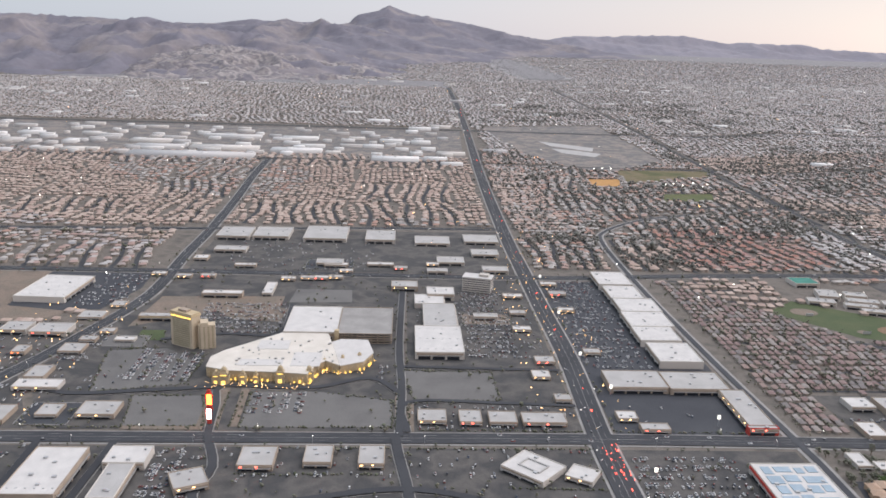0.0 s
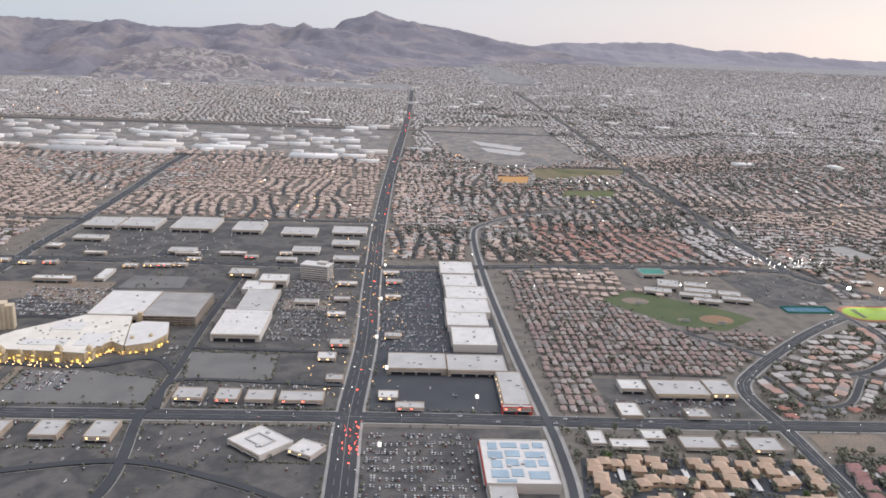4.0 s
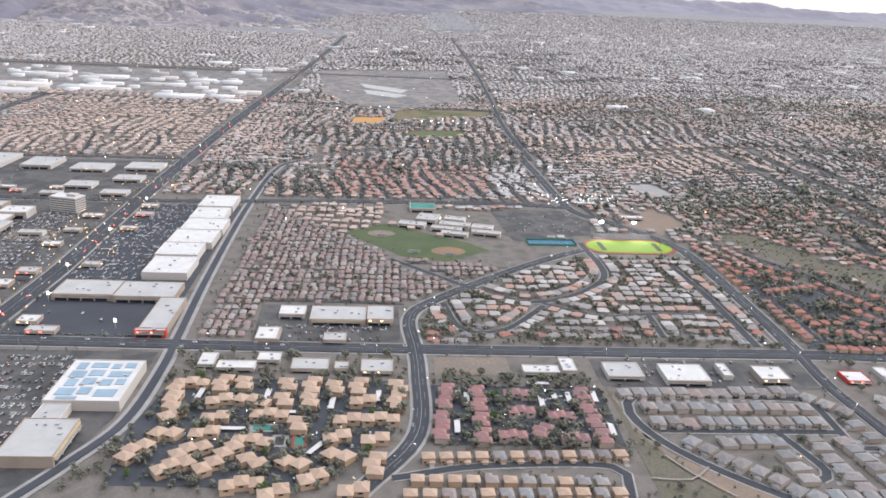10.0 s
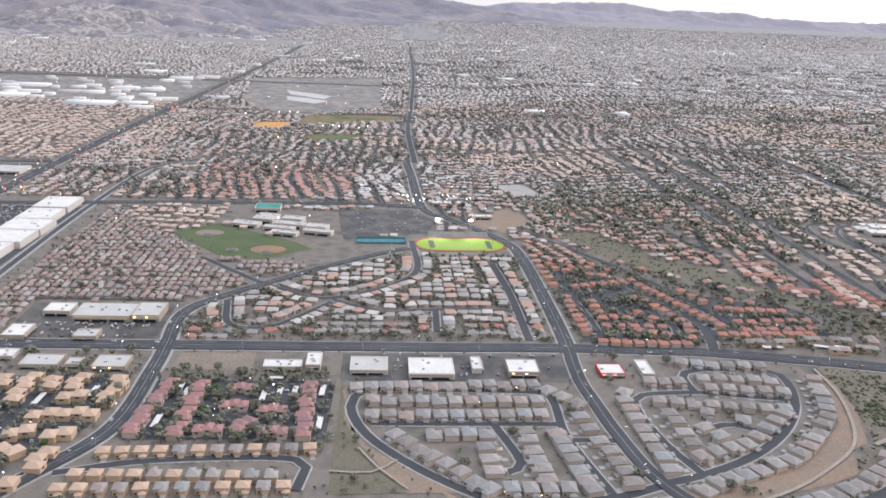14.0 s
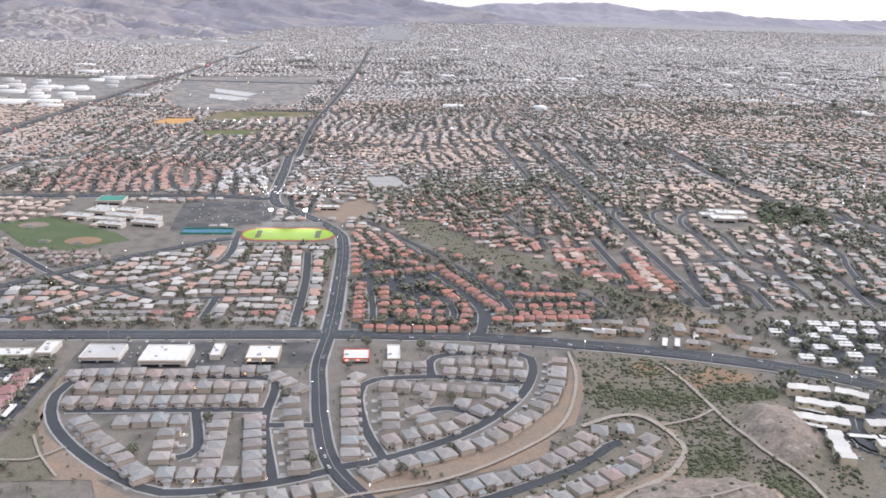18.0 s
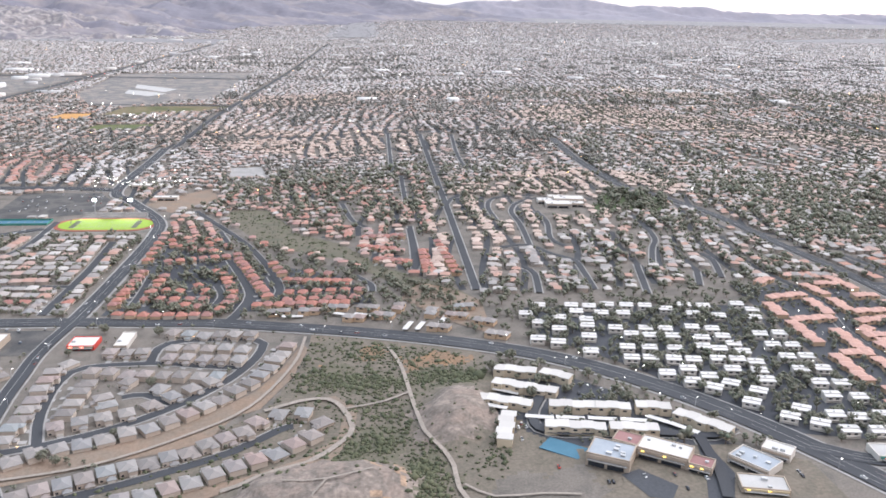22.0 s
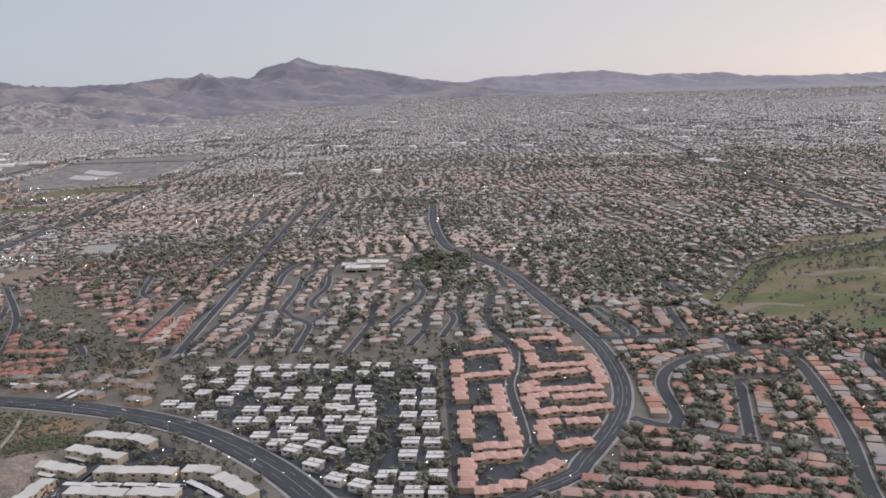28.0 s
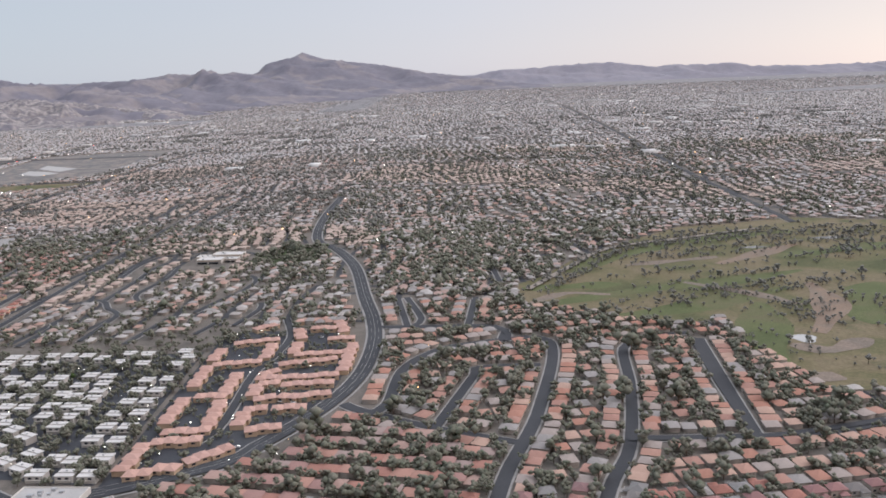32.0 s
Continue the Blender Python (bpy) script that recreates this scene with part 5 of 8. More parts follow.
# ---- apartment houses ----
def cluster(name, label, units, w, d, h, rise, walls, roofs, group, stagger=2.5, category="apartment block", flat=False):
    """A row of joined units, each with its own wall and roof."""
    ob = thing(name, label, category, 0, -3000, group=group)
    for k in range(units):
        x0, sh = (k - units / 2) * w, stagger * ((k % 2) - 0.5)
        part("wall", boxes((x0 + 0.05, -d / 2 + sh, -1, x0 + w - 0.05, d / 2 + sh, h)), M[walls], ob)
        if flat:
            part("roof", boxes((x0, -d / 2 + sh - 0.5, h, x0 + w, d / 2 + sh + 0.5, h + 0.5)), M[roofs], ob)
        else:
            part("roof", hip(bmesh.new(), x0, -d / 2 + sh, x0 + w, d / 2 + sh, h, rise, over=0.5), M[roofs], ob)
        part("window", boxes((x0 + w * 0.3, -d / 2 + sh - 0.12, h - 2.4, x0 + w * 0.62, -d / 2 + sh + 0.1, h - 1.0)), M["glass"], ob)
    return ob


def set_out(source, places):
    for n, (x, y, turn) in enumerate(places):
        TAKEN.append((x, y))
        m = Matrix.Translation(at(x, y)) @ pose(0, 0, 0, 0, 0, turn)
        if n:
            copy_thing(source, m)
        else:
            source.matrix_world = m


tan_a = cluster("apartment_block", "peach stucco apartment block with tan tile hip roofs", 3, 11.2, 13.5, 6.0, 2.4, "stucco_tan", "roof_tan", "peach apartment blocks", 4.0)
tan_b = cluster("apartment_block", "short peach apartment block with tan tile roofs", 2, 12, 14, 6.0, 2.5, "stucco_tan", "roof_tan", "peach apartment blocks", 5.0)
TANS = [
    (466, 725, 0),
    (455, 705, 80),
    (457, 683, 80),
    (495, 723, 85),
    (499, 690, 10),
    (516, 724, 80),
    (530, 690, -20),
    (558, 722, 88),
    (558, 691, 88),
    (581, 722, 88),
    (582, 691, 80),
    (604, 718, 80),
    (626, 721, 85),
    (632, 692, 0),
    (665, 722, 88),
    (663, 693, 88),
    (463, 662, 35),
    (502, 657, 0),
    (549, 664, 0),
    (576, 646, 85),
    (619, 656, 0),
    (649, 659, 0),
    (466, 628, -25),
    (498, 630, 0),
    (541, 618, -10),
    (612, 625, 10),
    (645, 622, 0),
    (492, 602, 35),
    (524, 602, 35),
]
TANS += [
    (512, 578, 30),
    (484, 578, 35),
    (546, 585, -60),
    (615, 595, -40),
    (645, 582, 85),
    (579, 583, -40),
    (597, 562, 20),
    (543, 553, 10),
    (569, 541, 10),
    (630, 545, 0),
    (447, 600, 60),
]
set_out(tan_a, [p for n, p in enumerate(TANS) if n % 3 == 0])
set_out(tan_b, [p for n, p in enumerate(TANS) if n % 3])
mauve_a = cluster("apartment_block", "two-storey apartment block with mauve-red tile roofs", 3, 8.2, 12.5, 5.8, 2.2, "stucco", "roof_mauve", "mauve-roofed apartments", 3.0)
set_out(mauve_a, [(712, 716, 88), (708, 690, 86), (704, 660, 86), (702, 634, 86), (741, 713, 88), (741, 686, 88), (740, 658, 86), (739, 630, 86), (780, 712, 0), (780, 677, 0), (766, 632, 0), (793, 640, 60), (816, 668, 0), (821, 628, 0), (844, 712, 88), (844, 684, 88), (845, 657, 88), (846, 630, 88)])
carport = thing("carport", "white metal carport roof on posts over parked cars", "carport", 0, -3000, group="carports")
part("roof", boxes((-11, -2.6, 2.6, 11, 2.6, 2.85)), M["roof_white"], carport)
for px in (-10, 0, 10):
    part("post", boxes((px - 0.12, 1.6, -0.3, px + 0.12, 1.85, 2.6)), M["metal"], carport)
set_out(carport, [(723, 716, 88), (731, 704, 88), (718, 649, 88), (803, 700, 88), (817, 705, 88), (831, 708, 88), (857, 711, 88), (859, 646, 88), (806, 738, 0), (478, 706, 85), (541, 706, 88), (566, 672, 0), (603, 690, 88), (646, 706, 88), (520, 641, 0), (595, 610, 60), (1464, 760, 70), (1476, 757, 70), (1395, 808, -20), (1420, 800, -20), (1500, 770, 70), (1345, 812, 0),
                  (1557, 553, -10), (1580, 549, -10), (1604, 545, -10), (1628, 541, -12), (1648, 540, -40), (1662, 527, -45), (1538, 600, -28), (1524, 571, -25)])

flat_a = thing("flat_roofed_apartment", "pale stucco four-unit house with white flat roof", "apartment house", 0, -3000, group="white flat-roofed apartments")
part("wall", boxes((-6.6, -4.9, -1, 6.6, 4.9, 5.4)), M["white_wall"], flat_a)
part("roof", boxes((-7.0, -5.4, 5.4, 7.0, -0.25, 5.9)), M["roof_white"], flat_a, "white flat roof slab")
part("roof", boxes((-6.2, 0.25, 5.9, 7.6, 5.6, 6.4)), M["roof_white"], flat_a, "white flat roof slab")
part("balcony", boxes((-5.2, -6.0, 2.4, 5.2, -4.85, 2.7)), M["white_wall"], flat_a)
part("window", boxes((-4.0, -5.05, 3.2, -1.4, -4.85, 4.6)), M["glass"], flat_a)
part("window", boxes((1.4, -5.05, 3.2, 4.0, -4.85, 4.6)), M["glass"], flat_a)
part("air_conditioner", boxes((-1, 1.4, 6.4, 0.4, 2.6, 7.2)), M["metal"], flat_a)
WHITE = [(1672, 787), (1692, 785), (1711, 783), (1730, 773), (1754, 785), (1773, 781), (1811, 786), (1820, 768), (1635, 768), (1660, 763), (1682, 762), (1754, 759), (1778, 752), (1813, 746), (1637, 729), (1663, 722), (1674, 706), (1692, 720), (1711, 718), (1712, 700), (1739, 722), (1757, 717)]
WHITE += [(1799, 703), (1819, 704), (1632, 702), (1691, 702), (1739, 695), (1760, 698), (1763, 679), (1799, 676), (1817, 675), (1661, 675), (1681, 673), (1704, 671), (1732, 674), (1745, 668), (1764, 661), (1800, 649), (1818, 649), (1625, 667), (1658, 651), (1675, 650), (1695, 648), (1712, 645)]
WHITE += [(1735, 646), (1752, 645), (1766, 638), (1799, 622), (1819, 623), (1700, 626), (1679, 618), (1713, 611), (1739, 624), (1761, 620), (1759, 602), (1802, 596), (1820, 594), (1695, 602), (1709, 590), (1726, 597), (1743, 582), (1729, 563), (1800, 572), (1821, 568), (1763, 550), (1748, 538), (1766, 526)]
WHITE += [(1785, 539), (1801, 534), (1822, 537), (1783, 515), (1805, 513), (1822, 511), (1592, 741), (1614, 752), (1640, 745), (1583, 700), (1600, 788), (1634, 786), (1652, 783), (1583, 766), (1608, 722), (1600, 690)]
set_out(flat_a, [(x, y, -6.0 if y > 600 else (-4 if x > 1770 else -28)) for x, y in WHITE])

SALMON = [(1866, 858, 1890, 877), (1856, 809, 1903, 820), (1849, 792, 1846, 754), (1899, 805, 1899, 755), (1852, 743, 1896, 749), (1848, 740, 1847, 681), (1882, 718, 1881, 658), (1856, 660, 1886, 657), (1849, 654, 1847, 600), (1883, 645, 1885, 592), (1855, 583, 1886, 584), (1851, 565, 1885, 566), (1845, 559, 1843, 518), (1848, 512, 1866, 511), (1886, 528, 1914, 550), (1869, 520, 1880, 517), (1909, 886, 1957, 891), (1960, 880, 1971, 836), (1919, 852, 1926, 817)]
SALMON += [(1935, 856, 1957, 854), (1956, 814, 1983, 815), (1926, 802, 1925, 769), (1929, 765, 1983, 768), (1918, 737, 1971, 748), (1984, 795, 1982, 711), (1906, 711, 1919, 718), (1904, 700, 1948, 700), (1950, 700, 1979, 704), (1909, 686, 1925, 685), (1930, 680, 1976, 683), (1907, 682, 1909, 655), (1915, 648, 1925, 650), (1935, 653, 1947, 648), (1952, 651, 1974, 656), (1909, 624, 1925, 625), (1935, 625, 1956, 626), (1910, 618, 1910, 590), (1917, 581, 1946, 587)]
TOWNROWS = [(1559, 534, 1600, 527), (1604, 527, 1640, 521), (1569, 566, 1600, 561), (1602, 561, 1629, 556), (1634, 560, 1660, 555), (1664, 545, 1691, 518), (1514, 584, 1552, 570), (1530, 611, 1577, 589), (1537, 637, 1565, 629), (1572, 627, 1595, 612), (1524, 517, 1533, 556)]
rowkinds = {}


def row_between(x0, y0, x1, y1, key, make, unit):
    n = max(2, round((math.hypot(x1 - x0, y1 - y0) + 4) / unit))
    m = Matrix.Translation(at((x0 + x1) / 2, (y0 + y1) / 2)) @ pose(0, 0, 0, 0, 0, math.degrees(math.atan2(y1 - y0, x1 - x0)))
    TAKEN.extend([(x0 + (x1 - x0) * f, y0 + (y1 - y0) * f) for f in (0.0, 0.25, 0.5, 0.75, 1.0)])
    if (key, n) in rowkinds:
        copy_thing(rowkinds[key, n], m)
    else:
        rowkinds[key, n] = make(n)
        rowkinds[key, n].matrix_world = m


for seg in SALMON:
    row_between(*seg, "salmon", lambda n: cluster("condominium_row", "salmon stucco condominium row with salmon tile roofs", n, 9.5, 11.5, 4.8, 1.7, "stucco_tan", "roof_pink", "salmon condominiums", 2.0, "condominiums"), 10)
for seg in TOWNROWS:
    row_between(*seg, "town", lambda n: cluster("townhouse_row", "two-storey cream townhouse row with pale grey roof", n, 9, 11, 6.6, 1.5, "cream", "roof_pale", "cream townhouses", 1.4, "townhouses", flat=True), 9)


tan_lodges = cluster("apartment_block", "low tan apartment block with brown hip roofs", 2, 11, 11, 5.2, 2.2, "stucco_tan", "roof_grey", "tan roadside apartments", 2.0)
set_out(tan_lodges, [(1330, 826, 0), (1362, 822, -8), (1392, 826, -14), (1424, 818, -18), (1440, 792, -22), (1410, 792, -20), (1456, 812, 70), (1489, 790, 70), (1514, 776, -24), (1540, 755, -28), (1494, 748, -26), (1524, 800, 0), (1548, 720, -30)])

# ---- stores and other large buildings ----
M["blue_roof"] = surface("blue_grey_roof", [(0.30, 0.33, 0.37), (0.36, 0.39, 0.43)], grain=5, wear=0.12)
M["red_band"] = surface("red_fascia_paint", [(0.45, 0.06, 0.05), (0.55, 0.08, 0.06)], grain=5, wear=0.12)
M["tan_block"] = surface("tan_block_wall", [(0.34, 0.285, 0.23), (0.42, 0.35, 0.285)], grain=5, wear=0.12)
M["gold"] = surface("gold_trim_stucco", [(0.47, 0.385, 0.25), (0.54, 0.445, 0.30)], grain=5, wear=0.15)
M["green_glass"] = surface("bronze_window_glass", [(0.285, 0.261, 0.187), (0.38, 0.342, 0.246)], grain=3, rough=0.2, relief=0)
M["teal"] = surface("teal_metal_roof", [(0.06, 0.20, 0.165), (0.08, 0.25, 0.205)], grain=4, wear=0.12)
M["solar"] = surface("blue_grey_panels", [(0.22, 0.3, 0.37), (0.308, 0.4, 0.481)], grain=4, rough=0.35, wear=0.12)
M["pool"] = surface("blue_court_paint", [(0.07, 0.16, 0.23), (0.09, 0.19, 0.26)], grain=4, wear=0.12)
M["track"] = surface("red_track_rubber", [(0.22, 0.075, 0.05), (0.28, 0.10, 0.07)], grain=4, wear=0.12)


def shell(w, d, t, z0, z1):
    """Four walls in one closed ring with a flat top."""
    bm = bmesh.new()
    rings = [[bm.verts.new((sx * (w - q), sy * (d - q), z)) for sx, sy in ((-1, -1), (1, -1), (1, 1), (-1, 1))] for q, z in ((0, z0), (0, z1), (t, z1), (t, z0))]
    for a, b in zip(rings, rings[1:] + rings[:1]):
        for k in range(4):
            bm.faces.new((a[k], a[(k + 1) % 4], b[(k + 1) % 4], b[k]))
    return bm


def store(label, x0, y0, x1, y1, h, wall="white_wall", roof="roof_white", front="s", units=3, sky=0, trim="tan_block", lamps="", turn=0.0, name="store", category="store"):
    """A flat-roofed commercial building with parapet, sunk roof, shopfront, fascia and roof units."""
    w, d = (x1 - x0) / 2, (y1 - y0) / 2
    RECTS.append((x0 - 3, y0 - 3, x1 + 3, y1 + 3))
    ob = thing(name, label, category, (x0 + x1) / 2, (y0 + y1) / 2, turn)
    TAKEN.append(((x0 + x1) / 2, (y0 + y1) / 2))
    part("wall", shell(w, d, 0.7, -2, h), M[wall], ob)
    part("roof", boxes((-w + 0.7, -d + 0.7, h - 1.4, w - 0.7, d - 0.7, h - 0.7)), M[roof], ob)
    r = random.Random(int(x0 * 7 + y0))
    for _ in range(units):
        ux, uy, us = r.uniform(-w * 0.75, w * 0.75), r.uniform(-d * 0.7, d * 0.7), r.uniform(1.0, 2.0)
        part("air_conditioner", boxes((ux - us, uy - us * 0.7, h - 0.7, ux + us, uy + us * 0.7, h + r.uniform(0.5, 1.3))), M["metal"], ob)
    for k in range(sky):
        ux, uy = -w * 0.8 + 1.6 * w * ((k % 6) / 5), -d * 0.75 + 1.5 * d * ((k // 6) / max(1, (sky - 1) // 6))
        part("skylight", boxes((ux - 0.9, uy - 0.6, h - 0.7, ux + 0.9, uy + 0.6, h - 0.3)), M["metal"], ob)
    long_side = w if front in "sn" else d
    face = {"s": -d, "n": d, "w": -w, "e": w}[front]
    sign = -1 if front in "sw" else 1

    def on_front(a, b, z0, z1, proud, deep=0.5):
        lo, hi = sorted((face - sign * deep, face + sign * proud))
        return (a, lo, z0, b, hi, z1) if front in "sn" else (lo, a, z0, hi, b, z1)

    part("fascia", boxes(on_front(-long_side * 0.94, long_side * 0.94, h * 0.62, h * 0.86, 0.9)), M[trim], ob)
    part("canopy", boxes(on_front(-long_side * 0.9, long_side * 0.9, h * 0.5, h * 0.56, 2.4)), M["concrete"], ob)
    n = max(2, int(long_side / 9))
    for k in range(n):
        a = -long_side * 0.88 + 1.76 * long_side * k / n
        part("shop_window", boxes(on_front(a, a + 1.5 * long_side / n, 0.2, h * 0.45, 0.15)), M["glass"], ob)
    if lamps:
        for k in range(n):
            a = -long_side * 0.8 + 1.7 * long_side * k / n
            part("sign_light", boxes(on_front(a, a + min(2.2, 0.6 * long_side / n), h * 0.68, h * 0.79, 1.1)), M[lamps], ob)
    return ob


WB = "white-walled big-box store with white flat roof"
for y0, y1, xw, xe in ((1358, 1366, 329, 391), (1366, 1442, 330, 388), (1291, 1358, 333, 387), (1226, 1290, 334, 398), (1158, 1225, 331, 396), (1100, 1157, 330, 388), (1023, 1092, 334, 392)):
    if y1 - y0 > 20:
        store(WB, xw, y0, xe, y1, 11, front="w", units=3, sky=12, trim="tan_block")
store("tan-fronted shopping row with grey flat roof", 250, 944, 322, 996, 9, "tan_block", "roof_flat", "s", 5, 6)
store("grey-roofed store beside others", 323, 941, 396, 994, 9, "tan_block", "roof_flat", "s", 5, 12)
store("shopping wing with red-lit fascia", 381, 845, 411, 940, 9, "tan_block", "roof_flat", "w", 4, 0, lamps="lamp_amber")
store("red-trimmed shop at the end of a row", 378, 838, 412, 846, 9, "red_band", "roof_flat", "s", 1, 0, lamps="lamp_red")
solar = store("warehouse store with white roof", 346, 672, 414, 758, 11, "white_wall", "roof_white", "w", 4, 0, trim="red_band")
for a, b, c, d in ((-27, 22, -18, 36), (-14, 26, 2, 36), (6, 24, 14, 34), (18, 26, 28, 37), (-28, 4, -14, 18), (-11, 8, 3, 20), (8, 6, 28, 18), (-26, -14, -16, 0), (-12, -10, 0, 3), (5, -12, 16, 1), (19, -10, 28, 2), (-28, -32, -12, -18), (-9, -30, 2, -16), (7, -34, 26, -20), (-24, -40, -6, -35)):
    part("solar_panel", boxes((a, b, 10.35, c, d, 10.9)), M["solar"], solar, "blue-grey solar panel array")
store("tan store with flat grey roof and yellow side wall", 345, 578, 391, 640, 11, "tan_block", "roof_flat", "e", 5, 0, trim="gold")
store("grey-roofed store behind a warehouse store", 348, 641, 372, 671, 9, "white_wall", "roof_flat", "w", 2)
store("broad white-roofed department store", 15, 1044, 80, 1146, 11, "white_wall", "roof_white", "s", 3, 18)
store("long grey-roofed department store", 28, 1147, 77, 1250, 10, "white_wall", "roof_flat", "e", 4, 6)
store("white store at the end of a row", 16, 1251, 62, 1299, 9, "white_wall", "roof_white", "e", 3)
store("big-box store with bright white roof", -590, 1250, -512, 1364, 10, "white_wall", "roof_white", "e", 3, 18, turn=-3)
for a, lamps in (((16, 855, 48, 884), "lamp_amber"), ((62, 853, 87, 883), "lamp_red"), ((95, 853, 126, 881), ""), ((132, 853, 181, 879), "lamp_red")):
    store("small tan roadside restaurant", *a, 6, "tan_block", "roof_flat", "s", 3, lamps=lamps)
for a, lamps in (((-161, 753, -126, 792), "lamp_red"), ((-98, 760, -70, 795), ""), ((-44, 758, -18, 796), "lamp_amber")):
    store("small tan-roofed store with its front to the road", *a, 7, "tan_block", "roof_flat", "s", 3, lamps=lamps)
store("large tan store with white roof", -358, 690, -308, 778, 12, "tan_block", "roof_white", "e", 5, 6)
store("pale low shopping row", -281, 690, -256, 752, 9, "white_wall", "roof_flat", "e", 3)
store("pale corner shop closing a row", -288, 753, -248, 787, 9, "white_wall", "roof_white", "s", 3)
store("tan restaurant with grey roof", -216, 712, -184, 744, 8, "tan_block", "roof_flat", "s", 3, lamps="lamp_amber", turn=24)
bank = store("white bank with a raised roof", 104, 736, 154, 778, 7, "white_wall", "roof_white", "s", 2, turn=-42)
part("roof_curb", boxes((-13, -9, 6.2, 13, -7.5, 7.6), (-13, 7.5, 6.2, 13, 9, 7.6), (-13, -7.5, 6.2, -11.5, 7.5, 7.6), (11.5, -7.5, 6.2, 13, 7.5, 7.6)), M["roof_flat"], bank)
store("small white shop with stepped roof", 162, 732, 190, 758, 6, "white_wall", "roof_white", "s", 2, lamps="lamp_amber", turn=-30)
store("tan restaurant with tiled parapet", -355, 862, -313, 896, 6, "tan_block", "roof_flat", "s", 3, lamps="lamp_amber")
store("pale shops at the roadside", -453, 931, -400, 954, 6, "white_wall", "roof_white", "s", 3, lamps="lamp_amber")
store("low shops with lit fronts", -560, 880, -500, 905, 6, "tan_block", "roof_flat", "e", 2, lamps="lamp_amber")
store("supermarket with tan walls and grey roof", 563, 883, 628, 926, 8, "tan_block", "roof_flat", "s", 6, 6, trim="gold")
store("taller end of a supermarket with gold trim", 629, 884, 660, 927, 9, "tan_block", "roof_flat", "s", 3, 0, trim="gold", lamps="lamp_amber")
store("white-roofed shop beside a supermarket", 526, 900, 556, 927, 7, "white_wall", "roof_white", "s", 2)
store("pale yellow shop block", 509, 829, 533, 863, 6, "tan_block", "roof_white", "e", 3)
store("pale green-grey shop block", 583, 829, 608, 850, 6, "tan_block", "roof_flat", "s", 3)
store("white-roofed low office block", 794, 757, 832, 774, 6, "white_wall", "roof_white", "s", 4)
store("white-roofed low office block", 836, 762, 851, 793, 6, "white_wall", "roof_white", "s", 3)
store("grey-roofed clinic with stepped parapets", 881, 751, 919, 784, 6, "white_wall", "roof_flat", "s", 3)
store("plain white-roofed warehouse store", 940, 741, 986, 780, 7, "white_wall", "roof_white", "s", 3, 6)
store("narrow white roadside shop", 1005, 756, 1015, 786, 6, "white_wall", "roof_white", "e", 2)
store("pharmacy with bright white roof", 1041, 747, 1073, 779, 7, "tan_block", "roof_white", "s", 2, lamps="lamp_amber")
store("fuel station shop with red-lit sign band", 1136, 750, 1162, 774, 5, "red_band", "roof_white", "s", 1, lamps="lamp_red")
store("long narrow canopy building", 1180, 750, 1193, 785, 5, "white_wall", "roof_white", "s", 1)
store("roadside strip with grey roof and green band", 1783, 474, 1831, 492, 6, "white_wall", "roof_flat", "s", 6, trim="teal", lamps="lamp_red", turn=-5)
store("pale office with blue-grey roof", 1678, 466, 1708, 486, 7, "white_wall", "blue_roof", "s", 4, turn=-52)
store("white office by the road", 1706, 482, 1726, 497, 7, "white_wall", "roof_white", "s", 2, turn=-40)
store("yellow-walled shop with lit front", 1671, 440, 1702, 458, 5, "tan_block", "roof_flat", "s", 2, trim="gold", lamps="lamp_gold", turn=-12)
store("white club house with lit entrance", 1616, 480, 1652, 500, 9, "tan_block", "roof_white", "s", 3, trim="tan_block", lamps="lamp_gold", turn=-33)
store("red-roofed side wing of a club house", 1603, 500, 1622, 516, 7, "tan_block", "roof_mauve", "s", 1, turn=-33)
store("red-roofed entrance wing of a club house", 1646, 466, 1662, 480, 7, "tan_block", "roof_mauve", "s", 1, lamps="lamp_gold", turn=-33)
store("brown hall with blue-grey roof", 1580, 476, 1610, 500, 10, "tan_block", "blue_roof", "s", 5, turn=-28)
store("grey roofed building on the corner", 1836, 455, 1858, 472, 6, "white_wall", "roof_flat", "s", 2, turn=30)
for x0, y0, x1, y1, h in ((1698, 1236, 1738, 1262, 7), (1716, 1264, 1764, 1288, 9), (1690, 1264, 1714, 1284, 6), (1740, 1244, 1760, 1262, 6), (1712, 1290, 1748, 1306, 6)):
    store("primary school block with white flat roof", x0, y0, x1, y1, h, "white_wall", "roof_white", "s", 2, 0, turn=-4, name="school_building", category="school")
for x0, y0, x1, y1 in ((-378, 1660, -312, 1740), (-306, 1664, -234, 1745), (-204, 1655, -118, 1762), (-80, 1652, -20, 1735)):
    store("broad white-roofed store behind a car park", x0, y0, x1, y1, 9, "white_wall", "roof_flat", "s", 3, 6)
for x0, y0, x1, y1 in ((-68, 1480, -20, 1496), (-145, 1472, -102, 1488), (-302, 1460, -264, 1474), (-384, 1500, -358, 1524)):
    store("small tan commercial building by the road", x0, y0, x1, y1, 6, "tan_block", "roof_white", "s", 2)
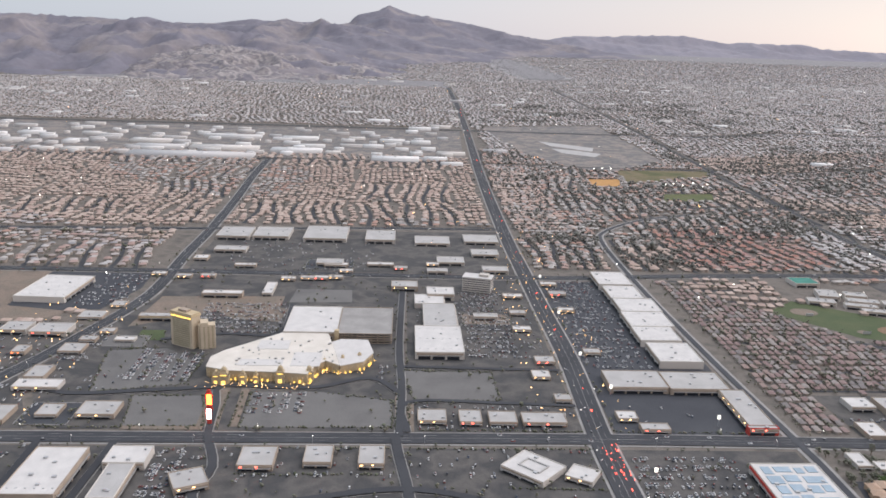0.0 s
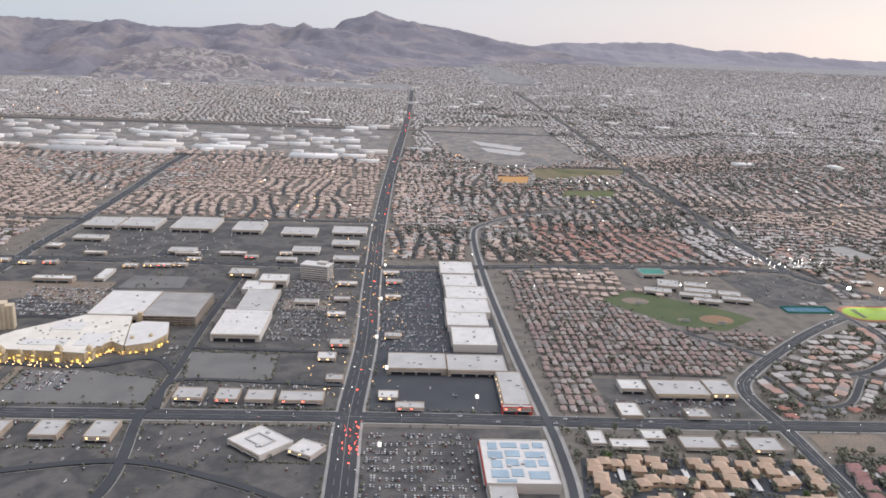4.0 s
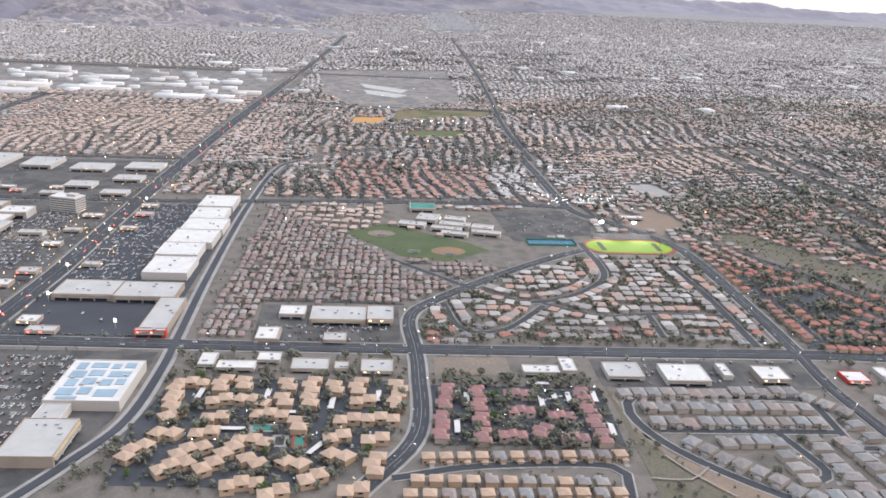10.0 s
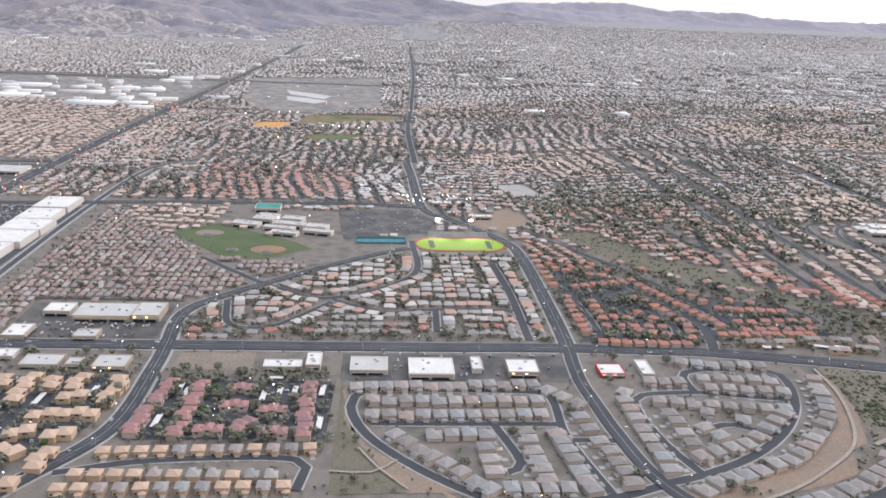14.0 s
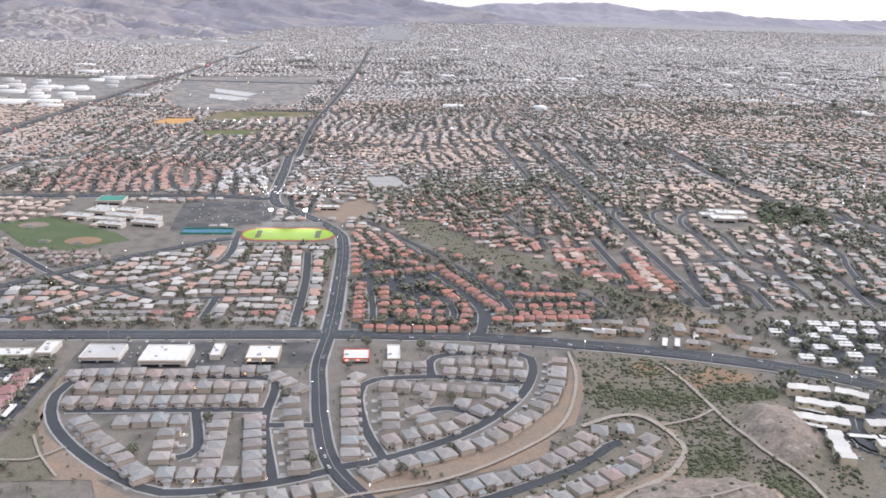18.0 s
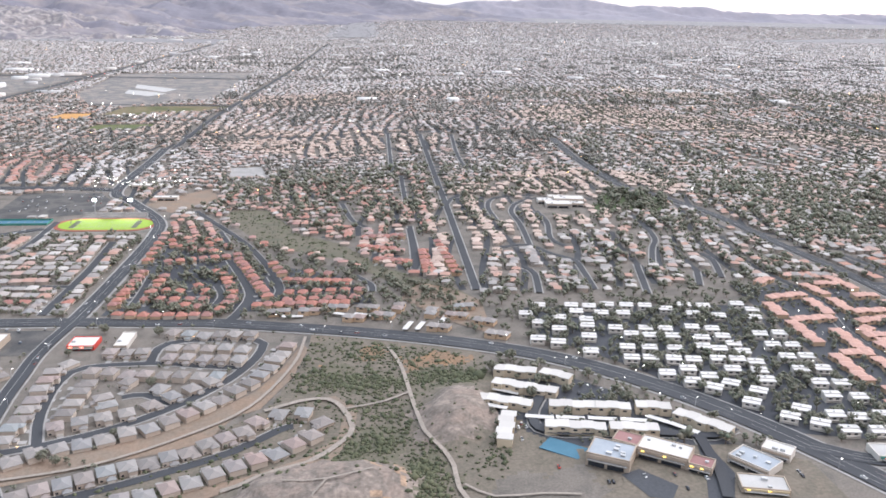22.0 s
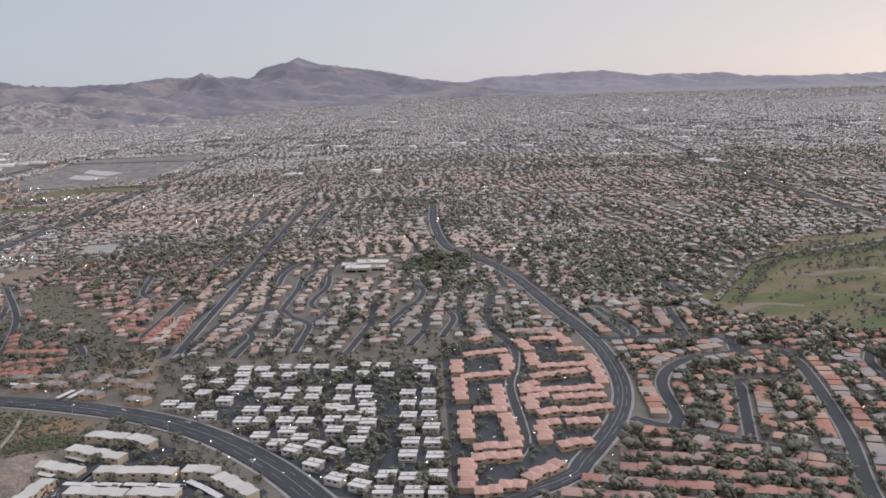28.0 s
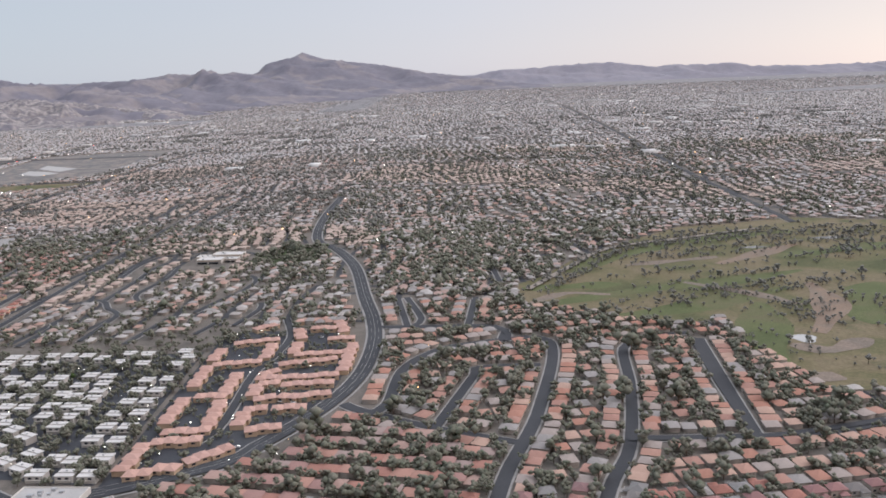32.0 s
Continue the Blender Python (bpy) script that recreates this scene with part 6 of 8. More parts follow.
for k, (x0, y0, x1, y1) in enumerate(((160, 1306, 192, 1322), (161, 1222, 186, 1238), (157, 1150, 184, 1166), (172, 1030, 198, 1050), (161, 980, 184, 1002), (178, 914, 198, 930), (232, 1376, 260, 1392), (238, 1322, 266, 1340), (239, 1240, 264, 1254), (243, 1064, 266, 1080), (241, 866, 264, 886), (261, 840, 293, 856))):
    store("roadside restaurant with warm lights", x0, y0, x1, y1, 5.5, "tan_block", "roof_flat" if k % 2 else "roof_white", "s", 2, lamps=("lamp_amber", "", "lamp_amber", "lamp_red")[k % 4])
for x0, y0, x1, y1 in ((462, 765, 478, 793), (482, 758, 520, 775), (520, 778, 543, 796), (556, 758, 594, 784), (600, 760, 614, 777), (627, 755, 660, 784)):
    store("low tan office by the apartments", x0, y0, x1, y1, 5, "tan_block" if x0 > 550 else "white_wall", "roof_white" if x0 < 550 else "roof_flat", "s", 2, lamps="lamp_amber" if x0 > 620 else "")
for x0, y0, x1, y1, h in ((668, 1300, 712, 1322, 7), (700, 1326, 734, 1366, 9), (720, 1280, 770, 1296, 7), (735, 1300, 785, 1320, 8), (735, 1252, 778, 1268, 7), (785, 1262, 832, 1278, 7), (788, 1286, 822, 1308, 8), (745, 1330, 780, 1352, 9)):
    store("white-roofed block of a high school", x0, y0, x1, y1, h, "white_wall", "roof_flat", "s", 4, turn=-14, name="school_building", category="school")
store("school hall with teal metal roof", 688, 1402, 732, 1440, 8, "white_wall", "teal", "s", 0, turn=2, name="school_building", category="school")
store("white shops by the school", 1000, 1480, 1050, 1500, 6, "white_wall", "roof_white", "s", 3)
store("grey shop by the school", 1060, 1385, 1100, 1400, 6, "white_wall", "roof_white", "s", 2)

# roadside shops west of the casino and behind it
for x0, y0, x1, y1, h, lamps in ((-470, 1175, -434, 1206, 5, ""), (-441, 1230, -420, 1254, 5, "lamp_amber"), (-446, 1045, -416, 1074, 5, ""), (-452, 960, -428, 996, 6, ""), (-502, 1038, -484, 1062, 6, "lamp_orange"), (-434, 1086, -412, 1102, 5, ""), (-418, 1118, -398, 1134, 5, "lamp_amber"),
                                 (-398, 862, -374, 890, 5, ""), (-452, 846, -424, 884, 6, "lamp_amber"), (-520, 1000, -505, 1020, 6, "lamp_red"), (-560, 960, -520, 985, 6, "lamp_amber")):
    store("low tan shop by the road with its own small car park", x0, y0, x1, y1, h, "tan_block", "roof_flat", "s", 2, lamps=lamps)
for x0, y0, x1, y1 in ((-550, 1112, -514, 1146), (-508, 1106, -458, 1142)):
    store("pale shopping row with lit signs", x0, y0, x1, y1, 8, "white_wall", "roof_flat", "s", 3, lamps="lamp_red" if x0 > -510 else "lamp_amber")
store("long tan motel with many windows", -383, 1176, -326, 1192, 8, "tan_block", "roof_flat", "s", 3, trim="gold", name="motel", category="motel")
store("long cream motel behind the casino", -319, 1288, -256, 1306, 8, "tan_block", "roof_white", "s", 3, name="motel", category="motel")
store("narrow white shop with flat roof", -227, 1300, -211, 1360, 6, "white_wall", "roof_white", "s", 2)
store("tan two-storey office with flat roof", -22, 1338, 22, 1372, 9, "tan_block", "roof_flat", "s", 3, lamps="lamp_amber")
store("white office with dark upper windows", 36, 1292, 80, 1330, 12, "white_wall", "roof_white", "s", 3, 0)
store("small pool house by the lawn", -389, 1090, -362, 1104, 4, "white_wall", "roof_white", "s", 1, name="pool_house", category="pool house")
for x0, y0, x1, y1 in ((104, 1200, 140, 1216), (-160, 1480, -112, 1510), (60, 1500, 110, 1540), (128, 1560, 180, 1600), (20, 1640, 90, 1700), (120, 1660, 190, 1720), (-360, 1560, -300, 1590), (40, 1440, 76, 1460), (140, 1450, 186, 1480)):
    store("low pale commercial building by a car park", x0, y0, x1, y1, 7, "white_wall", "roof_flat", "s", 2)


for k, (x, y) in enumerate([(-372, 1395), (-417, 1405), (-333, 1398), (-197, 1389), (-165, 1396), (-142, 1398), (-118, 1403), (-103, 1442), (-7, 1467), (51, 1496)]):
    store("small roadside shop with warm lit signs", x - 12, y - 7, x + 12, y + 8, 5.5, "tan_block", ("roof_flat", "roof_white")[k % 2], "s", 2, lamps=("lamp_amber", "lamp_amber", "lamp_red")[k % 3])


# ---- casino resort ----
def clear_rect(x, y):
    hit = np.zeros(np.shape(x), bool)
    for x0, y0, x1, y1 in RECTS:
        hit |= (x > x0) & (x < x1) & (y > y0) & (y < y1)
    return hit


RECTS += [(-255, 935, -35, 1115), (-168, 1095, -15, 1215), (-320, 1055, -245, 1110)]
casino = thing("casino", "low casino with broad pale roof and gold-lit arcaded front", "casino", -150, 1050)


def lay(ob, cx, cy, *many):
    return boxes(*[(x0 - cx, y0 - cy, z0, x1 - cx, y1 - cy, z1) for x0, y0, z0, x1, y1, z1 in many])


def prism(poly, cx, cy, z0, z1, grow=0.0):
    """An upright block over any outline, its plan grown about its middle."""
    p = np.asarray(poly, float)
    mid = p.mean(0)
    p = p + (p - mid) / np.linalg.norm(p - mid, axis=1)[:, None] * grow - (cx, cy)
    bm = bmesh.new()
    low, top = [bm.verts.new((x, y, z0)) for x, y in p], [bm.verts.new((x, y, z1)) for x, y in p]
    bm.faces.new(low)
    bm.faces.new(top)
    for k in range(len(p)):
        bm.faces.new((low[k], low[(k + 1) % len(p)], top[(k + 1) % len(p)], top[k]))
    return bm


HALL = [(-241, 981), (-242, 1013), (-230, 1034), (-190, 1076), (-165, 1103), (-103, 1100), (-80, 990), (-99, 1005), (-111, 985), (-117, 962), (-153, 967), (-211, 970)]
ANNEX = [(-96, 1074), (-84, 1086), (-49, 1084), (-40, 1040), (-51, 1009), (-79, 994)]
for poly, h, tone in ((HALL, 12.2, "roof_cream"), (ANNEX, 10.2, "roof_white")):
    part("wall", prism(poly, -150, 1050, -1, h), M["gold"], casino)
    part("roof", prism(poly, -150, 1050, h, h + 0.8, 0.7), M[tone], casino, "pale gravelled roof")
rr = random.Random(4)
for _ in range(44):
    ux, uy, us = rr.uniform(-215, -90), rr.uniform(982, 1078), rr.uniform(0.9, 2.3)
    if inside(np.array(ux), np.array(uy), HALL):
        part("roof_vent", lay(casino, -150, 1050, (ux, uy, 12.6, ux + us * 1.6, uy + us, 13.8 + us * 0.5)), M["metal"] if us < 1.7 else M["roof_flat"], casino)
for x0, y0, x1, y1, z in ((-190, 1040, -150, 1072, 13.0), (-205, 985, -150, 1005, 13.0), (-140, 985, -104, 1030, 13.0)):
    part("roof_plate", lay(casino, -150, 1050, (x0, y0, z - 0.3, x1, y1, z + 0.5)), M["roof_white"], casino)
for (cx, cy), r, h in zip([(-225, 959), (-215, 956), (-193, 959), (-178, 962), (-149, 963), (-115, 970), (-100, 1007), (-78, 1018), (-57, 1027)], (4.5, 6.0, 4.0, 3.5, 5.5, 5.0, 3.5, 4.0, 4.0), (17, 22, 17, 15, 22, 19, 15, 15, 15)):
    ax, ay = cx + 150, cy + r * 0.6 - 1050
    t = part("entrance_tower", boxes((ax - r, ay - r, -1, ax + r, ay + r, h * 0.5), (ax - r * 0.8, ay - r * 0.8, h * 0.5, ax + r * 0.8, ay + r * 0.8, h * 0.7), (ax - r * 0.55, ay - r * 0.55, h * 0.7, ax + r * 0.55, ay + r * 0.55, h * 0.85), (ax - r * 1.1, ay - r * 1.1, h * 0.47, ax + r * 1.1, ay + r * 1.1, h * 0.5)), M["gold"], casino)
    bm = bmesh.new()
    bmesh.ops.create_uvsphere(bm, u_segments=10, v_segments=6, radius=r * 0.55, matrix=Matrix.Translation((ax, ay, h * 0.85)))
    bmesh.ops.create_cone(bm, cap_ends=True, segments=6, radius1=0.4, radius2=0.05, depth=h * 0.2, matrix=Matrix.Translation((ax, ay, h * 1.02)))
    part("dome", bm, M["gold"], t)
    part("arch_light", boxes((ax - r * 0.4, ay - r - 0.3, 1, ax + r * 0.4, ay - r - 0.05, h * 0.26)), M["lamp_gold"], t, "gold-lit arched opening")
    part("tier_light", boxes((ax - r * 0.6, ay - r * 0.8 - 0.3, h * 0.53, ax + r * 0.6, ay - r * 0.8 - 0.05, h * 0.58)), M["lamp_gold"], t, "gold light band under the dome")
front = np.asarray([HALL[0], *HALL[:5:-1], *ANNEX[5:2:-1]], float)
run = np.concatenate([[0], np.cumsum(np.linalg.norm(np.diff(front, axis=0), axis=1))])
for k, u in enumerate(np.arange(4, run[-1], 6.5)):
    x, y = np.interp(u, run, front[:, 0]), np.interp(u, run, front[:, 1]) - 2.2
    part("column", lay(casino, -150, 1050, (x, y - 1.4, -0.5, x + 1.2, y, 8.0)), M["gold"], casino)
    if k % 3:
        part("arch_light", lay(casino, -150, 1050, (x + 2.2, y - 0.2, 0.5, x + 3.6 + 1.2 * ((k * 7) % 5) / 4, y + 0.2, 2.4 + ((k * 3) % 4) * 0.7)), M["lamp_gold"], casino)

hotel = thing("hotel_tower", "cream hotel tower with bronze glass front and gold crown", "hotel", -291, 1084, -31)
part("wall", boxes((-19, -8, -1, 19, 8, 44)), M["cream"], hotel)
part("crown", boxes((-20, -9, 44, 20, 9, 45.5), (-19, -8, 45.5, 19, 8, 48)), M["gold"], hotel)
part("crown_light", boxes((-18, -8.4, 41.5, 18, -8.05, 43.2)), M["lamp_gold"], hotel)
for k in range(14):
    part("window_band", boxes((-15, -8.25, 2 + k * 2.8, 15, -7.9, 3.9 + k * 2.8)), M["green_glass"], hotel, "band of bronze-tinted windows")
part("roof_house", boxes((-8, -4, 48, 6, 4, 51)), M["tan_block"], hotel)
wing = thing("hotel_wing", "cream hotel wing with rows of small windows", "hotel", -262, 1078, 12)
part("wall", boxes((-11, -7, -1, 11, 7, 33)), M["cream"], wing)
part("wall", boxes((-8, -9, -1, 2, 8, 37)), M["cream"], wing)
for k in range(11):
    for j in range(4):
        part("window", boxes((-9.6 + j * 5.4, -7.2 if j > 2 or j == 0 else -9.2, 1.5 + k * 2.8, -7.4 + j * 5.4, -6.9 if j > 2 or j == 0 else -8.9, 3.1 + k * 2.8)), M["green_glass"], wing)

garage = thing("parking_garage", "four-level cream parking garage with open decks", "parking garage", -54, 1155)
for k in range(5):
    part("deck", boxes((-37, -56, k * 3.4 - 0.4, 37, 56, k * 3.4)), M["concrete"], garage)
    if k < 5:
        part("parapet", boxes((-37.2, -56.4, k * 3.4, 37.2, -56, k * 3.4 + 1.1), (36.9, -56, k * 3.4, 37.3, 56, k * 3.4 + 1.1), (-37.3, -56, k * 3.4, -36.9, 56, k * 3.4 + 1.1), (-37.2, 56, k * 3.4, 37.2, 56.4, k * 3.4 + 1.1)), M["tan_block"], garage)
for k in range(9):
    part("pillar", boxes((-37 + k * 9.1, -56, -0.5, -36 + k * 9.1, -55, 13.4)), M["tan_block"], garage)
part("stair_tower", boxes((-41, -58, -1, -35, -52, 19)), M["gold"], garage)
store("white-roofed cinema hall beside the garage", -165, 1102, -92, 1211, 15, "white_wall", "roof_white", "s", 3)

office = thing("office_block", "white six-storey office block with dark window bands", "office", 122, 1352, -16)
part("wall", boxes((-24, -12, -1, 24, 14, 24)), M["white_wall"], office)
part("roof", boxes((-24.6, -12.6, 24, 24.6, 14.6, 25)), M["roof_white"], office)
part("roof_house", boxes((2, -4, 25, 18, 8, 29)), M["white_wall"], office)
for k in range(6):
    part("window_band", boxes((-23, -12.3, 2.4 + k * 3.7, 23, -11.9, 3.5 + k * 3.7)), M["glass"], office)
    part("window_band", boxes((23.9, -11, 2.4 + k * 3.7, 24.3, 13, 3.5 + k * 3.7)), M["glass"], office)

pylon = thing("pylon_sign", "tall flame-shaped pylon sign lit red and white", "sign", -208, 851)
bm = bmesh.new()
for z0, z1, w0, w1, sh in ((0, 6, 2.0, 2.4, 0), (6, 18, 2.4, 4.0, -0.5), (18, 24, 4.0, 2.6, 0.4), (24, 34, 2.6, 4.2, 0.6), (34, 41, 4.2, 1.2, 0.2)):
    a = [bm.verts.new((sh + s * w0, t * 1.1, z0)) for s, t in ((-1, -1), (1, -1), (1, 1), (-1, 1))]
    b = [bm.verts.new((sh + s * w1, t * 1.1, z1)) for s, t in ((-1, -1), (1, -1), (1, 1), (-1, 1))]
    for k in range(4):
        bm.faces.new((a[k], a[(k + 1) % 4], b[(k + 1) % 4], b[k]))
    bm.faces.new(b)
part("mast", bm, M["red_band"], pylon)
part("screen", boxes((-2.6, -1.5, 7.5, 2.2, -1.2, 19)), M["lamp_white"], pylon, "glowing white display")
part("screen", boxes((-2.0, -1.5, 24, 3.4, -1.2, 36)), M["lamp_orange"], pylon, "glowing orange-red display")

# ---- school stadium ----
stadium = thing("football_field", "floodlit bright green football field with red running track", "sports field", 1031, 1226, 1)


def oval(bm, half, r, z, n=14):
    pts = [(half + r * math.cos(a), r * math.sin(a)) for a in np.linspace(-math.pi / 2, math.pi / 2, n)] + [(-half - r * math.cos(a), -r * math.sin(a)) for a in np.linspace(-math.pi / 2, math.pi / 2, n)]
    low, top = [bm.verts.new((x, y, -0.3)) for x, y in pts[::-1]][::-1], [bm.verts.new((x, y, z)) for x, y in pts]
    bm.faces.new(top)
    for k in range(len(pts)):
        bm.faces.new((low[k], low[(k + 1) % len(pts)], top[(k + 1) % len(pts)], top[k]))
    return bm


part("track", oval(bmesh.new(), 37, 38, 0.55), M["track"], stadium, "red-brown rubber running track")
part("turf", oval(bmesh.new(), 37, 31, 0.7), M["turf_lit"], stadium, "bright green turf")
for k in range(21):
    x = -40 + k * 4.0
    part("yard_line", boxes((x - 0.18, -21, 0.7, x + 0.18, 21, 0.78)), M["paint"], stadium)
for sx in (-1, 1):
    part("end_zone", boxes((sx * 44.5 - 4.0, -21, 0.7, sx * 44.5 + 4.0, 21, 0.8)), M["hedge"], stadium, "dark painted end zone")
    goal = part("goal_post", boxes((sx * 50 - 0.2, -0.2, 0.5, sx * 50 + 0.2, 0.2, 3.3), (sx * 50 - 0.2, -3, 3, sx * 50 + 0.2, 3, 3.4), (sx * 50 - 0.2, -3, 3, sx * 50 + 0.2, -2.7, 9), (sx * 50 - 0.2, 2.7, 3, sx * 50 + 0.2, 3, 9)), M["paint"], stadium)
stand = thing("bleachers", "pale concrete and metal bleachers beside the field", "bleachers", 1031, 1273, 1)
for k in range(7):
    part("step", boxes((-48, -5 + k * 1.7, -0.5, 48, -3.3 + k * 1.7, 1.0 + k * 0.8)), M["concrete"], stand)
for n, x in enumerate((998, 1052)):
    mast = thing("floodlight_mast", "tall steel mast with a bright floodlight array", "floodlight", x, 1284, group="stadium floodlights")
    bm = bmesh.new()
    bmesh.ops.create_cone(bm, cap_ends=True, segments=8, radius1=0.55, radius2=0.3, depth=26, matrix=Matrix.Translation((0, 0, 12)))
    part("pole", bm, M["metal"], mast)
    part("lamp_array", boxes((-2.6, -0.7, 23.2, 2.6, -0.2, 26.2)), M["lamp_flood"], mast, "white-hot floodlight array")
    part("crossbar", boxes((-3.8, -0.2, 22.3, 3.8, 0.2, 22.8), (-3.8, -0.2, 24.6, 3.8, 0.2, 25)), M["metal"], mast)
    data = bpy.data.lights.new("floodlight", "SPOT")
    data.energy, data.spot_size, data.spot_blend, data.color, data.shadow_soft_size = 2300, radians(92), 0.8, (1.0, 0.98, 0.85), 0.6
    lamp = new("floodlight", data)
    lamp.matrix_world = look(at(x, 1280, 26), at(x + (8 if n else -8), 1228, 0))
courts = thing("tennis_courts", "fenced blue-green tennis courts", "tennis courts", 908, 1236, 2)
part("surface", boxes((-38, -14, 0.1, 38, 14, 0.5)), M["pool"], courts)
for k in range(6):
    part("court_line", boxes((-34 + k * 12, -10, 0.5, -33.6 + k * 12, 10, 0.58)), M["paint"], courts)
for x0, y0, x1, y1 in ((-38.2, -14.2, 38.2, -14), (-38.2, 14, 38.2, 14.2), (-38.2, -14, -38, 14), (38, -14, 38.2, 14)):
    part("fence", boxes((x0, y0, 0, x1, y1, 3.2)), M["teal"], courts)
for x, y, r in ((640, 1265, 22), (742, 1180, 26), (690, 1175, 10)):
    infield = thing("baseball_diamond", "tan-red dirt baseball infield on the grass", "baseball field", x, y)
    bm = bmesh.new()
    bmesh.ops.create_circle(bm, cap_ends=True, segments=20, radius=r, matrix=Matrix.Translation((0, 0, 0.5)) @ Matrix.Diagonal((1, 0.8, 1, 1)))
    part("infield", bm, M["orange_soil"] if r > 24 else M["desert"], infield)
    part("backstop", boxes((-6, -r * 0.85, 0, 6, -r * 0.85 + 0.3, 5)), M["metal"], infield)
court = thing("blue_sport_court", "bright blue fenced sport court", "sport court", 1566, 508, -36)
part("surface", boxes((-15, -9, 0.2, 15, 9, 0.7)), M["pool"], court)
pool = thing("swimming_pool", "turquoise swimming pool with pale deck", "pool", 546, 646)
part("deck", boxes((-13, -7, 0.1, 13, 7, 0.45)), M["concrete"], pool)
part("water", boxes((-9, -4.5, 0.4, 9, 4.5, 0.52)), M["teal"], pool)
for x, y, turn in ((563, 624, 0), (580, 624, 0)):
    tc = thing("small_sport_court", "red and green fenced tennis court", "tennis court", x, y, turn)
    part("surface", boxes((-7, -10, 0.1, 7, 10, 0.5)), M["track"] if x > 570 else M["concrete"], tc)
    part("inner_court", boxes((-4, -7, 0.5, 4, 7, 0.58)), M["teal"] if x > 570 else M["lot"], tc)
for x, y, rx, ry in ((2503, 1307, 24, 10), (2696, 1258, 26, 10), (2559, 1208, 16, 7), (2444, 764, 12, 14)):
    pond = thing("pond", "still pale pond on the golf course", "pond", x, y)
    bm = bmesh.new()
    bmesh.ops.create_circle(bm, cap_ends=True, segments=22, radius=1, matrix=Matrix.Translation((0, 0, 0.45)) @ Matrix.Diagonal((rx, ry, 1, 1)))
    for v in bm.verts:
        v.co.x *= 1 + 0.25 * math.sin(3 * v.co.y / ry + x)
    part("water", bm, M["water"], pond)


# ---- cars ----
def car_kind(label, paint):
    ob = thing("car", label, "car", 0, -3000, group="parked cars")
    bm = bmesh.new()
    prof = [(-2.25, 0.35), (-2.25, 0.85), (-1.2, 0.98), (1.3, 0.98), (2.2, 0.9), (2.25, 0.35)]
    a, b = [bm.verts.new((x, -0.88, z)) for x, z in prof], [bm.verts.new((x, 0.88, z)) for x, z in prof]
    bm.faces.new(a), bm.faces.new(b[::-1])
    for k in range(6):
        bm.faces.new((a[k], b[k], b[(k + 1) % 6], a[(k + 1) % 6]))
    part("body", bm, M[paint], ob)
    bm = bmesh.new()
    lo = [bm.verts.new(c) for c in ((-1.6, -0.8, 0.95), (1.5, -0.8, 0.95), (1.5, 0.8, 0.95), (-1.6, 0.8, 0.95))]
    hi = [bm.verts.new(c) for c in ((-0.8, -0.65, 1.5), (1.0, -0.65, 1.5), (1.0, 0.65, 1.5), (-0.8, 0.65, 1.5))]
    for k in range(4):
        bm.faces.new((lo[k], lo[(k + 1) % 4], hi[(k + 1) % 4], hi[k]))
    bm.faces.new(hi)
    part("cabin", bm, M["glass"], ob, "dark tinted windows")
    for x in (-1.4, 1.4):
        for y in (-0.8, 0.8):
            bm = bmesh.new()
            bmesh.ops.create_cone(bm, cap_ends=True, segments=8, radius1=0.36, radius2=0.36, depth=0.24, matrix=Matrix.Translation((x, y, 0.36)) @ Matrix.Rotation(math.pi / 2, 4, "X"))
            part("wheel", bm, M["lot_dark"], ob)
    return ob


def slots(x0, y0, x1, y1, fill, along_x=True):
    """Parking places over a lot, in pairs of rows."""
    out = []
    if along_x:
        for y in np.arange(y0 + 4, y1, 17):
            for off in (0, 5.2):
                out += [(x, y + off, 90) for x in np.arange(x0, x1, 2.9)]
    else:
        for x in np.arange(x0 + 4, x1, 17):
            for off in (0, 5.2):
                out += [(x + off, y, 0) for y in np.arange(y0, y1, 2.9)]
    out = np.asarray(out, float)
    return out[(rng.random(len(out)) < fill) & ~clear_rect(out[:, 0], out[:, 1]) & (road_gap(out[:, 0], out[:, 1]) > 2)]


LOTS_CARS = [
    (232, 570, 340, 790, 0.42, True),
    (-340, 965, -262, 1066, 0.7, False),
    (-380, 935, -340, 985, 0.15, True),
    (-500, 1240, -430, 1400, 0.3, True),
    (-600, 850, -400, 1150, 0.12, True),
    (-470, 990, -400, 1140, 0.2, True),
    (20, 1050, 190, 1330, 0.12, True),
    (10, 840, 195, 905, 0.25, True),
    (-180, 740, 190, 800, 0.12, True),
    (-240, 700, -180, 800, 0.3, True),
    (-176, 880, -120, 934, 0.45, False),
    (-105, 975, -20, 1028, 0.5, True),
    (-300, 1130, -178, 1260, 0.5, True),
    (-180, 1150, -168, 1250, 0.4, True),
]
LOTS_CARS += [
    (240, 1020, 326, 1400, 0.36, True),
    (90, 1050, 155, 1330, 0.38, True),
    (-246, 690, -222, 790, 0.4, False),
    (515, 868, 660, 880, 0.3, True),
    (530, 838, 650, 868, 0.12, True),
    (240, 860, 372, 930, 0.02, True),
    (-330, 1440, -60, 1650, 0.05, True),
    (880, 742, 1100, 800, 0.08, True),
    (855, 1300, 985, 1430, 0.05, True),
    (-480, 620, -380, 800, 0.1, True),
    (60, 620, 190, 730, 0.03, True),
    (-160, 560, 60, 740, 0.03, True),
    (700, 640, 864, 735, 0.05, False),
    (440, 560, 660, 740, 0.04, True),
]
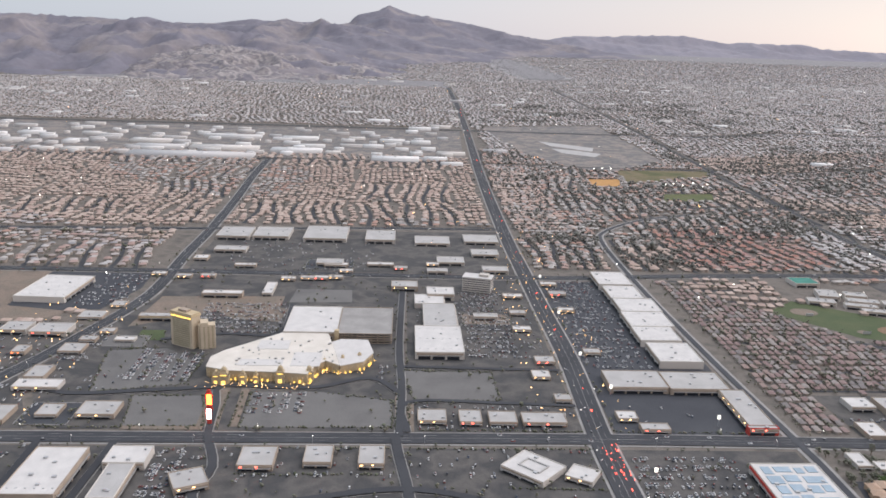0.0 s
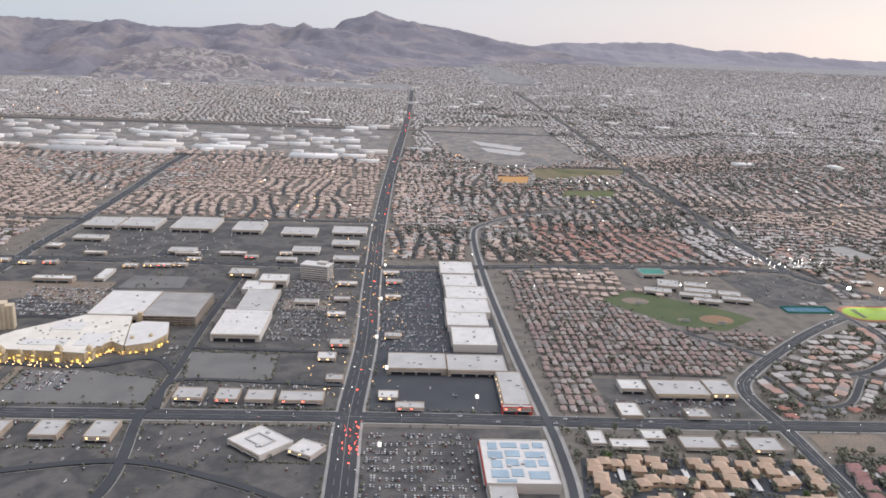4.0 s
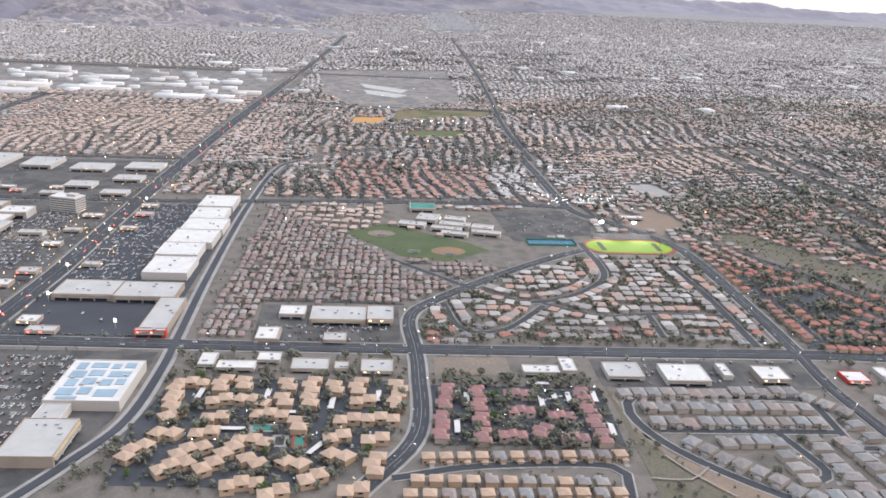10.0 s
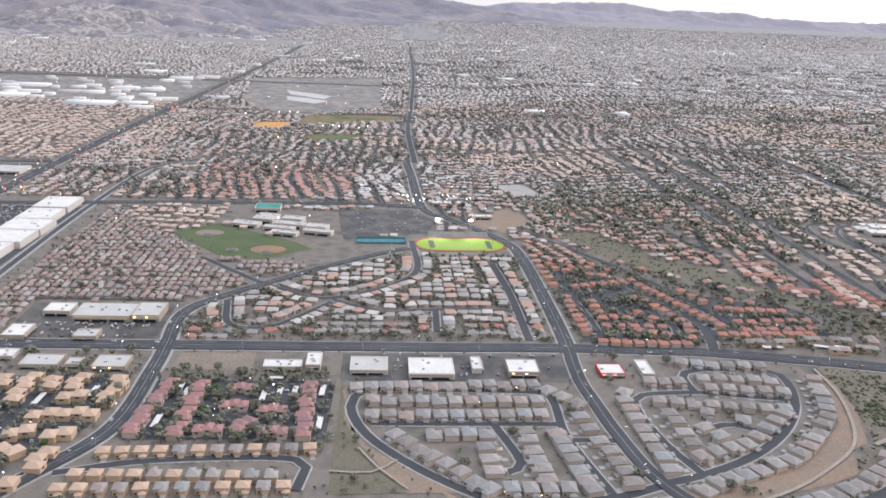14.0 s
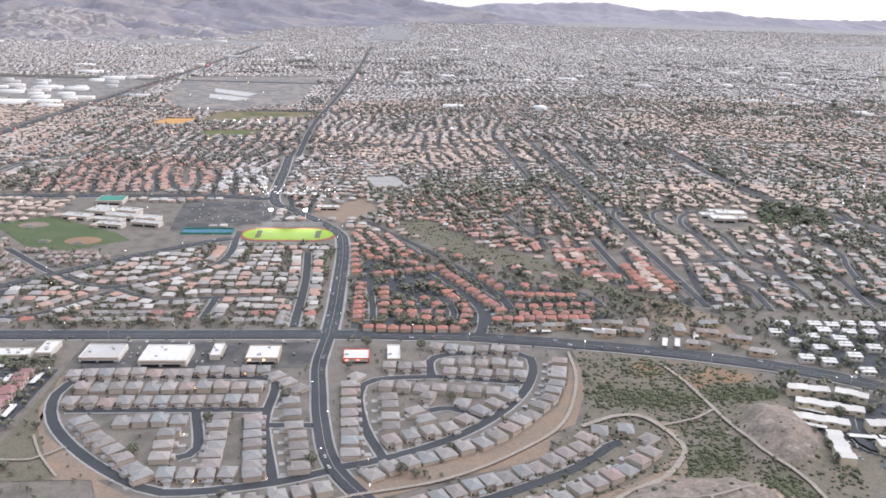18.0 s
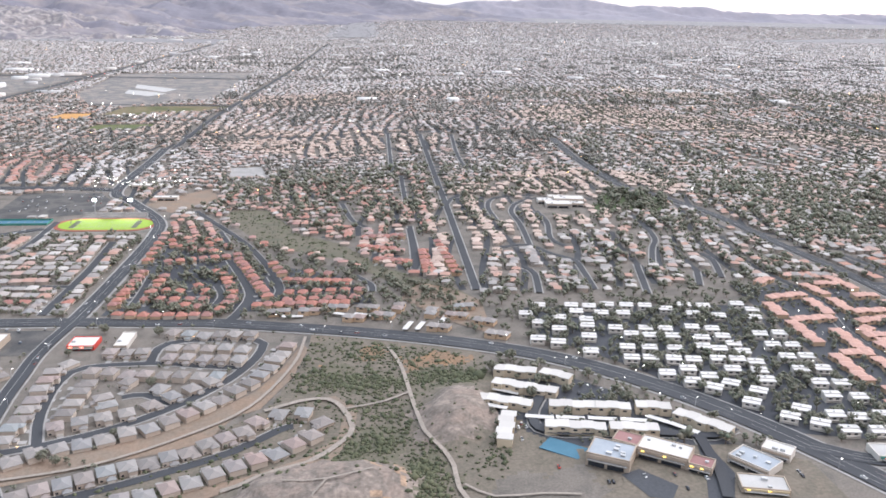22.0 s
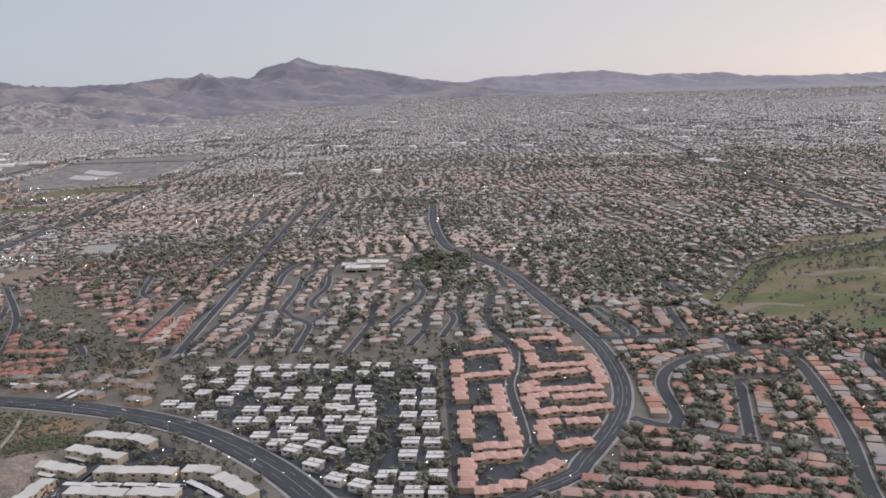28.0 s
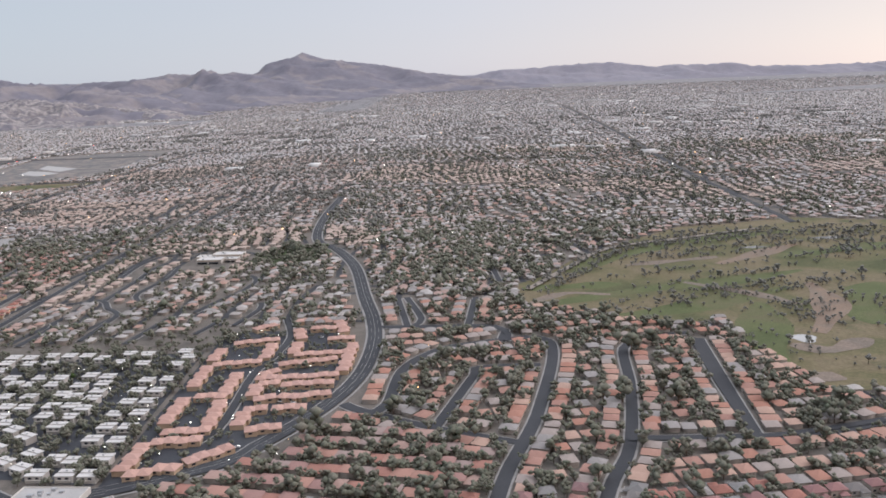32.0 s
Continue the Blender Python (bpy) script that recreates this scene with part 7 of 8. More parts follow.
LOTS_CARS += [
    (1530, 520, 1640, 600, 0.06, True),
    (1840, 510, 1975, 850, 0.03, False),
    (1540, 440, 1730, 480, 0.04, True),
]
cars = np.vstack([slots(*c) for c in LOTS_CARS])
order = np.argsort(cars[:, 1] + rng.uniform(0, 300, len(cars)))
near_cars, far_cars = cars[order[:48]], cars[order[48:]]
car_kinds = [car_kind("white parked car with dark windows", "car_white"), car_kind("silver parked car with dark windows", "metal"), car_kind("black parked car with dark windows", "car_dark"), car_kind("dark red parked car with dark windows", "red_band")]
for n, (x, y, turn) in enumerate(near_cars):
    k = n % 4 if n < 4 else (0, 0, 1, 1, 2, 2, 2, 3)[int(rng.integers(0, 8))]
    m = Matrix.Translation(at(x, y, 0.5)) @ pose(0, 0, 0, 0, 0, turn + 180 * (n % 2))
    if n < 4:
        car_kinds[k].matrix_world = m
    else:
        copy_thing(car_kinds[k], m)
lane_cars = []
for line, half in ROADS[:8]:
    for k in range(2, len(line) - 2):
        if rng.random() < 0.22 and line[k, 1] < 2600:
            d = line[k + 1] - line[k]
            side = rng.choice((-1, 1)) * rng.uniform(0.25, 0.6) * half
            lane_cars.append((line[k, 0] - d[1] / np.linalg.norm(d) * side, line[k, 1] + d[0] / np.linalg.norm(d) * side, math.degrees(math.atan2(d[1], d[0]))))
rest = np.vstack([far_cars, np.asarray(lane_cars, float)])


def stuff_cars(name, label, rows):
    n = len(rows)
    c, s = np.cos(np.radians(rows[:, 2])), np.sin(np.radians(rows[:, 2]))
    z = ground(rows[:, 0], rows[:, 1]) + 0.9
    shape = [(-2.2, -0.9, 0.2), (2.2, -0.9, 0.2), (2.2, 0.9, 0.2), (-2.2, 0.9, 0.2), (-2.2, -0.9, 0.9), (2.2, -0.9, 0.9), (2.2, 0.9, 0.9), (-2.2, 0.9, 0.9), (-1.4, -0.8, 0.92), (1.4, -0.8, 0.92), (1.4, 0.8, 0.92), (-1.4, 0.8, 0.92), (-0.8, -0.6, 1.5), (0.9, -0.6, 1.5), (0.9, 0.6, 1.5), (-0.8, 0.6, 1.5)]
    V = np.empty((n, 16, 3))
    for k, (x, y, h) in enumerate(shape):
        V[:, k] = np.stack([rows[:, 0] + x * c - y * s, rows[:, 1] + x * s + y * c, z + h], 1)
    quads = lambda fs: np.concatenate([(np.arange(n) * 16)[:, None] + np.array([f]) for f in fs])
    body = quads(((0, 1, 5, 4), (1, 2, 6, 5), (2, 3, 7, 6), (3, 0, 4, 7), (4, 5, 6, 7), (12, 13, 14, 15)))
    cabin = quads(((8, 9, 13, 12), (9, 10, 14, 13), (10, 11, 15, 14), (11, 8, 12, 15)))
    return tagged(new(name, raw_mesh(name, V.reshape(-1, 3), [(body, 0), (cabin, 1)], [M["car_any"], M["glass"]])), label, "cars", kind="stuff")


stuff_cars("cars_in_lots", "cars of many colours parked in rows and driving", rest)


# ---- lamps ----
lamp_kind = thing("street_lamp", "steel street lamp with a lit head", "street lamp", 0, -3000, group="street lamps")
bm = bmesh.new()
bmesh.ops.create_cone(bm, cap_ends=True, segments=6, radius1=0.16, radius2=0.09, depth=10, matrix=Matrix.Translation((0, 0, 4.5)))
part("pole", bm, M["metal"], lamp_kind)
part("arm", boxes((0, -0.07, 9.2, 2.2, 0.07, 9.4)), M["metal"], lamp_kind)
part("lamp_head", boxes((1.6, -0.26, 9.0, 2.5, 0.26, 9.25)), M["lamp_white"], lamp_kind, "glowing lamp head")
spots = []
for line, half in ROADS[:8]:
    run = np.concatenate([[0], np.cumsum(np.linalg.norm(np.diff(line, axis=0), axis=1))])
    for n, u in enumerate(np.arange(20, run[-1], 62)):
        k = min(len(line) - 2, int(np.searchsorted(run, u) - 1))
        d = (line[k + 1] - line[k]) / (run[k + 1] - run[k])
        side = 1 if n % 2 else -1
        x, y = line[k, 0] - d[1] * (half - 1) * side, line[k, 1] + d[0] * (half - 1) * side
        if -500 < x < 2300 and y < 1300:
            spots.append((x, y, math.degrees(math.atan2(d[1], d[0])) - 90 * side))
for n, (x, y, turn) in enumerate(spots[:90]):
    m = Matrix.Translation(at(x, y)) @ pose(0, 0, 0, 0, 0, turn)
    if n:
        copy_thing(lamp_kind, m)
    else:
        lamp_kind.matrix_world = m
sign_kind = thing("roadside_sign", "white lit sign box on a tall pole", "sign", 0, -3000, group="roadside signs")
part("pole", boxes((-0.3, -0.3, -0.5, 0.3, 0.3, 12)), M["metal"], sign_kind)
part("sign_box", boxes((-1.7, -0.5, 9, 1.7, 0.5, 13.5)), M["lamp_sign"], sign_kind, "white glowing sign box")
for n, (x, y) in enumerate(((234, 1213), (233, 1045), (249, 939), (235, 1405), (352, 859), (247, 742))):
    m = Matrix.Translation(at(x, y))
    if n:
        copy_thing(sign_kind, m)
    else:
        sign_kind.matrix_world = m


def glints(name, label, x, y, h, r, material):
    v, f = clumps(x, y, ground(x, y) + h, r, 1.0)
    return tagged(new(name, raw_mesh(name, v, [(f, 0)], [M[material]])), label, "lights", kind="stuff")


near = np.vstack([np.asarray(g)[rng.random(len(g)) < 0.16] for g in LOTS])
near = near + rng.normal(0, 6, near.shape)
glints("porch_lights", "small warm porch lights on houses", near[:, 0], near[:, 1], 3.0, rng.uniform(0.25, 0.5, len(near)), "lamp_amber")
n = 100
glints("yard_lights", "small white lamps between the apartments", np.concatenate([rng.uniform(445, 660, n // 3), rng.uniform(700, 864, n // 4), rng.uniform(1590, 1825, n // 2), rng.uniform(1840, 1980, n // 2)]),
       np.concatenate([rng.uniform(560, 770, n // 3), rng.uniform(625, 735, n // 4), rng.uniform(530, 790, n // 2), rng.uniform(520, 860, n // 2)]), 4.0, rng.uniform(0.3, 0.55, n // 3 + n // 4 + n // 2 * 2), "lamp_white")
n = 420
glints("distant_white_lights", "scattered white street lights far across the city", rng.uniform(-1800, 5200, n), 1300 + 4500 * rng.random(n) ** 1.3, 8.0, rng.uniform(0.6, 1.3, n), "lamp_white")
n = 260
glints("distant_amber_lights", "scattered amber lights far across the city", rng.uniform(-1800, 5200, n), 1300 + 5500 * rng.random(n), 8.0, rng.uniform(0.6, 1.4, n), "lamp_amber")
fx, fy = np.asarray([(585, 2582), (614, 2599), (640, 2592), (736, 2332), (763, 2345), (782, 2322), (825, 2364), (836, 2313), (860, 2343)], float).T
glints("field_lights", "white floodlights round far ball fields", fx, fy, 16.0, np.full(len(fx), 1.7), "lamp_white")
n = 60
glints("plaza_lights", "white and warm lights of a far shopping plaza", rng.uniform(920, 1090, n), rng.uniform(1480, 1560, n), 5.0, rng.uniform(0.5, 1.0, n), "lamp_white")
n = 360
dist = 6500 + 8500 * rng.random(n)
glints("horizon_lights", "faint strings of lights below the mountains", 1500 + (dist - 3000) * rng.uniform(0.0, 0.75, n), dist, 10.0, rng.uniform(0.9, 1.8, n), "lamp_white")
main = ROADS[1][0]
pick = main[(main[:, 1] > 700) & (main[:, 1] < 5200)]
pick = pick[rng.random(len(pick)) < np.where(pick[:, 1] < 1600, 0.25, 0.1)]
glints("tail_lights", "red tail lights along the main road", pick[:, 0] + rng.uniform(2, 10, len(pick)), pick[:, 1], 2.0, rng.uniform(0.35, 0.8, len(pick)) * (1 + pick[:, 1] / 5000), "lamp_red")
glints("head_lights", "white head lights along the main road", pick[:, 0] - rng.uniform(2, 10, len(pick)), pick[:, 1] + 7, 2.0, rng.uniform(0.3, 0.5, len(pick)) * (1 + pick[:, 1] / 6000), "lamp_white")
bx, by = rng.uniform(208, 226, 26), rng.uniform(740, 812, 26)
glints("queue_lights", "red brake lights of cars waiting at the crossing", bx, by, 1.8, rng.uniform(0.35, 0.7, 26), "lamp_red")


# ---- trees that stand near ----
def tree_kind(label, height, spread, tones, seed):
    r = random.Random(seed)
    ob = thing("tree", label, "tree", 0, -3000, group="near trees")
    bm = bmesh.new()
    bmesh.ops.create_cone(bm, cap_ends=True, segments=6, radius1=height * 0.035, radius2=height * 0.018, depth=height * 0.6, matrix=Matrix.Translation((0, 0, height * 0.26)))
    for k in range(4):
        a = k * 1.6 + r.random()
        m = Matrix.Translation((0, 0, height * (0.35 + 0.05 * k))) @ Matrix.Rotation(a, 4, "Z") @ Matrix.Rotation(0.8, 4, "Y")
        bmesh.ops.create_cone(bm, cap_ends=True, segments=4, radius1=height * 0.014, radius2=height * 0.005, depth=height * 0.4, matrix=m @ Matrix.Translation((0, 0, height * 0.2)))
    part("trunk", bm, M["bark"], ob)
    bm = bmesh.new()
    for k in range(80):
        a, q = r.uniform(0, 6.28), r.random() ** 0.5
        zz = r.uniform(-0.5, 0.5)
        rad = spread * q * math.sqrt(max(0.1, 1 - 3 * zz * zz))
        c = Vector((rad * math.cos(a), rad * math.sin(a), height * (0.68 + zz * 0.6)))
        size = spread * r.uniform(0.13, 0.27)
        vs = [bm.verts.new(c + Vector(o) * size * r.uniform(0.6, 1.3)) for o in OCTA]
        for f in OCTF:
            bm.faces.new([vs[i] for i in f])
    crown = part("crown", bm, M[tones], ob)
    crown.data.polygons.foreach_set("use_smooth", np.ones(len(crown.data.polygons), bool))
    return ob


tree_kinds = [tree_kind("spreading dark green yard tree", 8, 4.2, "leaf", 1), tree_kind("round olive-green tree between houses", 6.5, 3.6, "leaf", 2), tree_kind("tall dark pine-like tree between houses", 11, 3.2, "leaf", 3), tree_kind("bright green leafy tree by apartments", 7.5, 3.8, "leaf_bright", 5)]


def tree_places(poly, n, gap=6.5):
    poly = np.asarray(poly, float)
    lo, hi = poly.min(0), poly.max(0)
    x, y = rng.uniform(lo[0], hi[0], n * 4), rng.uniform(lo[1], hi[1], n * 4)
    ok = inside(x, y, poly) & (road_gap(x, y) > 1.0) & ~clear_rect(x, y)
    out, have = [], np.asarray(TAKEN, float)
    for a, b in zip(x[ok], y[ok]):
        if ((have[:, 0] - a) ** 2 + (have[:, 1] - b) ** 2).min() > gap * gap:
            out.append((a, b))
        if len(out) == n:
            break
    return np.asarray(out)


stand_in = np.vstack([tree_places([(1575, 700), (1640, 645), (1745, 510), (1832, 495), (1830, 800), (1580, 800)], 90, 7.5), tree_places(MAUVE, 40, 7), tree_places(TAN, 40, 9), tree_places([(1515, 508), (1535, 690), (1640, 625), (1738, 500), (1690, 515)], 9, 8), tree_places(LOOP, 90, 9), tree_places(TRACT, 24, 9)])
for n, (x, y) in enumerate(stand_in):
    k = n % 4 if n < 4 else int(rng.choice((0, 1, 2, 0, 1, 3 if y < 760 and x < 900 else 0)))
    m = Matrix.Translation(at(x, y)) @ pose(0, 0, 0, 0, 0, rng.uniform(0, 360)) @ Matrix.Scale(rng.uniform(0.75, 1.3), 4)
    if n < 4:
        tree_kinds[k].matrix_world = m
    else:
        made = copy_thing(tree_kinds[k], m.normalized())
        made.scale = (m.to_scale()[0],) * 3
for name, poly, n, gap, size in (("flats", [(1575, 700), (1640, 645), (1745, 510), (1832, 495), (1830, 800), (1580, 800)], 640, 6.8, 3.0), ("condominiums", [(1835, 500), (1940, 560), (1990, 660), (1980, 870), (1835, 880)], 240, 8.5, 2.4), ("mauve", MAUVE, 330, 6, 3.0), ("peach", TAN, 520, 8.5, 2.8), ("townhouses", [(1515, 508), (1535, 690), (1640, 625), (1738, 500), (1690, 515)], 60, 6.5, 2.3), ("curved_streets", LOOP, 1300, 6.5, 4.3), ("villas", RED, 420, 6.5, 4.3), ("tract", TRACT, 280, 7.5, 1.8), ("red_houses", VERDE, 1000, 6.5, 3.0), ("roadside_north", [(1130, 834), (1415, 782), (1560, 712), (1590, 800), (1830, 800), (1995, 880), (1995, 930), (1830, 905), (1400, 890), (1130, 850)], 420, 7, 3.2), ("low_houses", FOOT, 950, 6.5, 2.9), ("beige", BEIGE, 60, 7, 2.2), ("roadside_south", [(1600, 640), (1690, 560), (1730, 500), (1560, 515), (1540, 660)], 90, 6.5, 2.5), ("school_lawn", [(1770, 1224), (1887, 1213), (1909, 1336), (1814, 1345)], 190, 3, 4.5)):
    p = tree_places(poly, n, gap)
    stuff_trees("trees_" + name, "dark green and olive trees between buildings", p[:, 0], p[:, 1], size * rng.lognormal(0, 0.32, len(p)), each=11)

# small trees and palms along the lanes and lots of the shops
lane_x, lane_y = [], []
for line, half in ROADS:
    if line[:, 1].max() < 1450 and line[:, 0].max() < 300 and half < 9 or half > 12:
        pts = line[(line[:, 0] < 1300) & (line[:, 1] < 1600)]
        if len(pts) < 2:
            continue
        for side in (1, -1):
            keep = rng.random(len(pts)) < 0.45
            lane_x.append(pts[keep, 0] + side * (half + 2.5) * (1 if abs(pts[-1, 0] - pts[0, 0]) < abs(pts[-1, 1] - pts[0, 1]) else 0.1) + rng.normal(0, 1, keep.sum()))
            lane_y.append(pts[keep, 1] + side * (half + 2.5) * (0.1 if abs(pts[-1, 0] - pts[0, 0]) < abs(pts[-1, 1] - pts[0, 1]) else 1) + rng.normal(0, 1, keep.sum()))
lane_x.append(rng.uniform(-380, 190, 260)), lane_y.append(rng.uniform(845, 1400, 260))
lane_x.append(rng.uniform(-400, 400, 160)), lane_y.append(rng.uniform(560, 805, 160))
lane_x, lane_y = np.concatenate(lane_x), np.concatenate(lane_y)
ok = ~clear_rect(lane_x, lane_y) & (road_gap(lane_x, lane_y) > 0.5)
stuff_trees("trees_lots", "small dark trees and palms along lanes and car parks", lane_x[ok], lane_y[ok], rng.lognormal(0.75, 0.3, ok.sum()), each=4)

# hedges and shrubs round the car parks
hx, hy = [], []
for poly in ([(-300, 846), (-214, 847), (-232, 924), (-312, 922)], [(-176, 845), (-12, 848), (-13, 916), (-100, 938), (-178, 936)], [(-364, 930), (-262, 956), (-256, 1040), (-312, 1076), (-386, 1060)], [(14, 917), (113, 919), (111, 1002), (-4, 1006)], [(8, 842), (196, 842)], [(-390, 842), (-300, 842)],
             [(-250, 1060), (-262, 1040), (-250, 1000)], [(-330, 1095), (-262, 1062)], [(232, 842), (404, 842)], [(-160, 746), (-20, 748)], [(100, 725), (190, 722)], [(-170, 800), (-8, 802)], [(8, 800), (200, 802)], [(-200, 846), (-206, 960)], [(-186, 846), (-188, 955)], [(6, 846), (6, 905)], [(-8, 846), (-4, 980)]):
    closed = poly + poly[:1] if len(poly) > 3 else poly
    for (ax, ay), (bx, by) in zip(closed[:-1], closed[1:]):
        m = int(math.hypot(bx - ax, by - ay) / 2.0)
        t = np.linspace(0, 1, m)
        hx.append(ax + (bx - ax) * t + rng.normal(0, 1.0, m)), hy.append(ay + (by - ay) * t + rng.normal(0, 1.0, m))
hx, hy = np.concatenate(hx), np.concatenate(hy)
ok = ~clear_rect(hx, hy) & (rng.random(len(hx)) < 0.7)
hx, hy = hx[ok], hy[ok]
v, f = clumps(hx, hy, ground(hx, hy) + 1.0, rng.lognormal(0.1, 0.35, len(hx)), 0.9)
tagged(new("hedges", raw_mesh("hedges", v, [(f, 0)], [M["hedge"]])), "dark clipped hedges and shrubs round the car parks", "hedges", kind="stuff")
rings, pads = [], [[], [], []]
for x0, y0, x1, y1 in RECTS:
    if x1 - x0 < 66 and y1 - y0 < 60 and x0 < 420:
        g = 9.0 + (x1 - x0) * 0.12
        loop = np.array([(x0 - g, y0 - g), (x1 + g, y0 - g), (x1 + g, y1 + g * 0.6), (x0 - g, y1 + g * 0.6), (x0 - g, y0 - g)], float)
        line = np.vstack([a + (b - a) * np.linspace(0, 1, 5)[:-1, None] for a, b in zip(loop[:-1], loop[1:])])
        if (road_gap(line[:, 0], line[:, 1]) > 2).all() and not clear_rect(line[:, 0], line[:, 1]).any():
            rings += [ribbon(np.vstack([line, line[:1]]), 0.5, -0.5, 0.75), ]
            pads[len(rings) % 3].append((np.array([(x, y, float(ground(x, y)) + 0.66) for x, y in loop[:4]]), np.array([[0, 1, 2, 3]])))
            m = int((x1 - x0 + y1 - y0) * 0.8)
            pick = line[rng.integers(0, len(line), m)] + rng.normal(0, 3.0, (m, 2))
            hx, hy = np.append(hx, pick[:, 0]), np.append(hy, pick[:, 1])
v, f = join(rings)
for pad, tone in zip(pads, ("desert", "lot_dark", "lot_light")):
    pv, pf = join(pad)
    tagged(new("pavement_forecourt", raw_mesh("pavement_forecourt", pv, [(pf, 0)], [M[tone]])), "forecourts and planted ground round small shops", "pavement", kind="structure")
tagged(new("pavement_kerbs", raw_mesh("pavement_kerbs", v, [(f, 0)], [M["concrete"]])), "pale kerbs round the shops and their forecourts", "kerb", kind="structure")
ok = ~clear_rect(hx, hy) & (road_gap(hx, hy) > 0.5)
v, f = clumps(hx[ok], hy[ok], ground(hx[ok], hy[ok]) + 1.1, rng.lognormal(0.15, 0.35, ok.sum()), 0.9)
tagged(new("shrubs", raw_mesh("shrubs", v, [(f, 0)], [M["leaf"]])), "olive shrubs and small palms round the shops", "shrubs", kind="stuff")
n = 46
glints("casino_lights", "gold and white lamps along the casino front", np.concatenate([rng.uniform(-248, -112, n), rng.uniform(-112, -50, 12)]), np.concatenate([rng.uniform(940, 955, n), rng.uniform(985, 1000, 12)]), 3.5, rng.uniform(0.35, 0.7, n + 12), "lamp_amber")
n = 150
glints("shop_lights", "warm lights at shop fronts and lanes", np.concatenate([rng.uniform(-540, -400, n // 2), rng.uniform(150, 270, n)]), np.concatenate([rng.uniform(850, 1250, n // 2), rng.uniform(840, 1800, n)]), 4.0, rng.uniform(0.4, 0.9, n // 2 + n), "lamp_amber")

# golf course trees in loose lines along the fairways
gx, gy = [], []
for k in range(80):
    x0, y0, a, m = rng.uniform(2180, 2750), rng.uniform(860, 1330), rng.uniform(0.1, 0.6), int(rng.integers(14, 34))
    u = np.cumsum(rng.uniform(4, 13, m))
    gx.append(x0 + u * math.cos(a) + rng.normal(0, 5, m))
    gy.append(y0 + u * math.sin(a) + 10 * np.sin(u / 50) + rng.normal(0, 5, m))
for k in range(16):
    m = int(rng.integers(14, 30))
    gx.append(rng.uniform(2400, 2700) + rng.normal(0, 22, m))
    gy.append(rng.uniform(640, 900) + rng.normal(0, 22, m))
edge = smooth([(2196, 985), (2272, 1105), (2352, 1222), (2490, 1286), (2640, 1345)], 5.0)
for off in (7, 12, -9):
    gx.append(edge[:, 0] + off + rng.normal(0, 4, len(edge))), gy.append(edge[:, 1] - off + rng.normal(0, 4, len(edge)))
gx, gy = np.concatenate(gx), np.concatenate(gy)
ok = inside(gx, gy, GOLF) & (rng.random(len(gx)) < 0.8)
stuff_trees("trees_golf", "trees in lines along the fairways, leaves paled for haze", gx[ok], gy[ok], rng.lognormal(1.0, 0.35, ok.sum()), each=7, leaf="mid_leaf_hazed")

# dry scrub on the wash and the sandstone
WASHES = [[(1170, 420), (1240, 520), (1300, 560), (1345, 610), (1366, 690), (1370, 765), (1540, 672), (1510, 600), (1530, 500), (1480, 400)], [(1261, 1307), (1321, 1152), (1382, 1087), (1448, 956), (1519, 871), (1544, 823), (1521, 812), (1469, 872), (1405, 977), (1352, 1044), (1283, 1092), (1197, 1266), (1205, 1319)]]
for name, poly, n in (("wash", WASHES[0], 50000), ("north_wash", WASHES[1], 9000)):
    p = np.asarray(poly, float)
    x, y = rng.uniform(p[:, 0].min(), p[:, 0].max(), n), rng.uniform(p[:, 1].min(), p[:, 1].max(), n)
    thick = 0.9 * bump(x, y, 1412, 646, 52, 20, -18) + bump(x, y, 1494, 640, 32, 18, -10) + 0.9 * bump(x, y, 1425, 535, 30, 18, 20) + bump(x, y, 1466, 472, 13, 46, 0) + 0.5 * bump(x, y, 1300, 500, 40, 10, 30) + 0.35 * bump(x, y, 1440, 700, 62, 24, -25) + 0.3 * bump(x, y, 1436, 585, 30, 30) + 0.2 * bump(x, y, 1530, 500, 26, 22)
    thick = thick * rng.uniform(0.5, 1, n) + (0.35 if name == "north_wash" else 0.05)
    ok = inside(x, y, p) & (rng.random(n) < thick * (1 - ease(mound(x, y), 2, 5) * 0.85))
    x, y = x[ok], y[ok]
    v, f = clumps(x, y, ground(x, y) + 0.7, rng.lognormal(0.3, 0.45, len(x)), 0.7)
    tagged(new("scrub_" + name, raw_mesh("scrub_" + name, v, [(f, 0)], [M["scrub"]])), "grey-green desert scrub on dry ground", "scrub", kind="stuff")

# warehouses behind the houses and large roofs far off
wx, wy, ww, wd = [], [], [], []
for x, y, w in [(-692, 2740, 399), (-838, 2900, 161), (-619, 2904, 228), (-904, 3036, 138), (-372, 2885, 171), (-1279, 2950, 42), (-1082, 2792, 70), (-34, 2750, 155), (-52, 3184, 93), (55, 3166, 74), (-397, 3196, 132), (-1378, 3173, 82), (-630, 3200, 173), (58, 3601, 96), (-124, 3866, 99)]:
    wx.append(x), wy.append(y), ww.append(w), wd.append(min(95, 42 + 0.15 * w))
for y in np.arange(2760, 3540, 78):
    for x in np.arange(-2300, 200, 105):
        if rng.random() < 0.7:
            wx.append(x + rng.uniform(-50, 50)), wy.append(y + rng.uniform(-35, 35)), ww.append(rng.lognormal(3.6, 0.45)), wd.append(rng.uniform(18, 42))
for _ in range(150):
    wx.append(rng.uniform(-2500, 5000)), wy.append(rng.uniform(2600, 7600)), ww.append(rng.uniform(30, 110)), wd.append(rng.uniform(25, 70))
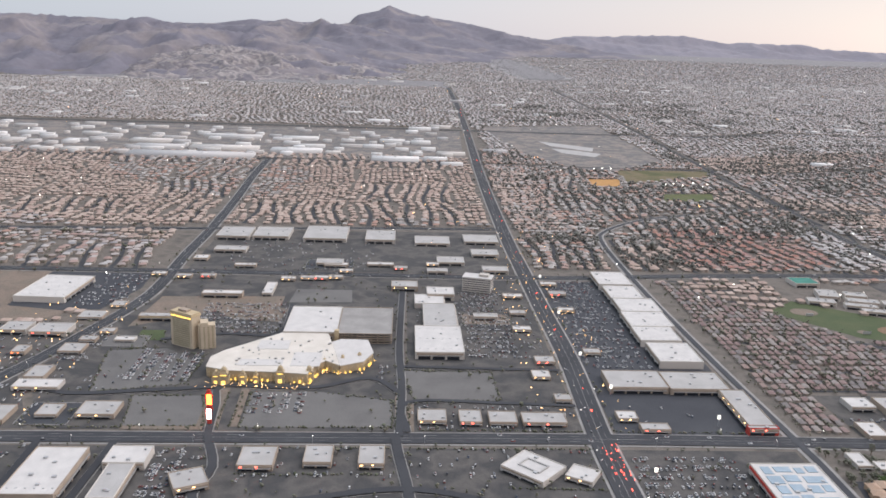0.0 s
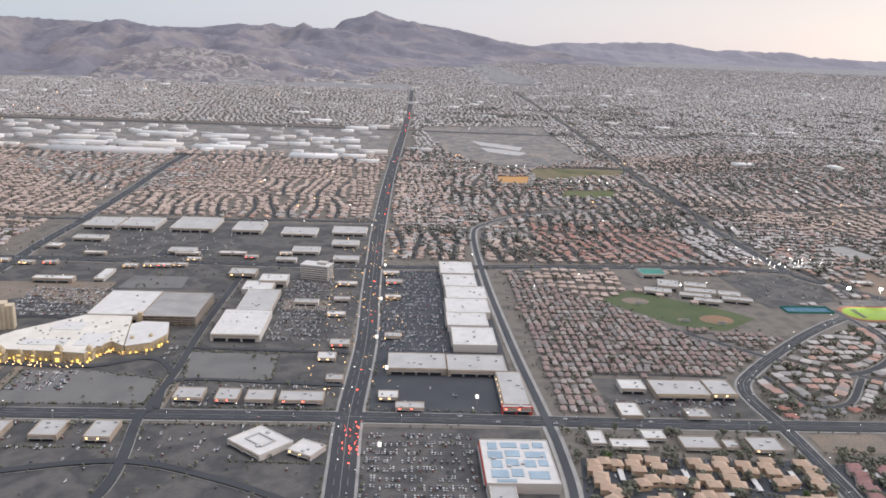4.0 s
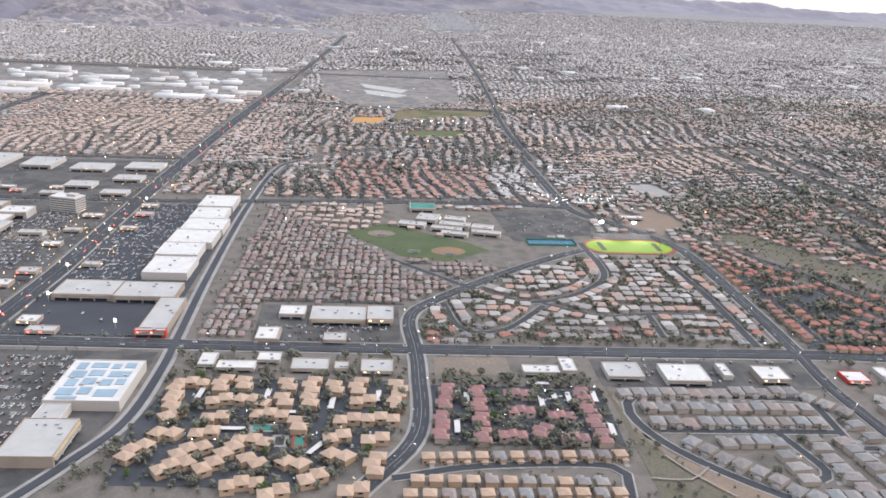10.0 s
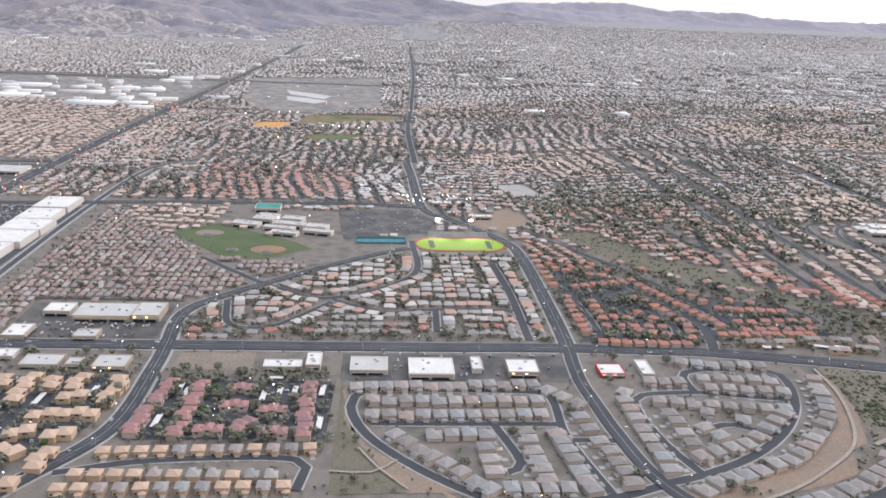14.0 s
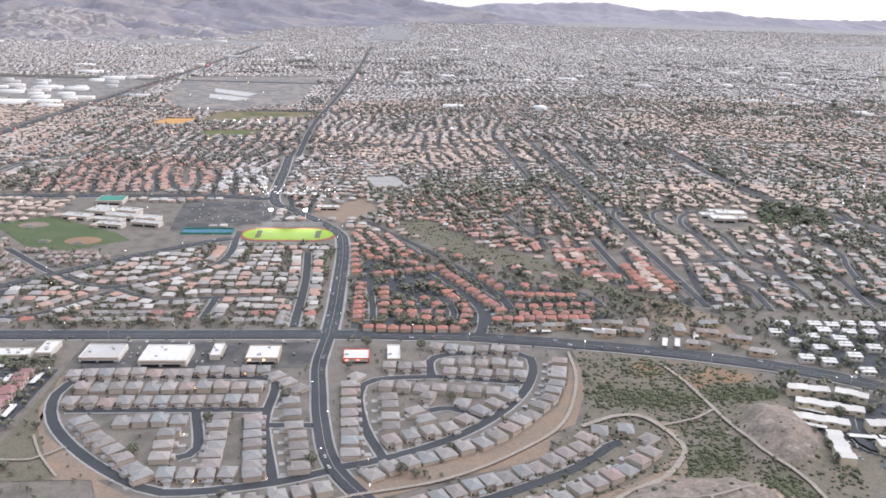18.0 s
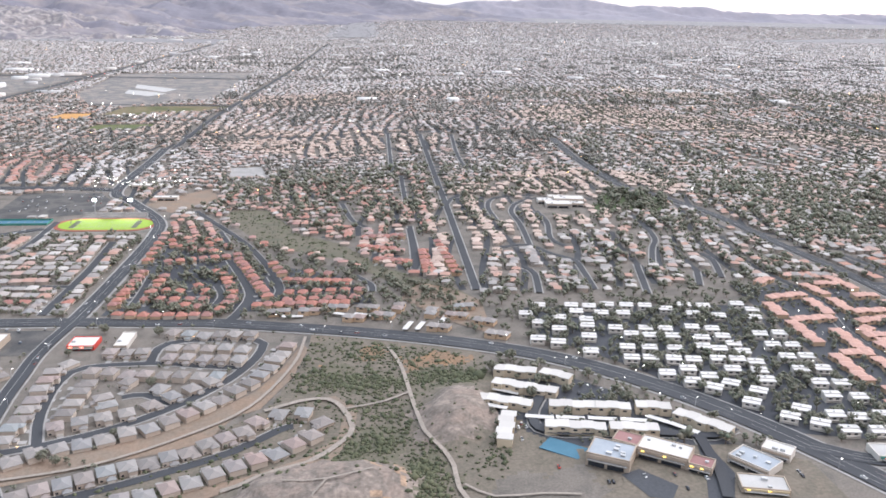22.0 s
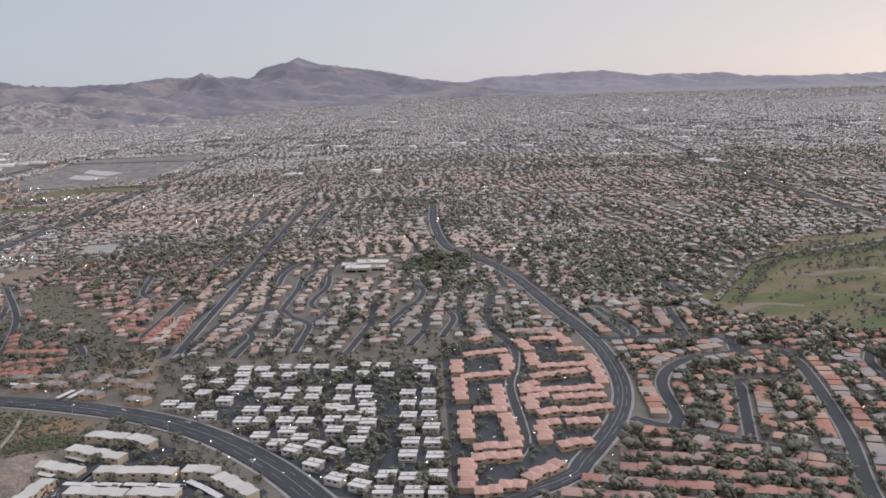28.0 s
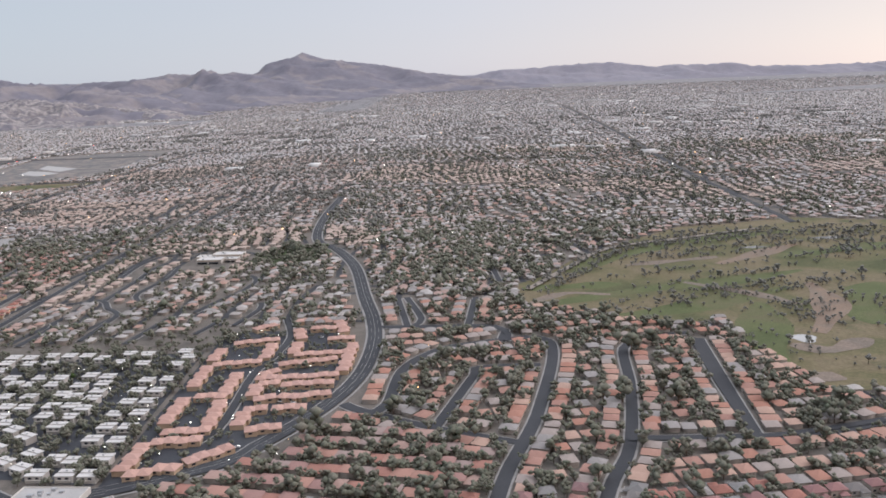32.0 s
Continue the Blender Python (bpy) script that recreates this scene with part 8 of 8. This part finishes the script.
wx, wy, ww, wd = (np.asarray(a) for a in (wx, wy, ww, wd))
V = np.empty((len(wx), 8, 3))
for k, (sx, sy, top) in enumerate(((-1, -1, 0), (1, -1, 0), (1, 1, 0), (-1, 1, 0), (-1, -1, 1), (1, -1, 1), (1, 1, 1), (-1, 1, 1))):
    V[:, k] = np.stack([wx + sx * ww / 2, wy + sy * wd / 2, ground(wx, wy) + (9.5 if top else -2)], 1)
wf = np.concatenate([(np.arange(len(wx)) * 8)[:, None] + np.array([f]) for f in ((0, 1, 5, 4), (1, 2, 6, 5), (2, 3, 7, 6), (3, 0, 4, 7), (4, 5, 6, 7))])
tagged(new("warehouses", raw_mesh("warehouses", V.reshape(-1, 3), [(wf, 0)], [M["far_white"]])), "pale flat-roofed warehouses and stores far off", "warehouses", kind="stuff")

# ---- the city beyond ----
RED_QUARTER = [(531, 1790), (751, 1857), (844, 1745), (838, 1564), (704, 1494), (536, 1506)]
WHITE_QUARTER = [(874, 1803), (1000, 1887), (1075, 1719), (912, 1513), (841, 1527)]
MIDDLE = [("middle_west", -1700, 1800, 210, 2720, 0.35, "far_beige"), ("middle_center", 235, 1480, 1000, 3000, 1.3, "far_mixed"), ("middle_east", 1000, 1480, 1840, 3000, 1.4, "far_roof"),
          ("outer_east", 1860, 1340, 3900, 3000, 2.4, "far_roof"), ("canal_side", 440, 1250, 1110, 1420, 0.8, "far_mixed"), ("verde", 1140, 838, 2000, 1480, 2.1, "far_mixed"), ("curve", 2012, 420, 2700, 1340, 3.0, "far_mixed"),
          ("west_edge", -1500, 850, -480, 1780, 0.3, "far_roof")]
for name, x0, y0, x1, y1, green, roof in MIDDLE:
    tight = name in ("verde", "middle_center", "middle_east", "curve")
    hx, hy, ht, lines = scatter_district(x0, y0, x1, y1, lot=11.6, row=37.0) if tight else scatter_district(x0, y0, x1, y1)
    red = inside(hx, hy, RED_QUARTER) | inside(hx, hy, [(1140, 838), (1500, 838), (1520, 1480), (1180, 1480)]) & (rng.random(len(hx)) < 0.75) if name in ("verde", "middle_center") else np.zeros(len(hx), bool)
    patchy = np.sin(hx / 170 + 2 * np.sin(hy / 310)) + np.sin(hy / 150 - 1.5 * np.sin(hx / 260))
    # the white-roofed quarter shares the haze-paled roof tones
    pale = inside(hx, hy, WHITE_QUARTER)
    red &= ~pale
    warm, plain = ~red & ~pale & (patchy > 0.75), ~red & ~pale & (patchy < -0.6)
    for sel, tone, tag in ((pale, "far_pale_hazed", "_pale"), (~red & ~warm & ~plain & ~pale, roof, ""), (red, "far_red", "_red"), (warm, "far_beige" if name != "curve" else "far_red", "_warm"), (plain, "far_mixed", "_plain")):
        if sel.any():
            stuff_houses("houses_" + name + tag, "tile-roofed stucco family houses in rows", rows_for(hx[sel], hy[sel], ht[sel], *(((7.4, 9.8), (9.5, 12.5)) if tight else ())), roof=tone)
    street_mesh("streets_" + name, lines)
    patchy = np.sin(hx / 230 + 2 * np.sin(hy / 190)) + np.sin(hy / 210 + 1.5 * np.sin(hx / 160))
    lush = rng.random(len(hx)) < 0.5 + 0.17 * patchy
    # districts farther off take the haze-paled leaves
    stuff_trees("trees_" + name, "dark green yard trees between the houses", *sow(hx[lush], hy[lush], 2.1 * green, 3.9 if name in ("verde", "curve") else 3.5), leaf="leaf" if y0 < 1400 else "mid_leaf_hazed")
# greener quarters and parks: loose groves of large trees
gx, gy = [], []
for _ in range(420):
    x, y, m = rng.uniform(300, 4600), 1500 + 3600 * rng.random() ** 1.2, int(rng.integers(8, 40))
    if x > (y - 800) * 1.05 + 1500:
        continue
    a = rng.choice((0.05, 1.55)) + rng.normal(0, 0.2)
    u, w = rng.normal(0, 55, m), rng.normal(0, 12, m)
    gx.append(x + u * math.cos(a) - w * math.sin(a)), gy.append(y + u * math.sin(a) + w * math.cos(a))
gx, gy = np.concatenate(gx), np.concatenate(gy)
ok = (road_gap(gx, gy) > 1) & ~kept(gx, gy)
stuff_trees("groves", "groves of tall trees among the houses, leaves paled for haze", gx[ok], gy[ok], rng.lognormal(1.65, 0.25, ok.sum()), each=3, leaf="mid_leaf_hazed")
cx, cy, lines = [], [], []
for y in np.arange(856, 1420, 33.0):
    u = np.arange(430, 830, 10.6) + rng.normal(0, 0.5)
    sway = 3 * np.sin(u / 70 + y)
    for off in (-8.8, 8.8):
        cx.append(u + rng.normal(0, 0.8, len(u))), cy.append(y + sway + off + rng.normal(0, 1.2, len(u)))
    lines.append(np.stack([u, y + sway], 1)[inside(u, y + sway, ROWS_C)])
cx, cy = np.concatenate(cx), np.concatenate(cy)
ok = inside(cx, cy, ROWS_C) & (road_gap(cx, cy) > 6) & (rng.random(len(cx)) > 0.05)
cx, cy = cx[ok], cy[ok]
stuff_houses("houses_close_rows", "close rows of small houses with pink and grey roofs", rows_for(cx, cy, math.pi / 2 + rng.normal(0, 0.05, len(cx)), (8.5, 12.0), (5.5, 7.2), (2.6, 3.6)), roof="close_roof")
v, f = join([ribbon(l, 2.6, -2.6, 0.3) for l in lines if len(l) > 3])
tagged(new("streets_close_rows", raw_mesh("streets_close_rows", v, [(f, 0)], [M["asphalt"]])), "narrow asphalt streets between close rows", "streets", kind="stuff")
cx, cy = np.tile(cx, 3), np.tile(cy, 3)
tx, ty = cx + rng.normal(0, 9, len(cx)), cy + rng.normal(0, 9, len(cx))
ok = (road_gap(tx, ty) > 1) & (rng.random(len(tx)) < 0.85)
stuff_trees("trees_close_rows", "small dark yard trees", tx[ok], ty[ok], rng.lognormal(0.85, 0.3, ok.sum()))

FAR = [("far_west", -4200, 3700, 300, 6200), ("far_center", 300, 3000, 2400, 7400), ("far_east", 2400, 3000, 6400, 7400)]
for name, x0, y0, x1, y1 in FAR:
    hx, hy, ht, lines = scatter_district(x0, y0, x1, y1, cell=420, lot=19, row=54, miss=0.12)
    stuff_houses("houses_" + name, "distant rows of houses, roofs paled for haze", rows_for(hx, hy, ht, w=(12, 17)), roof="far_pale_hazed")
    stuff_trees("trees_" + name, "distant trees among houses, leaves paled for haze", *sow(hx, hy, 1.3, 4.4), each=1, leaf="far_leaf_hazed")
# trees and roofs to the foot of the mountains, ever sparser detail
n = 36000
fy = 6900 + 6200 * rng.random(n) ** 1.15
fx = 300 + (fy - 5200) * rng.uniform(-0.55, 1.75, n)
ok = fx > -1500 + 0.35 * (fy - 7300)
fx, fy = fx[ok], fy[ok]
half = len(fx) // 2
grow = fy / 7000
stuff_houses("houses_foothills", "far roofs scattered below the mountains, paled for haze", (fx[:half], fy[:half], rng.uniform(13, 30, half) * grow[:half], rng.uniform(12, 18, half), rng.uniform(3, 6, half), rng.uniform(1.5, 3, half), rng.uniform(-0.2, 0.2, half)), roof="far_pale_hazed")
stuff_trees("trees_foothills", "far tree masses below the mountains, paled for haze", fx[half:], fy[half:], rng.uniform(4, 7, len(fx) - half) * grow[half:], each=1, leaf="haze_leaf")
patch("ground_far_town", "carpet of far roofs and streets under the mountains, paled for haze", [(-2600, 6150), (300, 6150), (300, 7350), (6300, 7350), (6300, 3400), (12500, 5000), (12500, 17600), (900, 17600), (-1200, 12000)], "far_town_hazed", lift=1.0, keep=False, step=700)
